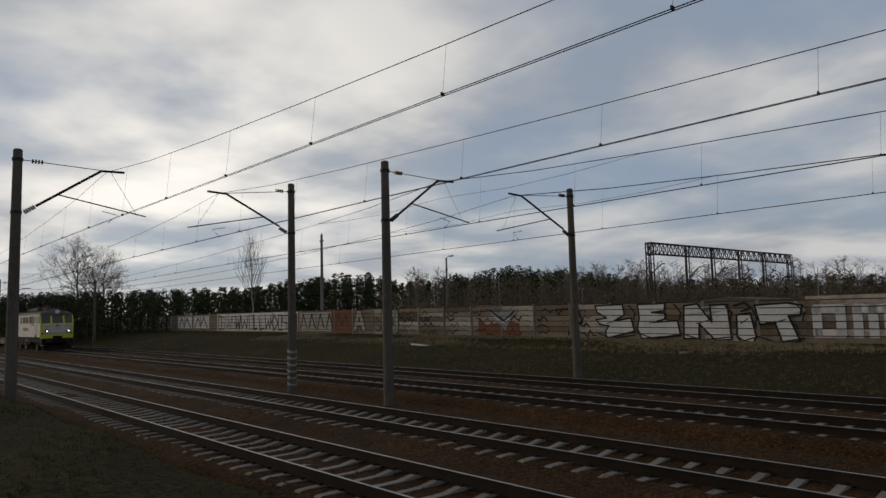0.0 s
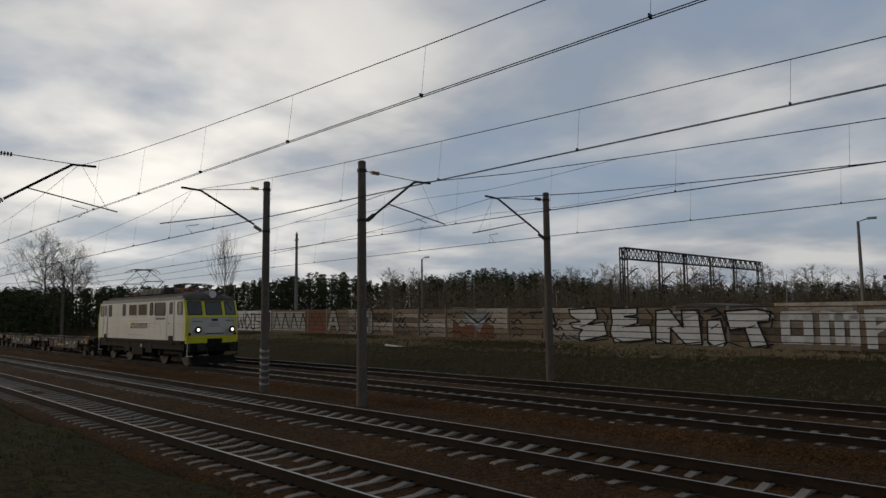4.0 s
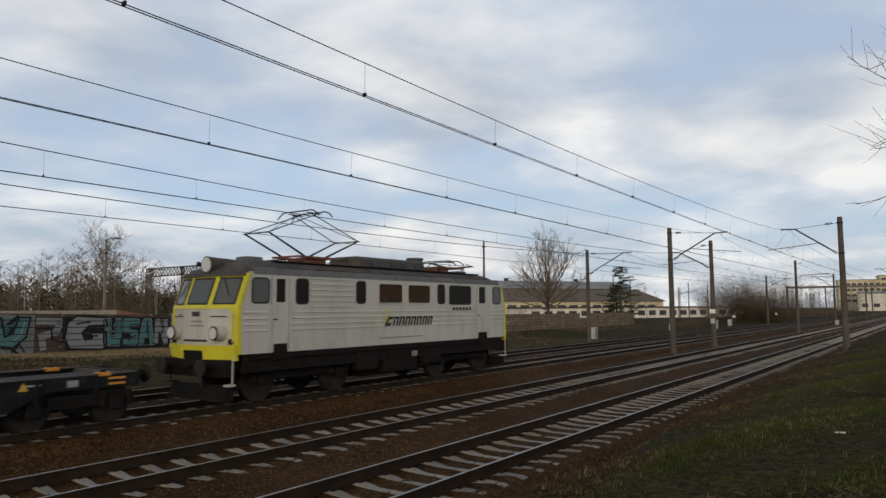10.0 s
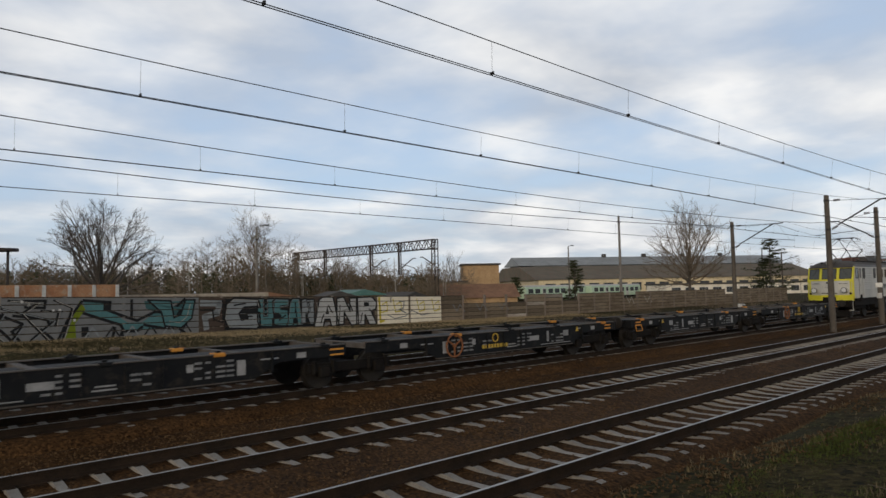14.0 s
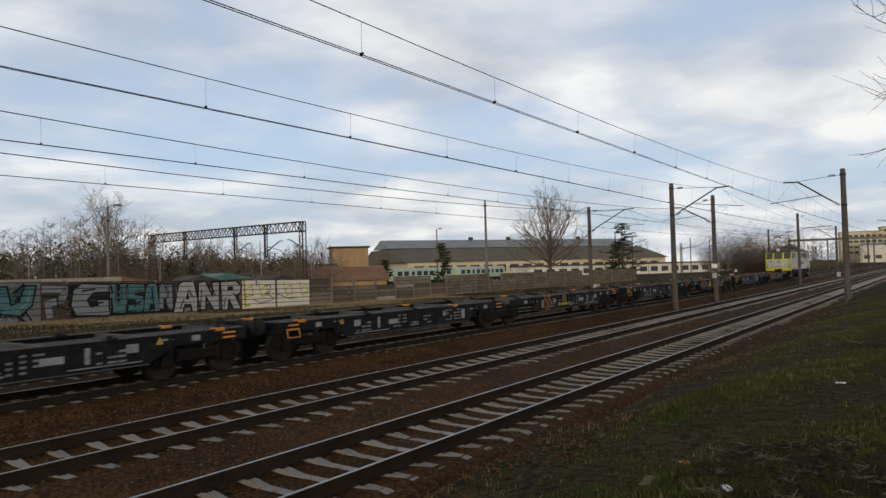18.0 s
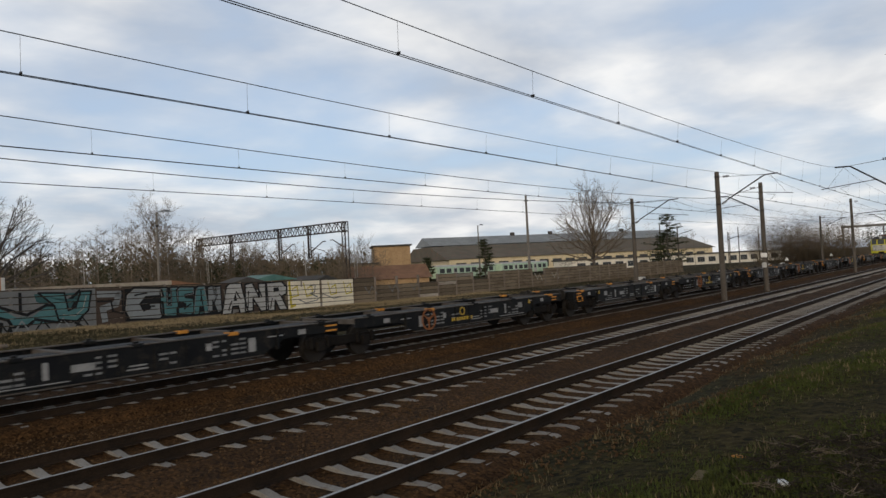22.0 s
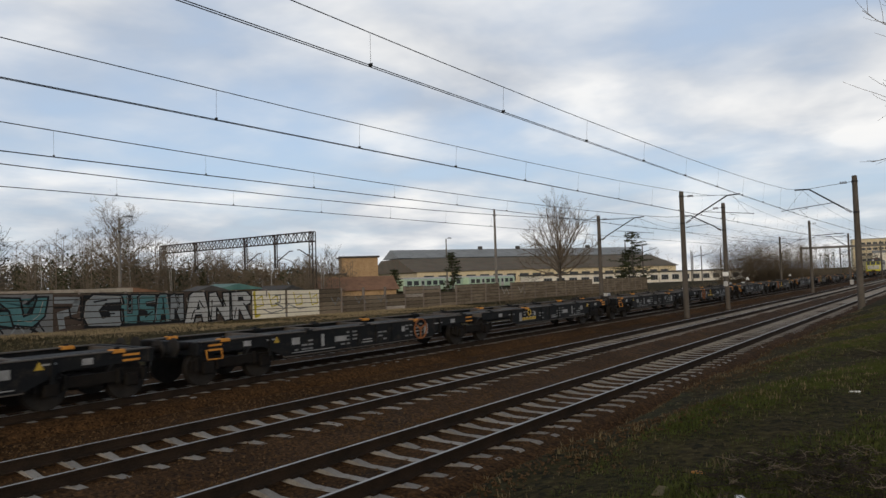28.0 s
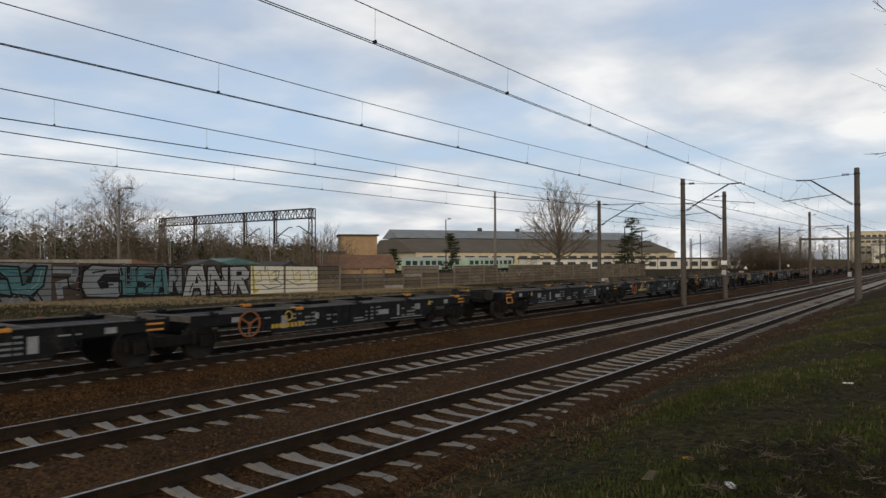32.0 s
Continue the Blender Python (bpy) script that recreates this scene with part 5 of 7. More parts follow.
def make_graffiti():
    rng = random.Random(9)
    for ch, x0, x1, z0, z1 in (("Z", -26.3, -23.6, 0.03, 2.06), ("E", -23.4, -20.7, 0.05, 2.08), ("N", -20.55, -17.8, 0.04, 2.02), ("I", -17.6, -16.5, 0.06, 1.74), ("T", -16.5, -14.2, 0.02, 2.0)):
        block(ch, x0, x1, z0, z1, P_WHITE, 0.10)
        c, w = (x0 + x1) / 2, x1 - x0  # loose shadow strokes round the letter
        outline([(x0 - 0.05, z0 + 0.35), (c - 0.1 * w, z0 - 0.0), (x1 + 0.05, z0 + 0.22)], 0.07)
        outline([(x1 - 0.12 * w, z1 - 0.05), (x1 + 0.08, z1 - 0.5), (x1 - 0.02, z1 - 0.9)], 0.07)
        outline([(c - 0.2 * w, z0 + 0.9), (c + 0.15 * w, z0 + 1.15)], 0.06, rng.choice((P_BLACK, P_BROWN)))
    for ch, x0, x1, w in (("O", -13.9, -12.2, 0.42), ("M", -12.15, -10.25, 0.40)):
        letter(ch, x0, x1, 0.22, 1.95, w, P_WHITE)
    patch([[(-10.1, 0.15), (-9.68, 0.15), (-9.68, 0.85), (-8.1, 1.72), (-8.1, 1.95), (-10.15, 1.95), (-10.15, 1.6), (-9.0, 1.6), (-9.7, 1.2), (-9.72, 1.58), (-10.12, 1.58)]], P_WHITE, 0.046, "painted_letter")
    patch([rect(-8.0, -6.95, 1.30, 2.05), rect(-6.5, -5.4, 1.30, 2.05)], P_DTEAL, 0.036, label="faded teal panel")
    patch([rect(-6.9, -6.55, 1.25, 2.05)], P_BLACK, 0.038, label="dark gap")
    outline([(-17.6, 1.9), (-17.0, 2.05), (-16.7, 1.75), (-17.2, 1.6)], 0.10)
    outline([(-14.5, 2.05), (-14.1, 1.6), (-14.7, 1.4)], 0.10, P_SILVER)
    # washed bays with thin old scribbles
    for k, x in enumerate(np.arange(-49.0, -27, 2.96)):
        for j in range(4):
            z, n = 0.3 + 0.45 * j, rng.randint(5, 9)
            a = x + rng.uniform(0.2, 0.8)
            outline([(a + 0.22 * i, z + rng.uniform(-.22, .25)) for i in range(n)], rng.choice((0.05, 0.07, 0.10)), P_BLACK if rng.random() < 0.6 else rng.choice((P_RED, P_BROWN, P_WHITE)), 0.040)
    patch([[(-36.4, 0.05), (-32.5, 0.05), (-32.5, 0.9), (-33.6, 1.1), (-35.6, 0.8), (-36.4, 1.3)]], P_RED, 0.037, label="rust red wash")
    patch([[(-35.3, 1.95), (-34.4, 1.6), (-33.6, 1.95), (-32.8, 1.7), (-33.4, 1.1), (-33.8, 0.4), (-34.4, 0.9), (-35.0, 1.2)]], P_BLUE, 0.041)
    outline([(-35.2, 1.85), (-34.4, 1.35), (-33.9, 1.1), (-33.4, 1.4), (-32.9, 1.8)], 0.12, P_BLACK, 0.046)
    outline([(-34.9, 1.45), (-34.1, 0.95), (-33.4, 1.25)], 0.09, P_WHITE, 0.046)
    outline([(-29.3, 1.8), (-27.6, 1.85), (-27.3, 1.0), (-28.2, 0.9), (-28.4, 0.2)], 0.12)
    patch([rect(-82, -61.3, 0.1, 2.08)], P_WHITE, 0.034, label="white painted stretch")
    x = -81.6
    while x < -62.6:
        w = rng.uniform(0.9, 1.9)
        tag = rng.choice(([(0, .1), (.1, .9), (.9, .85), (.85, .55), (.2, .5), (1, .1)], [(0, .9), (.15, .1), (.55, .6), (.85, .1), (1, .9)], [(.9, .85), (.1, .9), (.05, .5), (.9, .45), (.8, .1), (0, .15)],
                          [(.1, .1), (.1, .9), (.9, .9), (.9, .1), (.1, .1)], [(.1, .9), (.2, .1), (.9, .12)], [(0, .1), (.45, .95), (.95, .1)], [(.5, .9), (.05, .55), (.5, .1), (.95, .5), (.5, .9)]))
        outline([(x + u * w, 0.12 + v * 1.85 + rng.uniform(-.08, .08)) for u, v in tag], rng.choice((0.11, 0.16, 0.22)), rng.choice((P_BLACK, P_BLACK, P_RED)))
        x += w * rng.uniform(0.9, 1.25)
    patch([rect(-61, -55.3, 0.2, 1.95)], P_SILVER, 0.034)
    for x in np.arange(-60.6, -56, 1.5):
        outline([(x, 0.4), (x + 0.5, 1.8), (x + 1.1, 0.5)], 0.14)
    patch([rect(-55.2, -52.0, 0.1, 2.05)], P_RED, 0.034, label="red brown stretch")
    outline([(-54.6, 0.6), (-54.2, 1.7), (-53.6, 0.7), (-53.0, 1.7), (-52.5, 0.6)], 0.14, P_BROWN, 0.040)
    letter("A", -51.8, -50.1, 0.2, 2.0, 0.4, P_SILVER, P_BLACK)
    letter("O", -47.9, -45.4, 0.1, 2.05, 0.55, P_SILVER, P_BLACK)
    for x in (-148, -140, -131, -124, -112, -104, -96, -90):
        patch([rect(x, x + 5.5, 0.3, 1.9)], rng.choice((P_SILVER, P_WHITE)), 0.034)
        outline([(x + 0.5, 0.5), (x + 1.6, 1.7), (x + 2.5, 0.6), (x + 3.6, 1.7), (x + 4.8, 0.5)], 0.2)
    # plain bays before the grey piece
    patch([rect(-1.6, 0.4, 0.75, 1.75)], P_BLUE, 0.033, label="thin grey wash")
    # the grey piece on a warm ground
    patch([rect(1.1, 10.9, 0.02, 2.1)], P_GREY, 0.033, label="grey painted ground")
    patch([[(2.3, 2.05), (3.2, 2.05), (2.7, 1.3), (2.3, 1.5)], [(1.5, 0.75), (2.6, 0.9), (3.4, 1.25), (3.1, 0.6), (2.2, 0.45), (1.3, 0.45)]], P_YELLOW, 0.036)
    patch([[(2.0, 0.2), (2.8, 0.2), (3.1, 0.55), (2.2, 0.5)]], P_ORANGE, 0.037)
    patch([[(4.35, 0.35), (5.0, 0.25), (5.15, 1.1), (5.25, 1.95), (4.65, 1.85), (4.55, 1.2)]], P_ORANGE, 0.038, label="bright orange flame")
    patch([[(1.1, 0.0), (2.2, 0.0), (2.0, 0.25), (1.1, 0.4)], [(5.2, 0.05), (6.4, 0.05), (6.1, 0.4), (5.6, 0.7)], [(10.2, 0.05), (10.75, 0.05), (10.7, 0.8), (11.2, 1.5), (10.9, 1.95)], [(4.5, 1.95), (5.2, 2.05), (5.0, 1.8)]], P_GREEN, 0.038)
    patch([[(1.3, 1.1), (1.35, 1.75), (1.85, 2.1), (2.4, 1.8), (2.5, 1.35), (2.65, 0.95), (2.2, 0.78), (1.6, 0.8)]], P_BLUE, 0.041)
    outline([(2.65, 0.95), (2.2, 0.78), (1.6, 0.8), (1.3, 1.1), (1.35, 1.75), (1.85, 2.1), (2.4, 1.8), (2.5, 1.35)], 0.12)
    for k in range(4):
        outline([(1.6, 1.9 - 0.22 * k), (2.35, 1.62 - 0.2 * k)], 0.06)
    patch([[(2.6, 1.35), (3.1, 1.95), (3.85, 2.05), (4.0, 1.7), (3.75, 1.0), (3.6, 0.1), (2.5, 0.1), (2.75, 0.4), (3.05, 0.6), (3.3, 1.3), (2.85, 1.15)]], P_BLUE, 0.041)
    outline([(2.6, 1.35), (3.1, 1.95), (3.85, 2.05), (4.35, 1.9), (3.9, 1.2), (3.65, 0.1), (2.5, 0.1), (3.0, 0.55), (3.3, 1.3), (2.85, 1.15), (2.6, 1.35)], 0.13)
    outline([(4.5, 0.35), (4.9, 0.0)], 0.13)
    for ln in ([(5.4, 1.05), (6.1, 0.5), (6.9, 0.02)], [(5.5, 1.0), (6.3, 1.25), (7.3, 1.3), (8.3, 0.85), (7.85, 0.5), (8.2, 0.0)], [(5.9, 1.4), (6.6, 1.6), (7.2, 1.35)], [(6.7, 0.95), (7.4, 0.55), (7.9, 0.0)],
               [(7.9, 1.25), (9.0, 1.1), (9.4, 1.0), (9.5, 0.7)], [(9.1, 0.55), (9.7, 0.0)], [(9.9, 0.0), (10.3, 0.9), (11.0, 1.9)], [(5.6, 1.95), (6.2, 1.75), (6.9, 2.0)], [(8.3, 1.95), (9.3, 1.95), (9.25, 1.6), (8.4, 1.65)]):
        outline(ln, 0.13)
    for x, z in ((2.9, 1.05), (2.45, 1.2), (3.2, 1.1), (6.1, 1.85), (6.2, 1.6), (6.8, 1.0), (8.2, 1.85), (8.5, 1.7), (9.6, 1.4), (9.9, 1.42), (4.6, 1.6), (3.9, 2.0), (10.6, 0.9)):
        patch([rect(x, x + 0.12, z, z + 0.12)], P_WHITE, 0.056)
    for n, ln in enumerate((
               [(5.39, 1.97), (5.96, 0.83), (5.25, 0.06)],
               [(6.11, 1.85), (7.11, 1.46), (6.25, 1.08), (7.46, 0.06)],
               [(7.46, 1.34), (6.82, 0.06)],
               [(7.68, 1.97), (8.96, 1.85), (8.25, 1.34), (9.39, 0.06)],
               [(7.39, 1.59), (9.68, 0.95), (8.68, 0.06)],
               [(9.68, 1.97), (10.54, 1.59), (10.11, 0.06)],
               [(7.82, 0.04), (8.25, 0.7)],
               [(5.39, 0.7), (6.25, 0.06)],
               [(6.68, 1.97), (7.39, 1.72)],
               [(9.11, 1.46), (9.89, 1.4), (9.75, 0.7)])):
        outline(ln, 0.10)
        outline([(x + 0.09, z - 0.02) for x, z in ln], 0.035, P_SILVER if n % 2 else P_BLUE, 0.056)  # a pale edge along each stroke
    # the sweeping teal piece
    patch([rect(10.9, 17.6, 0.02, 2.08)], P_GREY, 0.033, label="silver painted ground")
    patch([[(11.1, 1.9), (12.4, 1.85), (12.5, 1.35), (13.4, 0.75), (13.8, 0.3), (13.2, 0.3), (13.0, 0.6), (12.0, 1.0), (11.2, 1.3)], [(13.4, 0.75), (14.2, 0.75), (14.9, 1.25), (15.6, 1.2), (15.5, 0.4), (13.8, 0.3)]], P_TEAL, 0.037, label="sweeping teal shape")
    patch([[(15.6, 1.2), (16.3, 1.6), (16.6, 1.95), (16.65, 0.65), (16.2, 0.38), (15.5, 0.4)], [(14.3, 1.9), (15.3, 1.9), (14.9, 1.3), (14.4, 1.5)]], P_DTEAL, 0.038)
    for ln in ([(11.1, 1.95), (12.45, 1.85), (12.4, 1.4), (13.3, 1.05), (13.9, 0.85), (14.9, 1.3), (15.6, 1.25), (16.3, 1.65), (16.7, 2.0)], [(11.1, 1.3), (12.1, 0.95), (13.0, 0.65), (13.2, 0.3), (13.9, 0.28), (14.2, 0.5)],
               [(14.3, 0.6), (15.4, 0.38), (16.2, 0.35), (16.8, 0.6), (17.1, 1.2), (17.3, 1.9)], [(13.6, 1.95), (13.6, 1.0)], [(15.9, 1.1), (16.1, 0.75), (16.5, 1.5)], [(12.7, 0.5), (12.6, 0.05)], [(16.4, 0.3), (16.8, 0.02)]):
        outline(ln, 0.15)
    patch([rect(12.1, 12.4, 1.4, 1.85), rect(11.0, 11.35, 0.1, 0.6), [(12.9, 0.05), (13.2, 0.05), (13.1, 0.45)]], P_BLACK, 0.055)
    bowl = [(14.5, 1.95), (15.3, 1.25), (15.5, 0.5), (16.5, 0.36), (17.15, 0.9), (17.35, 1.95), (16.75, 1.95), (16.45, 1.1), (16.05, 0.95), (15.85, 1.9)]
    patch([bowl], P_TEAL, 0.056, label="teal bowl shape")
    outline(bowl + bowl[:1], 0.10, P_BLACK, 0.062)
    outline([(15.75, 0.75), (16.4, 0.65), (16.85, 1.0), (17.05, 1.7)], 0.04, P_SILVER, 0.068)
    for k in range(6):  # small strokes along the foot of the piece
        x = 11.2 + 1.05 * k
        outline([(x, 0.08), (x + 0.35, 0.55), (x + 0.65, 0.12)], 0.08, P_BLACK if k % 2 else P_BLUE, 0.058)
    # the brown question shape, the teal letters, the silver letters
    patch([rect(17.6, 19.4, 0.0, 2.05)], P_BROWN, 0.033)
    outline([(17.8, 1.75), (19.0, 1.72), (18.8, 1.15), (18.0, 0.95), (18.1, 0.3)], 0.36, P_BLUE, 0.046)
    outline([(17.7, 1.35), (18.5, 1.35), (18.6, 0.75), (19.2, 0.6), (19.2, 1.9)], 0.10, P_BLACK, 0.054)
    patch([rect(19.3, 26.3, 0.1, 2.0)], P_BLACK, 0.033, label="black painted ground")
    block("G", 19.3, 21.9, 0.10, 2.05, P_BLUE, 0.13, P_SILVER)
    for ch, x0, x1, fill, hole in (("U", 21.7, 22.95, P_TEAL, None), ("S", 22.85, 24.15, P_TEAL, None), ("A", 24.05, 25.3, P_TEAL, [(.44, .45), (.6, .45), (.54, .72)]), ("N", 25.2, 26.35, P_BLUE, None)):
        block(ch, x0, x1, 0.20, 2.0, fill, 0.10, P_BLUE, hole)
    patch([rect(26.3, 32.2, 0.05, 2.08)], P_BROWN, 0.033)
    for ch, x0, x1, hole in (("A", 26.3, 28.6, [(.45, .42), (.58, .42), (.53, .70)]), ("N", 28.3, 30.5, None), ("R", 30.3, 32.4, [(.36, .64), (.62, .66), (.60, .80), (.36, .80)])):
        block(ch, x0, x1, 0.03, 2.10, P_PALE, 0.13, None, hole)
        outline([(x0 + 0.25, 1.7), (x0 + 0.35, 1.1), (x0 + 0.2, 0.5)], 0.035, P_SILVER, 0.058)
    for x, z, dx, dz in ((26.9, 0.3, 0.3, 0.6), (27.6, 1.5, 0.4, -0.5), (28.6, 0.4, 0.1, 1.1), (29.6, 1.8, 0.3, -0.7), (30.7, 0.2, 0.2, 0.7), (31.6, 1.2, 0.4, -0.3), (20.0, 1.6, 0.8, 0.1), (20.6, 0.9, 0.7, 0.0), (22.2, 1.2, 0.1, 0.6), (23.4, 0.6, 0.5, 0.3), (24.7, 1.7, 0.1, -0.9), (25.6, 0.5, 0.4, 0.9)):
        outline([(x, z), (x + dx * 0.5, z + dz * 0.6), (x + dx, z + dz)], 0.09)  # cracks and shadow lines in the letters
    patch([rect(32.5, 36.0, 0.03, 2.1), rect(36.25, 40.1, 0.03, 2.12)], P_CREAM, 0.033, label="white washed bays")
    for x in (32.6, 34.2, 37.0, 38.9):
        outline([(x, 1.9), (x + 0.3, 0.9), (x + 1.0, 1.0), (x + 0.9, 1.7), (x + 0.4, 1.5)], 0.09, P_LEMON, 0.040)
    outline([(32.7, 2.0), (32.8, 0.2), (33.2, 0.3)], 0.2, P_LEMON, 0.040)
    outline([(34.9, 1.7), (35.5, 1.75), (35.4, 1.2), (34.9, 1.1), (35.7, 0.8)], 0.09, P_GREY, 0.044)
    outline([(33.6, 0.7), (34.4, 0.4), (35.6, 0.55), (36.4, 1.0), (37.6, 0.6), (38.6, 0.7)], 0.07, P_GREY, 0.040)
    for x in (41.2, 44.2, 47.2):
        outline([(x + 0.3, 1.4), (x + 0.8, 0.8), (x + 1.2, 1.4), (x + 1.8, 0.7)], 0.08, P_GREY, 0.044)
    for x in (70, 74):
        outline([(x, 1.6), (x + 0.6, 0.9), (x + 1.1, 1.5), (x + 1.7, 0.7)], 0.10, P_SILVER, 0.050)


make_fence()
make_graffiti()
# capping beams and the rusty long wall behind
M_RUST = surf("rusty_orange_sheet", (0.26, 0.115, 0.055), (0.37, 0.20, 0.105), 0.85, 0, 1.2, 20, 0.3, 0.3, dirt=(0.34, 0.27, 0.20))
M_BEIGE = surf("beige_concrete", (0.30, 0.25, 0.19), (0.40, 0.345, 0.27), 0.9, 0, 0.8, 14, 0.2, 0.3, dirt=(0.20, 0.15, 0.11))
M_REDOX = surf("red_oxide_beam", (0.27, 0.075, 0.045), (0.33, 0.11, 0.06), 0.8, 0, 1.2, 20, 0.25, 0.2, dirt=(0.18, 0.09, 0.06))
M_PALE = surf("pale_sheet_metal", (0.40, 0.40, 0.39), (0.50, 0.50, 0.48), 0.6, 0, 1.0, 20, 0.15, 0.1, dirt=(0.28, 0.26, 0.24))


def strip_wall(name, label, x0, x1, d, z0, z1, mat, ribs=0.0, rib_mat=None):
    ob = thing(name, label, "stored panel" if ribs else "beam")
    a, b = fence_at(x0, 0, -d), fence_at(x1, 0, -d)
    turn = Matrix.Translation((a.x, a.y, 0)) @ pose(0, 0, 0, 0, 0, math.degrees(math.atan2(b.y - a.y, b.x - a.x)))
    n = (b - a).length
    part("panel", Geo().cbox(0, n, -0.06, 0.06, z0, z1, 0.015, turn), mat, ob)
    part("leg", Geo().box(0.2, 0.4, -0.05, 0.05, -0.3, z0, turn), mat, ob)
    part("leg", Geo().box(n - 0.4, n - 0.2, -0.05, 0.05, -0.3, z0, turn), mat, ob)
    x = ribs
    while ribs and x < n:
        part("rib", Geo().box(x - 0.09, x + 0.09, -0.10, -0.06, z0 + 0.02, z1 - 0.02, turn), rib_mat, ob)
        x += ribs
    return ob


strip_wall("white_beam", "long white painted beam lying along the fence top", -14.2, -8.5, 0.45, 2.72, 3.0, M_BEIGE)
strip_wall("red_beam", "long red oxide steel beam along the fence top", -8.4, -3.0, 0.45, 2.62, 3.10, M_REDOX)
strip_wall("rusty_wagon_side", "long rusty orange wagon side with pale ribs behind the fence", -2.8, 13.4, 1.6, 2.35, 3.22, M_RUST, 1.25, M_PALE)
strip_wall("concrete_slab_stack", "rough beige concrete slabs stacked behind the fence", 13.6, 24.0, 2.4, 2.2, 2.62, M_BEIGE)

# ---- the yard and the buildings behind ----
M_LATTICE = surf("rusty_lattice_steel", (0.030, 0.026, 0.026), (0.050, 0.040, 0.037), 0.8, 0.2, 2, 25, 0.3, 0.1, dirt=(0.07, 0.04, 0.03))


def lattice_post(g, x, y, z0, z1, w):
    for sx in (-1, 1):
        for sy in (-1, 1):
            g.beam((x + sx * w / 2, y + sy * w / 2, z0), (x + sx * w / 2, y + sy * w / 2, z1), 0.10)
    z, k = z0, 0
    while z < z1 - 0.3:
        nz = min(z + 0.9, z1)
        for sy in (-1, 1):
            g.beam((x - w / 2, y + sy * w / 2, nz), (x + w / 2, y + sy * w / 2, nz), 0.06)
        g.beam((x - w / 2, y - w / 2, nz), (x - w / 2, y + w / 2, nz), 0.06)
        s = 1 if k % 2 else -1
        g.beam((x - w / 2, y - s * w / 2, z), (x - w / 2, y + s * w / 2, nz), 0.05)
        z, k = nz, k + 1


def make_gantry(x, y0, y1, top, foot, drops, arm_way):
    ob = thing("catenary_portal", "dark rusty lattice portal spanning the yard tracks", "portal", "lattice portals in the yard")
    for y in (y0, y1):
        g = Geo()
        lattice_post(g, x, y, foot, top, 0.58)
        part("leg", g, M_LATTICE, ob)
    g, low = Geo(), top - 1.2
    for dx in (-0.25, 0.25):
        g.beam((x + dx, y0 - 0.25, top), (x + dx, y1 + 0.25, top), 0.13).beam((x + dx, y0 - 0.25, low), (x + dx, y1 + 0.25, low), 0.13)
        y, k = y0, 0
        while y < y1 - 0.4:
            g.beam((x + dx, y, low if k % 2 else top), (x + dx, y + 0.8, top if k % 2 else low), 0.065)
            if k % 2 == 0:
                g.beam((x + dx, y, low), (x + dx, y, top), 0.05)
            y, k = y + 0.8, k + 1
    part("truss", g, M_LATTICE, ob)
    for y in drops:
        d = part("drop_post", Geo().beam((x - 0.28, y, top), (x - 0.28, y, top - 4.4), 0.20).beam((x + 0.1, y, top), (x + 0.1, y, top - 4.4), 0.10), M_LATTICE, ob)
        part("cantilever", Geo().tube([(x, y, top - 3.6), (x, y + arm_way * 2.6, top - 2.3), (x, y + arm_way * 3.2, top - 2.3)], 0.07, 6), M_LATTICE, d)
        part("registration_arm", Geo().tube([(x, y, top - 2.9), (x, y + arm_way * 3.0, top - 3.6)], 0.04, 5), M_LATTICE, d)
    part("bracket", Geo().tube([(x, y0, top - 3.4), (x, y0 + 2.4, top - 2.2), (x, y0 + 2.9, top - 2.2)], 0.07, 6), M_LATTICE, ob)


make_gantry(-41.6, 66.4, 102.2, 9.75, 0.3, (74.4, 80.4, 87.4, 94.3), 1)
make_gantry(61.5, 66.5, 100.8, 9.15, -0.3, (73.5, 79.9, 91.7), -1)


def make_lamp(x, y, top, foot, arm=1.2):
    ob = thing("yard_lamp", "tall grey concrete yard lamp post with a small lamp head", "lamp post", "lamp posts in the yard", pose(x, y, 0))
    part("post", Geo().tube([(0, 0, foot), (0, 0, top)], 0.17, 10, 0.10), M_POLE2, ob, smooth=True)
    part("bracket", Geo().tube([(0, 0, top - 0.05), (arm * 0.5, -0.1, top + 0.12), (arm * 0.7, -0.1, top + 0.14)], 0.04, 6), M_GALV, ob)
    part("lamp_head", Geo().cbox(arm * 0.55, arm * 0.55 + 0.7, -0.25, 0.05, top + 0.06, top + 0.24, 0.05), M_GALV, ob)
    if top < 9.7:
        part("band", Geo().tube([(0, 0, top - 1.5), (0, 0, top - 1.35)], 0.16, 10), M_STEEL, ob)


M_POLE2 = surf("grey_post_concrete", (0.13, 0.12, 0.11), (0.18, 0.165, 0.15), 0.9, 0, 1.0, 25, 0.2, 0.2)
for x, y, top in ((-17.3, 62.0, 9.7), (35.7, 66.0, 9.6), (100.7, 74.0, 9.8), (-63.6, 56.4, 9.5)):
    make_lamp(x, y, top, ground_z(x, y) - 0.3)


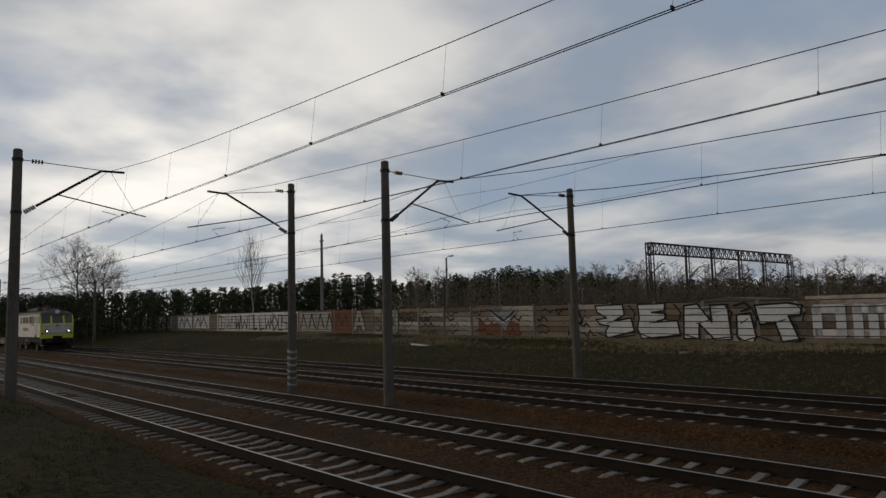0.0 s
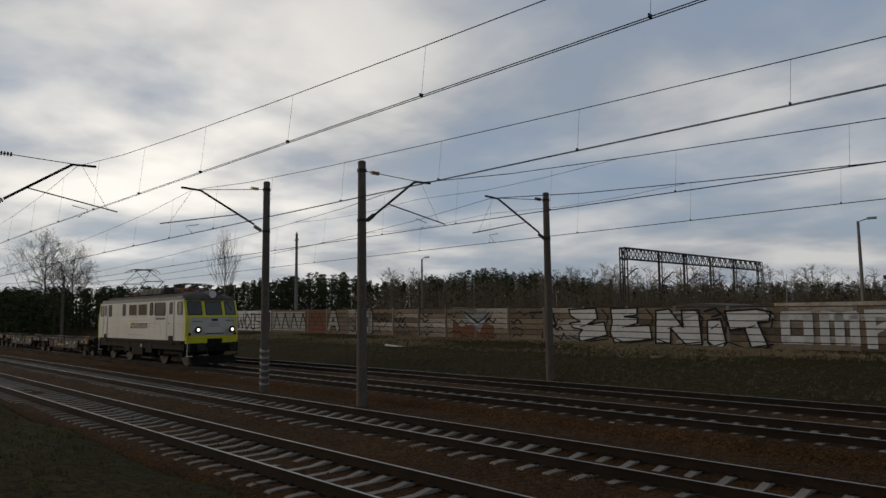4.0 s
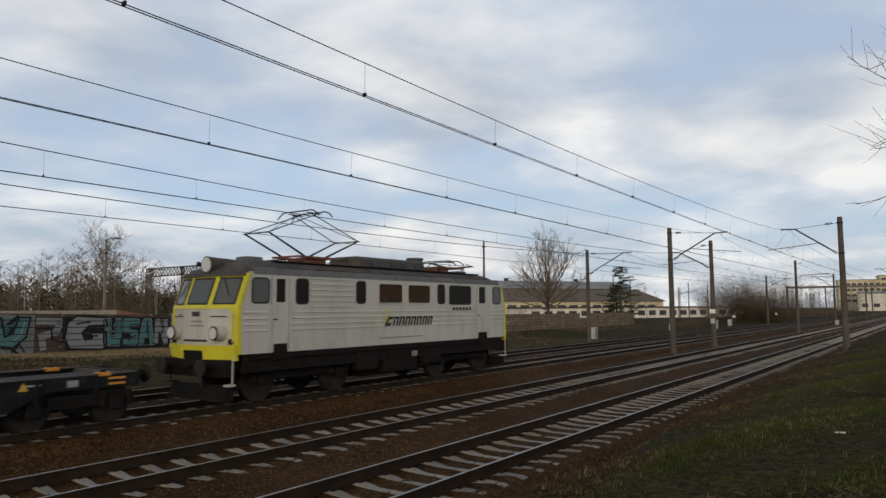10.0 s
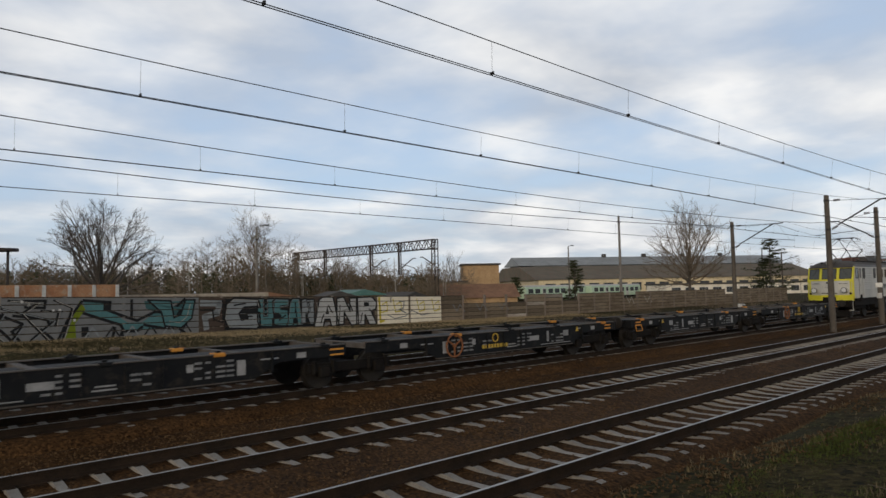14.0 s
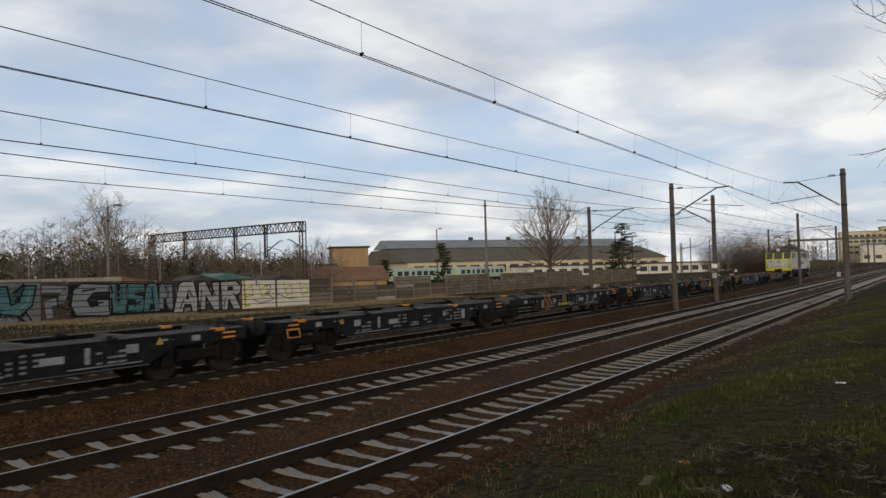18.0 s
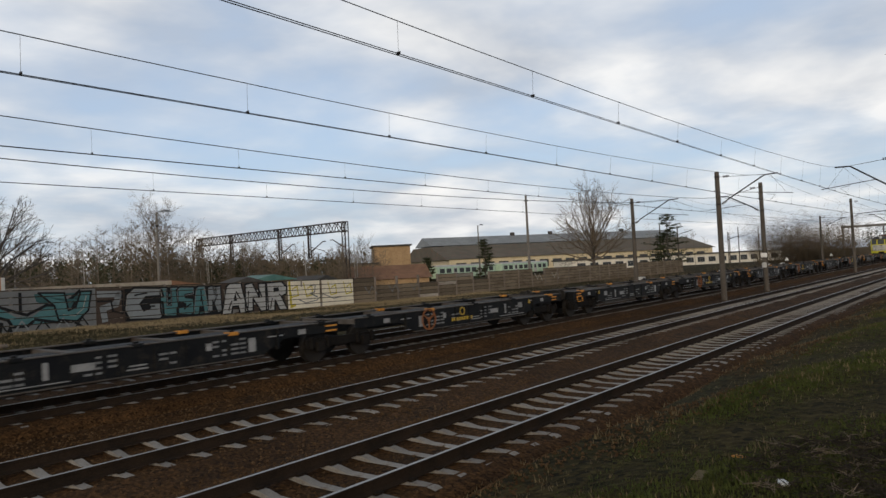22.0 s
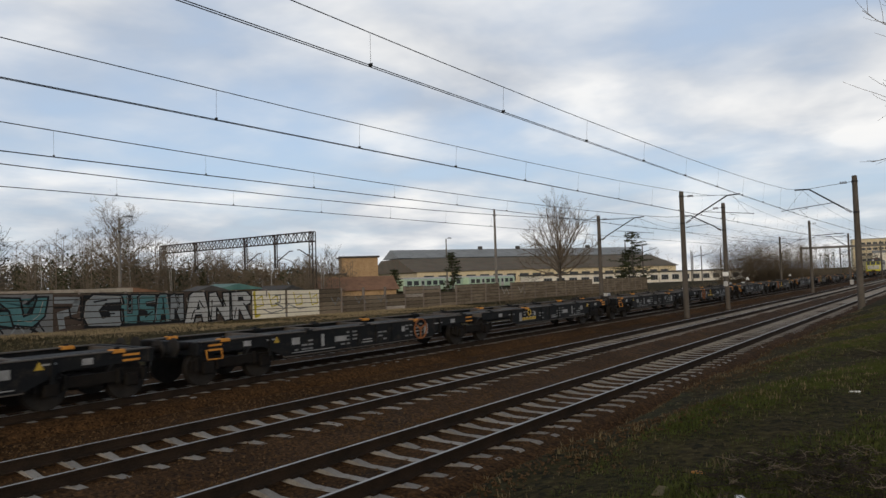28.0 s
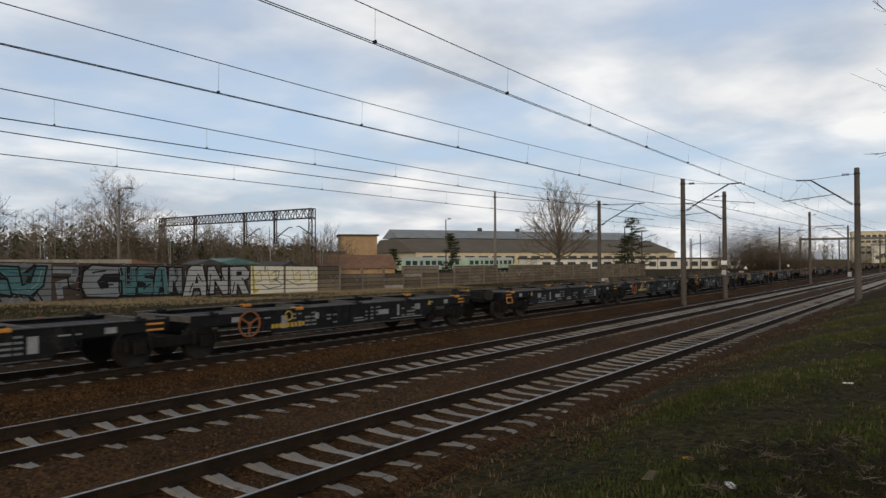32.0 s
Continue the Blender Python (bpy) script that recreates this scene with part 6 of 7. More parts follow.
def make_post(x, y, top, tall_cap=True):
    ob = thing("feeder_pole", "tall thin grey concrete pole behind the fence", "pole", "thin poles behind the fence", pose(x, y, 0))
    part("shaft", Geo().tube([(0, 0, ground_z(x, y) - 0.3), (0, 0, top)], 0.20, 10, 0.12), M_POLE2, ob, smooth=True)
    part("cross_bar", Geo().box(-0.35, 0.35, -0.05, 0.05, top - 0.7, top - 0.6), M_STEEL, ob)
    part("insulator", Geo().tube([(0, 0, top), (0, 0, top + 0.18)], 0.05, 6), M_INSUL, ob)


for x, y, top in ((-0.8, 41.0, 11.55), (-61.7, 37.6, 11.1), (72.9, 46.0, 10.9)):
    make_post(x, y, top)

# a lattice tower with a platform
tower = thing("lattice_tower", "dark lattice tower with a round platform among the trees", "tower")
g = Geo()
lattice_post(g, 13.2, 75.0, 0, 8.6, 0.9)
part("frame", g, M_LATTICE, tower)
part("platform", Geo().disc((14.6, 75.0, 7.1), (0, 0, 1), 1.3, 0.25, 16).box(13.2, 14.6, 74.8, 75.2, 6.9, 7.05), M_LATTICE, tower)
part("column", Geo().tube([(15.0, 75.0, 0), (15.0, 75.0, 7.0)], 0.12, 8), M_LATTICE, tower)

# the open shed with an orange digger and its lattice boom
M_BRICK = surf("dull_ochre_brick", (0.32, 0.212, 0.112), (0.40, 0.27, 0.150), 0.9, 0, 1.0, 16, 0.2, 0.2, dirt=(0.17, 0.11, 0.07))
M_FELT = surf("dark_roofing_felt", (0.045, 0.043, 0.042), (0.07, 0.066, 0.062), 0.9, 0, 1.0, 15, 0.25, 0.2)
M_BROWNROOF = surf("rusty_brown_roof", (0.175, 0.090, 0.050), (0.225, 0.120, 0.068), 0.85, 0, 0.6, 15, 0.2, 0.2, dirt=(0.09, 0.05, 0.035))
M_GREYROOF = surf("grey_sheet_roof", (0.20, 0.215, 0.225), (0.26, 0.275, 0.28), 0.6, 0, 0.3, 8, 0.12, 0.1, dirt=(0.15, 0.155, 0.15))
M_DARKROOF = surf("dark_olive_roof", (0.098, 0.083, 0.060), (0.130, 0.110, 0.080), 0.85, 0, 0.3, 8, 0.18, 0.1, dirt=(0.16, 0.09, 0.06))
M_CREAM = surf("cream_render", (0.54, 0.455, 0.30), (0.63, 0.54, 0.36), 0.85, 0, 0.6, 10, 0.1, 0.1, dirt=(0.42, 0.33, 0.2))
M_PLASTER = surf("white_plaster", (0.66, 0.62, 0.53), (0.76, 0.72, 0.63), 0.85, 0, 0.5, 10, 0.1, 0.1, dirt=(0.55, 0.48, 0.38))
M_TEALROOF = surf("teal_tarpaulin", (0.06, 0.15, 0.13), (0.09, 0.20, 0.17), 0.6, 0, 1.0, 12, 0.15, 0.1)
M_PANE = glassy("far_window_pane", (0.05, 0.055, 0.06), 0.15)

shed = thing("open_shed", "low brick shed with a flat dark roof and an open front", "shed")
part("back_wall", Geo().box(-14.9, -9.4, 63.6, 63.9, 0, 4.9), M_BRICK, shed)
for x in (-14.9, -9.7):
    part("side_wall", Geo().box(x, x + 0.3, 60.0, 63.6, 0, 4.9), M_BRICK, shed)
part("front_pier", Geo().box(-14.6, -13.4, 60.0, 60.3, 0, 4.9), M_BRICK, shed)
part("roof", Geo().cbox(-15.2, -9.1, 59.6, 64.2, 4.9, 5.2, 0.04), M_FELT, shed)
part("chimney", Geo().cbox(-14.4, -13.9, 61.5, 62.0, 5.2, 5.9, 0.03), M_FELT, shed)
digger = thing("rail_crane", "orange rail crane with a short lattice boom", "crane")
part("cab", Geo().cbox(-12.8, -10.9, 58.2, 59.4, 2.6, 4.0, 0.08), M_RUST, digger)
part("undercarriage", Geo().cbox(-13.0, -10.4, 58.1, 59.5, 0.2, 2.6, 0.08), M_LATTICE, digger)
g = Geo()
for dx in (-0.55, 0.55):
    g.beam((-11.0 + dx, 58.0, 2.8), (-11.2 + dx * 0.7, 58.0, 6.6), 0.12)
for k in range(7):
    z = 3.0 + k * 0.55
    g.beam((-11.6, 58.0, z), (-10.5, 58.0, z + 0.5), 0.08).beam((-11.7, 58.0, z), (-10.5, 58.0, z), 0.08)
g.beam((-12.2, 58.0, 6.5), (-10.2, 58.0, 6.5), 0.2).beam((-12.0, 58.0, 5.9), (-10.3, 58.0, 5.9), 0.16)
part("boom", g, M_LATTICE, digger)


def make_hut(x, y, w, d, eave, rise, roof, wall):
    ob = thing("garden_hut", "small garden hut with a low pitched roof behind the fence", "hut", "garden huts behind the fence", pose(x, y, 0, 0, 0, random.Random(int(x * 7)).uniform(-15, 15)))
    foot = ground_z(x, y) - 0.1
    part("wall", Geo().box(-w / 2, w / 2, -d / 2, d / 2, foot, eave), wall, ob)
    part("roof", Geo().prism([(-w / 2 - 0.25, eave), (w / 2 + 0.25, eave), (w / 2 + 0.2, eave + 0.1), (0, eave + rise), (-w / 2 - 0.2, eave + 0.1)], -d / 2 - 0.25, d / 2 + 0.25, "y"), roof, ob)
    part("door", Geo().box(-0.4, 0.4, -d / 2 - 0.03, -d / 2 - 0.004, foot, min(foot + 1.9, eave - 0.1)), M_BROWNROOF, ob)


for k, (x, y, w, rise, r) in enumerate(((18, 54, 4.5, 0.5, M_BROWNROOF), (24, 56, 4, 0.8, M_BROWNROOF), (29, 53, 4.5, 0.7, M_BROWNROOF), (33, 58, 5, 0.5, M_BROWNROOF), (37, 54, 3.5, 0.9, M_FELT), (41.5, 57, 5, 0.8, M_TEALROOF), (47, 56, 4, 0.9, M_FELT),
                                   (50, 60, 4.5, 0.5, M_FELT), (-22, 46, 5, 0.4, M_FELT), (-30, 44, 4, 0.6, M_FELT), (-37, 45, 6, 0.4, M_FELT), (-46, 46, 5, 0.5, M_GREYROOF), (1, 56, 5, 0.4, M_FELT), (22, 62, 6, 0.6, M_BROWNROOF))):
    make_hut(x, y, w, 3.2, 1.75 + 0.2 * (k % 3) + (0.75 if x < -20 else 0), rise * 0.75, r, M_BRICK)


def house(name, label, corner, turn, wide, deep, high, wall, roof=None, rise=0.0, windows=(), over=0.4):
    """A building with its front wall along local x from the corner, deep towards local +y. windows: x, z, width, height."""
    ob = thing(name, label, "building", at=pose(*corner, 0, 0, 0, turn))
    part("wall", Geo().box(0, wide, 0, deep, -1.0, high), wall, ob)
    if rise:
        part("roof", Geo().prism([(-over, high - 0.1), (deep + over, high - 0.1), (deep / 2, high + rise)], -over, wide + over), roof, ob)
    else:
        part("roof", Geo().cbox(-over, wide + over, -over, deep + over, high, high + 0.35, 0.05), roof, ob)
    for x, z, w, h in windows:
        win = part("window", Geo().box(x, x + w, -0.06, -0.01, z, z + h), M_PALE, ob)
        n = max(2, round(w / 0.8))
        for k in range(n):
            part("pane", Geo().box(x + 0.06 + k * (w - 0.06) / n, x + (k + 1) * (w - 0.06) / n, -0.09, -0.065, z + 0.08, z + h - 0.08), M_PANE, win)
    return ob


# the long hall
hall = thing("workshop_hall", "long workshop hall, light grey clerestory over a dark roof", "hall", at=pose(152.5, 122.5, 0, 0, 0, -30.6))
part("wall", Geo().box(0, 92, 0, 40, -0.8, 4.7), M_CREAM, hall, "sunlit cream wall")
part("lower_roof", Geo().prism([(-0.6, 4.7), (14, 8.9), (30, 8.9), (41, 4.7)], -1, 93), M_DARKROOF, hall, "dark olive pitched lower roof")
part("clerestory_wall", Geo().box(4, 90, 15, 29, 8.9, 9.2), M_GREYROOF, hall)
part("upper_roof", Geo().prism([(14.2, 9.2), (29.8, 9.2), (22, 12.0)], -0.5, 91), M_GREYROOF, hall, "light grey upper roof")
for k in range(20):
    part("window", Geo().box(2 + k * 4.4, 5 + k * 4.4, -0.08, -0.01, 1.4, 3.6), M_PANE, hall)
for k in range(4):
    part("roof_vent", Geo().cbox(30 + k * 14, 31.2 + k * 14, 21.4, 22.6, 11.7, 12.9, 0.08), M_FELT, hall)
house("brick_block", "plain ochre brick block beside the workshop hall", (104.0, 104.0), -42, 7.8, 8, 7.6, M_BRICK, M_FELT, windows=((1, 1.5, 1.4, 1.6), (4, 1.5, 1.4, 1.6)))
house("brick_annex", "low ochre brick annex with a flat roof", (96.0, 109.0), -42, 10, 6, 4.0, M_BRICK, M_FELT, windows=((2, 1.6, 1.4, 1.2), (6, 1.6, 1.4, 1.2)))
house("brown_store", "long low store under a rusty brown roof", (63.0, 66.5), -38, 9.8, 8, 1.5, M_BRICK, M_BROWNROOF, 1.75)
house("white_office", "long low white plastered office building with many windows", (160.0, 88.0), -28, 80, 9, 2.6, M_PLASTER, M_FELT, windows=[(1.5 + 4.0 * k, 0.4, 2.6, 1.5) for k in range(19)])
house("yellow_works", "tall pale yellow factory block beyond the far tracks", (530.0, 56.0), -80, 24, 18, 20.0, M_CREAM, M_GREYROOF, windows=[(1.2 + 3.4 * k, 5.5 + 3.6 * r, 2.6, 1.7) for k in range(7) for r in range(4)])
house("cream_works", "cream factory block with a dark roof beyond the far tracks", (548.0, 33.5), -82, 22, 22, 23.0, M_CREAM, M_FELT, windows=[(1.2 + 3.4 * k, 5.5 + 3.6 * r, 2.6, 1.7) for k in range(6) for r in range(5)])
house("white_hall", "broad white hall with a low grey roof", (508.0, 43.0), -85, 27, 20, 10.5, M_PLASTER, M_GREYROOF, 1.6, windows=[(2.0 + 6.2 * k, 2.0, 3.4, 2.4) for k in range(4)])

# the pale green train in the yard
M_MINT = surf("pale_green_coach_paint", (0.40, 0.54, 0.40), (0.46, 0.60, 0.46), 0.5, 0, 1, 15, 0.08, 0.05, dirt=(0.24, 0.33, 0.24))


def make_coach(x):
    ob = thing("electric_coach", "pale green electric multiple unit coach stabled in the yard", "coach", "coaches in the yard", pose(x, 100.0, -0.75, 0, 0, 3))
    part("body", Geo().cbox(0, 24.6, -1.4, 1.4, 0.9, 3.55, 0.15), M_MINT, ob)
    part("roof", Geo().prism([(-1.35, 3.5), (1.35, 3.5), (0.9, 3.85), (-0.9, 3.85)], 0.1, 24.5), M_PALE, ob)
    part("underframe", Geo().box(0.5, 24.1, -1.2, 1.2, 0.3, 0.9), M_UNDER, ob)
    for k in range(9):
        if k in (2, 6):
            d = part("door", Geo().box(1.3 + 2.55 * k, 2.7 + 2.55 * k, -1.45, -1.405, 1.0, 3.2), M_PALE, ob)
            part("door_window", Geo().box(1.5 + 2.55 * k, 2.5 + 2.55 * k, -1.47, -1.452, 2.1, 3.0), M_PANE, d)
        else:
            part("window", Geo().box(1.1 + 2.55 * k, 2.9 + 2.55 * k, -1.44, -1.405, 2.05, 3.05), M_PANE, ob)
    for x2 in (3.2, 21.4):
        bogie(ob, x2, 2.5, 0.45)


for k in range(2):
    make_coach(118.0 + 25.2 * k)

# far down the line: a rigid portal, signals, cabinets and more masts
portal = thing("track_portal", "rigid steel portal over all the tracks far down the line", "portal")
for y in (1.5, 27.5):
    part("leg", Geo().beam((168, y, -0.5), (168, y, 6.9), 0.4), M_POLE2, portal)
part("beam", Geo().box(167.8, 168.2, 1.2, 27.8, 6.5, 7.0), M_POLE2, portal)
for k in range(10):
    rng_ = random.Random(k)
    x, y = 118 + 11 * k + rng_.uniform(-3, 3), 44 + 5.5 * (k % 4) + rng_.uniform(-2, 2)
    ob = thing("yard_mast", "slim yard mast with a cross arm", "mast", "slim masts in the yard", pose(x, y, 0))
    part("shaft", Geo().tube([(0, 0, -0.6), (0, 0, 7.6 + rng_.uniform(-1, 1.6))], 0.14, 8, 0.10), M_POLE, ob)
    part("arm", Geo().tube([(0, 0, 6.2), (0.2, -2.6, 6.9)], 0.05, 5), M_STEEL, ob)
for x, y, h in ((96, 24.5, 1.2), (110, 26.0, 1.0), (128, 13.9, 0.8), (58, 25.2, 1.1), (84, 26.5, 0.9)):
    ob = thing("track_cabinet", "small pale grey track cabinet beside the line", "cabinet", "cabinets along the line", pose(x, y, ground_z(x, y)))
    part("case", Geo().cbox(-0.35, 0.35, -0.25, 0.25, 0.1, h, 0.03), M_PALE, ob)
    part("plinth", Geo().box(-0.3, 0.3, -0.2, 0.2, -0.3, 0.1), M_POLE, ob)
    part("door", Geo().box(-0.30, 0.30, -0.265, -0.252, 0.2, h - 0.08), M_GALV, ob)
for x, y in ((104, 24.0), (138, 24.6)):
    ob = thing("track_sign", "small white triangular track sign on a post", "sign", "signs along the line", pose(x, y, ground_z(x, y)))
    part("post", Geo().tube([(0, 0, -0.3), (0, 0, 1.5)], 0.04, 6), M_STEEL, ob)
    part("plate", Geo().prism([(-0.26, 1.35), (0.26, 1.35), (0, 1.8)], -0.03, -0.01, "x"), M_WHITE, ob)
sign = thing("mast_sign", "white number plate and box on a mast", "sign", at=pose(54.5, 14.05, 0))
part("plate", Geo().box(-0.22, -0.20, -0.21, 0.21, 2.1, 2.42), M_WHITE, sign)
part("box", Geo().cbox(-0.36, -0.20, -0.15, 0.15, 1.35, 1.72, 0.03), M_PALE, sign)

# ---- trees, grass and litter ----
M_BARK = surf("grey_brown_bark", (0.050, 0.042, 0.036), (0.080, 0.068, 0.058), 0.95, 0, 2, 25, 0.3, 0.4)
M_TWIG = surf("bare_twigs", (0.125, 0.100, 0.074), (0.185, 0.150, 0.114), 0.95, 0, 0.05, 20, 0.25, 0, spec=0.1)
M_BIRCH = surf("pale_birch_bark", (0.24, 0.22, 0.20), (0.32, 0.30, 0.27), 0.9, 0, 2, 12, 0.3, 0.2, dirt=(0.05, 0.045, 0.04))
M_NEEDLE = surf("dark_pine_needles", (0.034, 0.042, 0.020), (0.058, 0.064, 0.031), 0.9, 0, 0.08, 8, 0.35, 0, spec=0.1)
M_SCRUB = surf("brown_scrub", (0.105, 0.080, 0.053), (0.155, 0.120, 0.080), 0.95, 0, 0.08, 10, 0.3, 0, spec=0.1)


def grow(g, rng, p, d, length, r, depth, up=0.15, spread=0.75, first=0.3, thin=0.004):
    """A limb and its smaller limbs."""
    pts, q, way, r = [p], p, d, max(r, thin)
    for k in range(3):
        way = (way + Vector((rng.uniform(-1, 1), rng.uniform(-1, 1), rng.uniform(-0.6, 0.8))) * 0.16 + Vector((0, 0, up * 0.25))).normalized()
        q = q + way * length / 3
        pts.append(q)
    g.tube(pts, r, 5 if depth > 3 else 3, r * 0.55, cap=False)
    if depth == 0:
        return
    n = 3 if depth > 1 else 4
    for k in range(n):
        t = first + (1 - first) * (k + rng.uniform(0.1, 0.9)) / n
        i = min(int(t * 3), 2)
        at = pts[i].lerp(pts[i + 1], t * 3 - i)
        side = way.orthogonal().normalized()
        side.rotate(Matrix.Rotation(rng.uniform(0, 6.28), 3, way))
        nd = (way * (1 - spread * 0.5) + side * spread * rng.uniform(0.6, 1.15) + Vector((0, 0, up))).normalized()
        grow(g, rng, at, nd, length * rng.uniform(0.55, 0.78), r * 0.52, depth - 1, up, spread, 0.25, thin)


def bare_tree(x, y, high, label, seed, trunk=0.25, depth=5, bark=None, up=0.2, spread=0.75, foot=None, bole=0.28, reach=0.34, n=13, thin=0.006, twig=None):
    rng = random.Random(seed)
    z0 = (ground_z(x, y) if foot is None else foot) - 0.2
    ob = thing("bare_tree", label, "tree", "bare trees", pose(x, y, z0))
    g, crown = Geo(), Geo()
    pts, q = [Vector()], Vector()
    for k in range(6):
        q = q + Vector((rng.uniform(-0.12, 0.12), rng.uniform(-0.12, 0.12), 1)) * high * 0.8 / 6
        pts.append(q)
    g.tube(pts, trunk, 8, trunk * 0.25)
    part("trunk", g, bark or M_BARK, ob, smooth=True)
    for k in range(n):
        t = bole + (1 - bole) * k / n
        i = min(int(t * 6), 5)
        at = pts[i].lerp(pts[i + 1], t * 6 - i)
        a = k * 2.4 + rng.uniform(-0.4, 0.4)
        d = Vector((math.cos(a) * spread, math.sin(a) * spread, 0.35 + up + t * 0.6)).normalized()
        grow(crown, rng, at, d, high * reach * (1.15 - 0.55 * t), trunk * 0.42 * (1.1 - 0.6 * t), depth - 2, up, spread, thin=thin)
    part("crown", crown, twig or M_TWIG, ob)
    return ob


def dome_tree(x, y, high, wide, label, seed, trunk, bole, limbs, flat, mat):
    """A spreading bare tree: limbs fan out from a short trunk and fork into ever finer twigs that fill a dome."""
    rng = random.Random(seed)
    ob = thing("bare_tree", label, "tree", "bare trees", pose(x, y, ground_z(x, y) - 0.2))
    stem = Geo().tube([(0, 0, 0), (0.05, 0, bole * 0.5), (-0.03, 0.03, bole), (0.05, 0, bole + (high - bole) * 0.45)], trunk, 9, trunk * 0.4)
    part("trunk", stem, M_BARK, ob, smooth=True)
    g = Geo()

    def limb(p, d, length, r, level):
        pts, q, way = [p], p, d
        for k in range(4):
            way = (way + Vector((rng.uniform(-1, 1), rng.uniform(-1, 1), rng.uniform(-0.7, 0.9))) * 0.27).normalized()
            q = q + way * length / 4
            pts.append(q)
        g.tube(pts, r, 5 if level > 2 else 3, max(r * 0.4, 0.006), cap=False)
        if level == 0:
            return
        for k in range((0, 4, 5, 6)[level]):
            t = 0.22 + 0.78 * (k + rng.random()) / (0, 4, 5, 6)[level]
            i = min(int(t * 4), 3)
            at, axis = pts[i].lerp(pts[i + 1], t * 4 - i), (pts[i + 1] - pts[i]).normalized()
            side = axis.orthogonal().normalized()
            side.rotate(Matrix.Rotation(rng.uniform(0, 6.28), 3, axis))
            way2 = (axis + side * rng.uniform(0.45, 0.95) + Vector((0, 0, 0.12))).normalized()
            limb(at, way2, length * (1.05 - 0.6 * t) * rng.uniform(0.5, 0.75), max(r * 0.42, 0.006), level - 1)

    for k in range(limbs):
        t = k / (limbs - 1)
        el, az = radians(flat + (86 - flat) * t ** 0.9), k * 2.4 + rng.uniform(-0.3, 0.3)
        d = Vector((math.cos(az) * math.cos(el), math.sin(az) * math.cos(el), math.sin(el)))
        z0 = bole * (0.8 + 0.2 * rng.random()) + (high - bole) * 0.25 * t
        reach = 1 / math.sqrt((math.cos(el) / (wide / 2)) ** 2 + (math.sin(el) / (high - z0)) ** 2)
        limb(Vector((0, 0, z0)), d, reach * rng.uniform(0.82, 1.0), trunk * 0.36 * (1 - 0.4 * t), 3)
    part("crown", g, mat, ob)


dome_tree(14.2, 46.0, 8.0, 8.4, "wide bare oak with a rounded crown behind the fence", 3, 0.24, 2.3, 24, 10, M_BARK)
dome_tree(93.0, 47.5, 14.2, 13.2, "tall bare tree with an upright crown by the fence", 5, 0.34, 3.2, 30, 12, M_TWIG)
bare_tree(42.6, 79.0, 12.6, "tall birch with a loose bare crown", 7, 0.20, 6, M_BIRCH, 0.12, 0.8, reach=0.30, n=15, thin=0.010)
bare_tree(-86.6, 42.0, 12.0, "slender bare birch before the dark wood", 8, 0.14, 5, M_BIRCH, 0.35, 0.45)
bare_tree(-152.0, 36.5, 17.0, "bare tree with a bird's nest", 9, 0.30, 6, None, 0.15, 0.85, n=15, thin=0.02)
bare_tree(-158.0, 43.0, 15.0, "bare tree with a loose crown", 10, 0.28, 6, None, 0.15, 0.85, n=15, thin=0.02)
bare_tree(20.5, -1.9, 9.5, "bare tree on the near bank reaching over the slope", 12, 0.16, 5, None, 0.12, 0.95)
bare_tree(46.0, -2.0, 8.0, "dense bare tree further along the bank", 13, 0.18, 6, None, 0.2, 0.8)
bare_tree(68.0, 70.0, 7.5, "small bare tree in the yard", 14, 0.14, 5, None, 0.25, 0.7)
bare_tree(56.0, 82.0, 8.0, "small bare tree in the yard", 15, 0.14, 5, None, 0.25, 0.7)


def dead_tree():
    rng = random.Random(2)
    ob = thing("dead_tree", "dead leafless tree with a few broken limbs", "tree", at=pose(4.9, 70.0, 0.3))
    for k, (dx, h) in enumerate(((0, 12.0), (-2.2, 9.6))):
        g = Geo()
        pts = [Vector((dx + rng.uniform(-.25, .25) * j * 0.5, 0, h * j / 6 - 0.3)) for j in range(7)]
        g.tube(pts, 0.19, 7, 0.07)
        part("trunk", g, M_BARK, ob, smooth=True)
        g = Geo()
        for j in range(7):
            p = pts[2 + j % 5].lerp(pts[3 + j % 4], 0.5)
            s = 1 if j % 2 else -1
            grow(g, rng, p, Vector((s, rng.uniform(-.5, .5), 0.45)).normalized(), rng.uniform(0.8, 2.0), 0.04, 2, 0.25, 0.5)
        part("limb_spread", g, M_BARK, ob)


dead_tree()


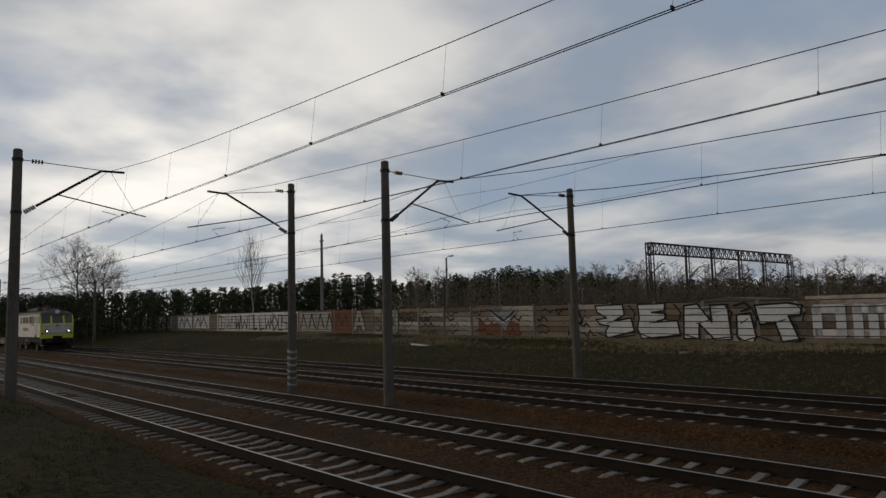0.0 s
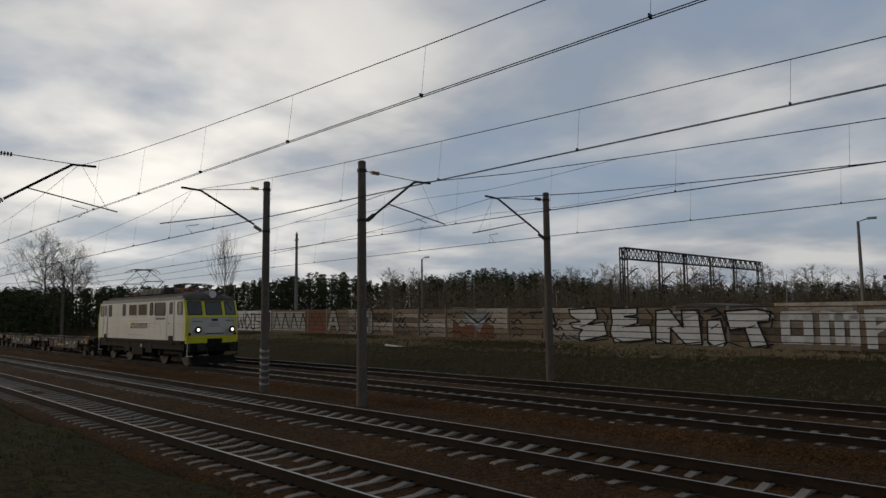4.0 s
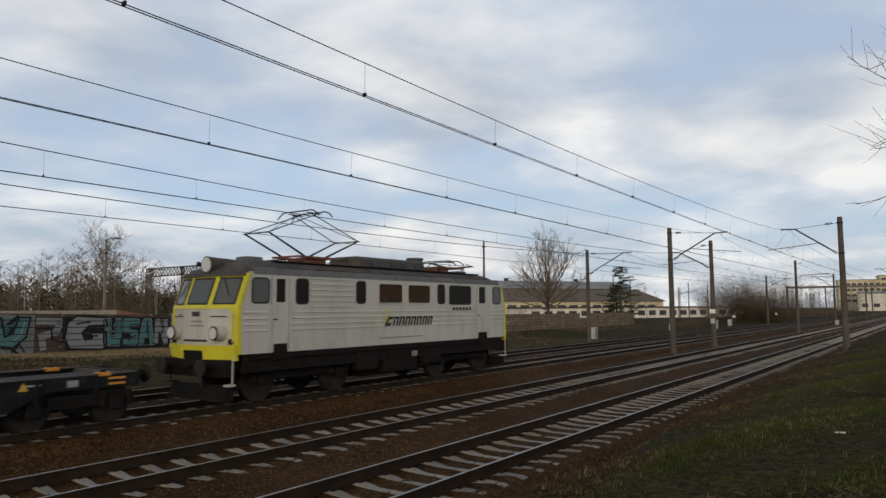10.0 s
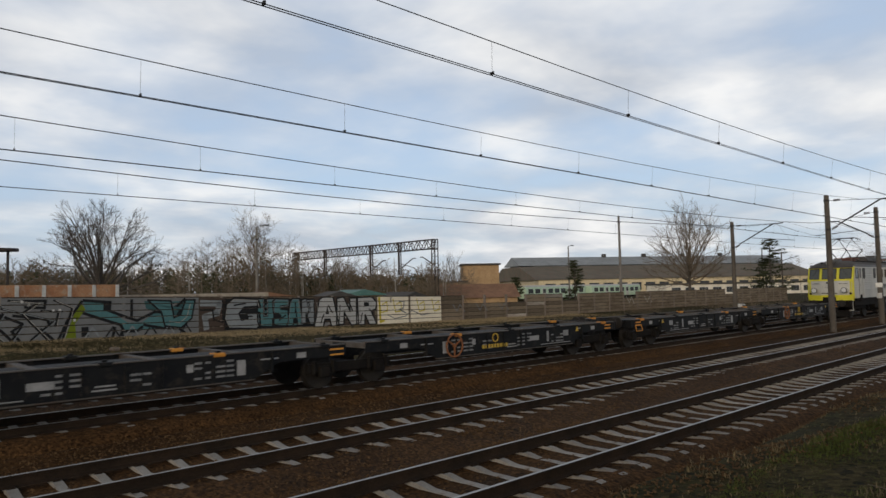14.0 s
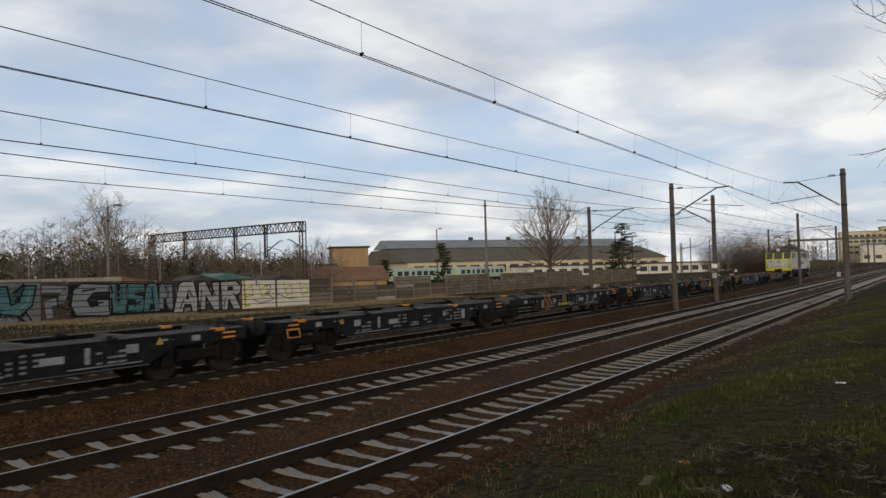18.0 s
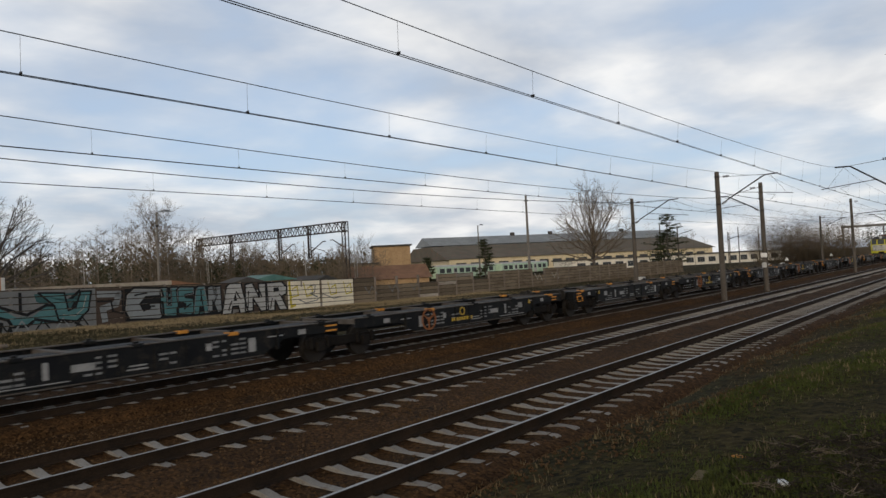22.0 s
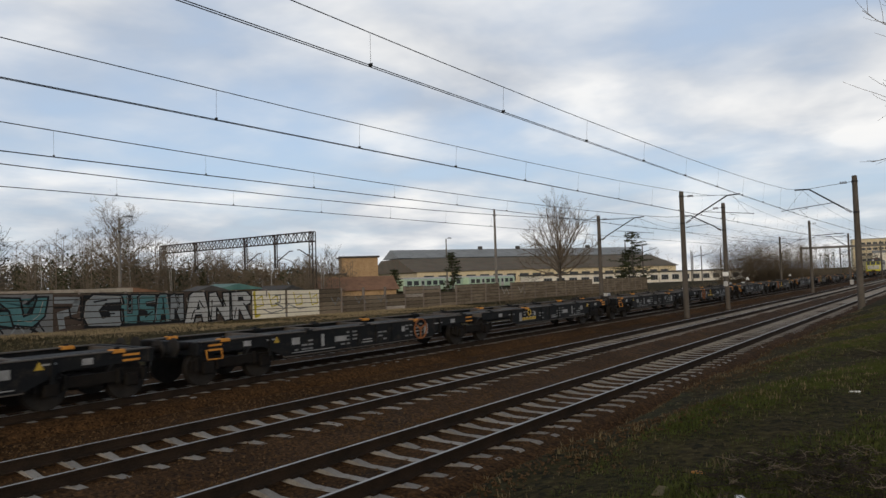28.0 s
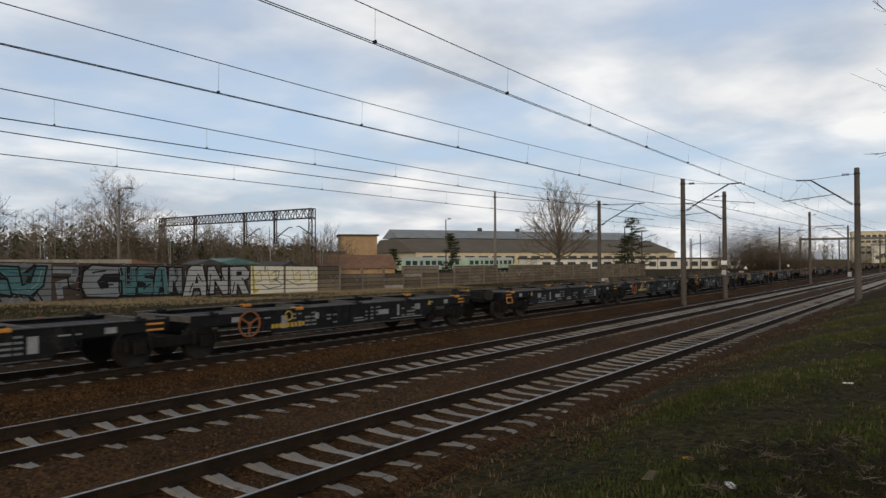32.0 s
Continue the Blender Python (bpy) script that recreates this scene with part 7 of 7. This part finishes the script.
def pine(x, y, h, wide, label, seed):
    rng = random.Random(seed)
    ob = thing("pine_tree", label, "tree", "single pines", pose(x, y, ground_z(x, y)))
    part("trunk", Geo().tube([(0, 0, -0.3), (0, 0, h * 0.95)], 0.16, 7, 0.04), M_BARK, ob)
    g = Geo()
    for k in range(int(h * 1.9)):
        t = k / (h * 1.9)
        z = h * (0.10 + 0.88 * t)
        for j in range(4):  # flat sprays of needles on uneven whorls
            a, ln = rng.uniform(0, 6.28), wide * math.sqrt(1.04 - t) * rng.uniform(0.35, 1.1)
            tip = Vector((math.cos(a) * ln, math.sin(a) * ln, z + ln * 0.10))
            g.tube([(0, 0, z), tip], 0.025, 3, 0.01, cap=False)
            for m in range(42):
                c = Vector((0, 0, z)).lerp(tip, rng.uniform(0.50, 1.05)) + Vector((rng.uniform(-.35, .35), rng.uniform(-.35, .35), rng.uniform(-.08, .22)))
                r = rng.uniform(0.14, 0.34)
                g.add([c + Vector((rng.uniform(-1, 1), rng.uniform(-1, 1), rng.uniform(-0.4, 0.6))) * r for _ in range(3)], [(0, 1, 2)])
    part("crown", g, M_NEEDLE, ob)


pine(119.0, 46.5, 10.8, 4.6, "dark green pine with layered branches behind the fence", 1)
pine(92.0, 66.5, 7.6, 1.9, "small dark spruce in the yard", 2)
pine(84.0, 72.0, 5.0, 1.3, "small dark spruce in the yard", 3)
pine(126.0, 50.0, 7.5, 3.0, "dark pine beside the larger one", 4)


def far_pine(g, rng, x, y, h):
    """A ragged conifer: many small drooping sprays on a straight stem, round-headed or pointed."""
    z = ground_z(x, y)
    g.tube([(x, y, z), (x, y, z + h * 0.95)], 0.14, 3, 0.04, cap=False)
    wide, pointed, n = h * rng.uniform(0.20, 0.34), rng.random() < 0.45, 210
    r = np.random.default_rng(int(rng.random() * 1e9))
    t = r.uniform(0, 1, n) ** 0.85
    shape = (1 - t) ** 0.8 if pointed else np.sqrt(np.maximum(0, 1 - t ** 2.6))
    tier = 0.72 + 0.28 * np.sin(t * h * 2.4 + r.uniform(0, 6.28))
    rad, a = wide * shape * tier * r.uniform(0.35, 1.1, n) + 0.08, r.uniform(0, 6.283, n)
    c = np.stack([x + rad * np.cos(a), y + rad * np.sin(a), z + h * (0.10 + 0.90 * t) - rad * 0.12], -1)
    v = c[:, None] + r.uniform(-1, 1, (n, 3, 3)) * np.array([1, 1, 0.55]) * (r.uniform(0.18, 0.50, n) * (h / 8) ** 0.5)[:, None, None]
    k = len(g.v)
    g.v += v.reshape(-1, 3).tolist()
    g.f += (np.arange(n * 3).reshape(-1, 3) + k).tolist()


def stick(g, p, q, r):
    """A thin twig: three sides that meet at its tip."""
    n = len(g.v)
    g.v += [(p.x, p.y, p.z + r), (p.x + r * 0.87, p.y + r * 0.3, p.z - r * 0.5), (p.x - r * 0.87, p.y - r * 0.3, p.z - r * 0.5), (q.x, q.y, q.z)]
    g.f += [(n, n + 1, n + 3), (n + 1, n + 2, n + 3), (n + 2, n, n + 3)]


def far_bare(g, rng, x, y, h):
    """A bare birch or alder: a thin stem, long limbs and a haze of fine twigs."""
    z = ground_z(x, y)
    foot, top = Vector((x, y, z)), Vector((x + rng.uniform(-.6, .6), y, z + h))
    g.tube([foot, top], 0.06, 4, 0.015, cap=False)
    wide = rng.uniform(0.75, 1.25)
    for k in range(19):
        t = rng.uniform(0.25, 0.97)
        p = foot.lerp(top, t)
        a, ln = rng.uniform(0, 6.28), h * 0.25 * (1.2 - t * 0.85)
        q = p + Vector((math.cos(a) * wide, math.sin(a) * wide, rng.uniform(0.35, 0.95))) * ln
        stick(g, p, q, 0.028)
        for m in range(12):
            w = p.lerp(q, rng.uniform(0.25, 1.0))
            e = Vector((rng.uniform(-1, 1), rng.uniform(-1, 1), rng.uniform(-0.1, 0.9))) * ln * rng.uniform(0.3, 0.6)
            stick(g, w, w + e, 0.015)


def far_bush(g, rng, x, y, h, wide, n=70):
    z = ground_z(x, y)
    for k in range(n):
        a, rad = rng.uniform(0, 6.28), wide * math.sqrt(rng.random())
        p = Vector((x + math.cos(a) * rad, y + math.sin(a) * rad, z))
        q = p + Vector((math.cos(a) * 0.35 + rng.uniform(-.3, .3), math.sin(a) * 0.35 + rng.uniform(-.3, .3), 1)) * h * rng.uniform(0.4, 1.0) * (1.1 - 0.5 * rad / wide)
        stick(g, p, q, 0.035)
        for m in range(3):
            w = p.lerp(q, rng.uniform(0.4, 0.95))
            stick(g, w, w + Vector((rng.uniform(-.5, .5), rng.uniform(-.5, .5), rng.uniform(0.1, 0.6))) * h * 0.3, 0.020)


def thicket(g, rng, x, y, h, wide):
    """A dense rounded bush of small sprays."""
    r, n, z = np.random.default_rng(int(rng.random() * 1e9)), 150, ground_z(x, y)
    a, t, k = r.uniform(0, 6.283, n), r.uniform(0, 1, n) ** 0.8, r.uniform(0.3, 1.05, n)
    rad = wide * np.sqrt(np.maximum(0, 1 - t ** 2.2)) * k + 0.1
    c = np.stack([x + rad * np.cos(a), y + rad * np.sin(a), z + h * t * r.uniform(0.85, 1.1, n)], -1)
    v = c[:, None] + r.uniform(-1, 1, (n, 3, 3)) * np.array([0.8, 0.8, 1.0]) * r.uniform(0.10, 0.34, n)[:, None, None]
    m = len(g.v)
    g.v += v.reshape(-1, 3).tolist()
    g.f += (np.arange(n * 3).reshape(-1, 3) + m).tolist()


def make_woods():
    rng = random.Random(21)
    dark, bare, scrub, pale = Geo(), Geo(), Geo(), Geo()

    def spot(az, r):
        return r * math.sin(radians(az)), r * math.cos(radians(az))

    for k in range(780):  # dark pines: heights follow the ridge of the wood
        az = rng.uniform(-82, -33)
        r = rng.uniform(105, 170)
        el = np.interp(az, [-82, -72, -64, -60, -55, -52, -48, -43, -38, -33], [2.2, 2.4, 2.6, 3.3, 3.6, 2.8, 3.2, 3.8, 3.2, 2.6])
        x, y = spot(az, r)
        far_pine(dark, rng, x, y, max(4.0, r * math.tan(radians(el * rng.uniform(0.74, 1.04))) + 2.55 - ground_z(x, y)))
    for k in range(900):
        az = rng.uniform(-36, 43)
        r = rng.uniform(100, 165)
        el = np.interp(az, [-33, -20, -8, 5, 12, 20, 24, 46], [2.4, 2.3, 1.8, 2.0, 2.0, 2.0, 2.1, 1.0])
        x, y = spot(az, r)
        far_pine(dark, rng, x, y, r * math.tan(radians(el * rng.uniform(0.45, 1.0))) + 2.55 - ground_z(x, y))
    for k in range(780):
        az = rng.uniform(-52, 46)
        r = rng.uniform(80, 140)
        el = np.interp(az, [-52, -45, -33, -20, -8, 5, 12, 20, 27, 30, 36, 46], [4.0, 3.2, 3.7, 3.2, 2.2, 2.2, 2.8, 3.3, 4.4, 4.2, 3.0, 1.8])
        x, y = spot(az, r)
        far_bare(bare, rng, x, y, r * math.tan(radians(el * rng.uniform(0.5, 1.08))) + 2.55 - ground_z(x, y))
    for k in range(26):  # pale stems among them
        az = rng.uniform(-50, 44)
        r = rng.uniform(78, 110)
        x, y = spot(az, r)
        z = ground_z(x, y)
        pale.tube([(x, y, z), (x + rng.uniform(-.5, .5), y, z + rng.uniform(4, 6.5))], 0.08, 4, 0.03, cap=False)
    for k in range(620):
        az = rng.uniform(-50, 45)
        r = rng.uniform(70, 120)
        x, y = spot(az, r)
        far_bush(scrub, rng, x, y, rng.uniform(2.6, 5.2), rng.uniform(1.5, 3.0), 34)
    for k in range(640):  # the understorey that closes the wood
        az = rng.uniform(-54, 44)
        r = rng.uniform(88, 150)
        el = np.interp(az, [-54, -40, -20, -8, 5, 14, 22, 30, 34, 44], [2.4, 2.4, 2.2, 1.7, 1.8, 2.4, 3.0, 3.1, 1.9, 1.3])
        x, y = spot(az, r)
        thicket(scrub if k % 5 else dark, rng, x, y, r * math.tan(radians(el * rng.uniform(0.55, 1.05))) + 2.55 - ground_z(x, y), rng.uniform(1.6, 3.6))
    for k in range(26):
        az = rng.uniform(76.0, 80.6)
        r = rng.uniform(140, 165)
        x, y = spot(az, r)
        far_bush(scrub, rng, x, max(y, 26.5), rng.uniform(9.5, 14.0), rng.uniform(2.4, 4.0), 120)
    for k in range(26):
        az = rng.uniform(66, 84)
        r = rng.uniform(175, 260)
        x, y = spot(az, r)
        far_bare(bare, rng, x, max(y, 30), rng.uniform(6, 12))
    for k in range(110):  # the far end of the line
        az = rng.uniform(78, 92)
        r = rng.uniform(360, 520)
        x, y = spot(az, r)
        if y > 27 or y < 0:
            (far_bare if k % 3 else far_pine)(bare if k % 3 else dark, rng, x, y, rng.uniform(8, 15))
    for k in range(40):
        far_bush(scrub, rng, rng.uniform(200, 330), rng.choice((rng.uniform(27, 34), rng.uniform(-14, -2))), rng.uniform(3, 7), rng.uniform(2, 4), 60)
    for k in range(60):  # low scrub along the far side of the fence and the right of the line
        x = rng.uniform(60, 150)
        far_bush(scrub, rng, x, rng.uniform(26.5, 41) if x > 85 else rng.uniform(33, 41), rng.uniform(0.5, 1.5), rng.uniform(0.8, 2.0), 26)
    for geo, mat, name, label in ((dark, M_NEEDLE, "pine_wood", "dark pine wood behind the yard"), (bare, M_TWIG, "bare_wood", "bare brown birches and alders behind the yard"), (scrub, M_SCRUB, "scrub", "brown leafless scrub thickets"), (pale, M_BIRCH, "birch_stems", "pale birch stems among the bare trees")):
        me = bpy.data.meshes.new(name)
        me.from_pydata(geo.v, [], geo.f)
        me.materials.append(mat)
        tagged(new(name, me), label, "woods", kind="stuff")


make_woods()

M_GRASS = surf("grass_blades", (0.052, 0.066, 0.017), (0.076, 0.086, 0.026), 0.9, 0, 0.5, 6, 0.35, 0, dirt=(0.065, 0.054, 0.020), spec=0.1)
M_DRY = surf("dry_grass", (0.125, 0.097, 0.052), (0.195, 0.153, 0.088), 0.95, 0, 0.12, 6, 0.3, 0, dirt=(0.060, 0.060, 0.024), spec=0.1)


def make_grass(name, label, spots, mat, seed, tall):
    """Blades in tufts; spots gives n random (x, y) places."""
    rng = np.random.default_rng(seed)
    x, y = spots(rng)
    n, per = len(x), 6
    z = np.array([ground_z(a, b) for a, b in zip(x, y)])
    bx, by = np.repeat(x, per) + rng.normal(0, 0.05, n * per), np.repeat(y, per) + rng.normal(0, 0.05, n * per)
    bz, a = np.repeat(z, per) - 0.02, rng.uniform(0, 6.28, n * per)
    h, w, lean = tall * rng.uniform(0.4, 1.2, n * per), rng.uniform(0.004, 0.011, n * per), rng.uniform(0.1, 0.8, n * per)
    v = np.empty((n * per, 3, 3))
    v[:, 0] = np.stack([bx - np.sin(a) * w, by + np.cos(a) * w, bz], -1)
    v[:, 1] = np.stack([bx + np.sin(a) * w, by - np.cos(a) * w, bz], -1)
    v[:, 2] = np.stack([bx + np.cos(a) * h * lean, by + np.sin(a) * h * lean, bz + h], -1)
    me = bpy.data.meshes.new(name)
    me.from_pydata(v.reshape(-1, 3).tolist(), [], np.arange(n * per * 3).reshape(-1, 3).tolist())
    me.materials.append(mat)
    tagged(new(name, me), label, "grass", kind="stuff")


def bank(rng):
    x, y = 1.5 + 40 * rng.uniform(0, 1, 66000) ** 2.0, rng.uniform(-1.5, 3.1, 66000)
    patchy = np.sin(x * 0.83 + y * 0.9 + 1) + np.sin(y * 1.7 - x * 0.35) - 0.5 * (y > 2.3) + rng.normal(0, 1.0, 66000)
    return x[patchy > -2.2], y[patchy > -2.2]


def verge(rng):
    x, y = rng.uniform(-85, 60, 30000), rng.uniform(23.2, 42, 30000)
    ok = (y < np.interp(x, [a for a, _ in FENCE], [b for _, b in FENCE]) - 0.3) & (np.sin(x * 0.23) + np.sin(y * 0.6 + x * 0.1) + rng.normal(0, 0.8, 30000) > -0.7)
    return x[ok], y[ok]


make_grass("bank_grass", "short green winter grass on the near bank", bank, M_GRASS, 3, 0.042)
make_grass("bank_dry_grass", "dry stalks in the bank grass", lambda r: (r.uniform(1.5, 40, 3000), r.uniform(-1.5, 4.2, 3000)), M_DRY, 4, 0.07)
make_grass("verge_grass", "dry and green grass on the verge before the fence", verge, M_DRY, 5, 0.12)
M_STRAW = surf("pale_straw", (0.235, 0.185, 0.11), (0.315, 0.25, 0.155), 0.95, 0, 0.2, 6, 0.3, 0, spec=0.1)


def straw(rng):
    x = rng.uniform(-60, 58, 26000)
    y = np.interp(x, [a for a, _ in FENCE], [b for _, b in FENCE]) - 0.4 - 5.5 * rng.uniform(0, 1, 26000) ** 1.4
    ok = np.sin(x * 0.31 + 1) + np.sin(x * 0.083 + y) + rng.normal(0, 0.6, 26000) > -0.2
    return x[ok], y[ok]


make_grass("straw_strip", "pale flattened straw below the fence", straw, M_STRAW, 7, 0.16)
make_grass("left_bank_grass", "dark grass on the near bank", lambda r: (r.uniform(-40, 1.5, 5000), r.uniform(-1.0, 4.3, 5000)), M_GRASS, 6, 0.08)


M_DEADTWIG = surf("dark_dead_twigs", (0.020, 0.017, 0.013), (0.042, 0.035, 0.028), 0.95, 0, 3, 20, 0.3, 0, spec=0.1)


def make_brush(cx, cy, seed, size, label, count=60, fine=1.0):
    """A flat tangled heap of cut twigs."""
    rng = random.Random(seed)
    ob = thing("twig_heap", label, "brushwood", "heaps of twigs", pose(cx, cy, ground_z(cx, cy)))
    for k in range(count):
        a, r = rng.uniform(0, 6.28), size * math.sqrt(rng.random())
        x, y = math.cos(a) * r, math.sin(a) * r * 0.8
        p = Vector((x, y, ground_z(cx + x, cy + y) - ground_z(cx, cy) + rng.uniform(0, 0.07)))
        b, ln = rng.uniform(0, 6.28), rng.uniform(0.12, 0.45) * fine
        q = p + Vector((math.cos(b), math.sin(b), rng.uniform(-0.1, 0.35))) * ln
        m = p.lerp(q, 0.5) + Vector((rng.uniform(-.05, .05), rng.uniform(-.05, .05), rng.uniform(0, .04)))
        g = Geo().tube([p, m, q], 0.0042 * fine, 4, 0.002)
        for j in range(6):
            s = p.lerp(q, rng.uniform(0.2, 1))
            g.tube([s, s + Vector((rng.uniform(-1, 1), rng.uniform(-1, 1), rng.uniform(0, 0.5))) * ln * 0.4], 0.003, 3, 0.0015)
        part("twig", g, M_DEADTWIG if k % 8 else M_TWIG, ob)


make_brush(5.9, 0.80, 1, 1.10, "flat tangled heap of dark cut twigs in the bank grass", 420, 0.66)
make_brush(15.5, 0.9, 2, 0.9, "flat tangled heap of dark cut twigs in the bank grass", 50, 1.4)
make_brush(2.4, 13.5, 3, 0.35, "small pale broken branch on the ballast", 6)


def litter(name, label, x, y, sx, sy, sz, mat, turn, z=None):
    g = Geo().cbox(-sx, sx, -sy, sy, 0, sz, min(sx, sy, sz) * 0.4)
    ob = solid(name, g, mat, label, "litter", "litter beside the line")
    ob.matrix_world = pose(x, y, (ground_z(x, y) if z is None else z) - 0.01, 3, 4, turn)


litter("crumpled_bag", "crumpled white plastic bag in the grass", 5.37, 1.36, 0.06, 0.035, 0.03, M_WHITE, 30)
litter("cardboard_scrap", "orange brown cardboard scrap in the grass", 6.33, 1.94, 0.07, 0.035, 0.02, M_ORANGE, 70)
litter("straw_clump", "flat clump of yellow straw in the grass", 5.59, 2.03, 0.17, 0.05, 0.015, M_DRY, 10)
litter("paper_scrap", "white paper scrap in the grass", 11.05, 1.24, 0.07, 0.04, 0.02, M_WHITE, 100)
litter("paper_scrap", "white paper scrap in the grass", 14.7, 0.84, 0.05, 0.04, 0.02, M_WHITE, 50)
litter("white_pipe", "long white pipe lying on the verge", -36.0, 29.5, 0.9, 0.05, 0.10, M_WHITE, 10)
for k in range(14):
    r_ = random.Random(k + 50)
    litter("concrete_lump", "grey lump of broken concrete on the verge", r_.uniform(-45, 45), r_.uniform(26, 33), r_.uniform(0.1, 0.4), r_.uniform(0.08, 0.2), r_.uniform(0.06, 0.18), M_POST, r_.uniform(0, 180))

motions()
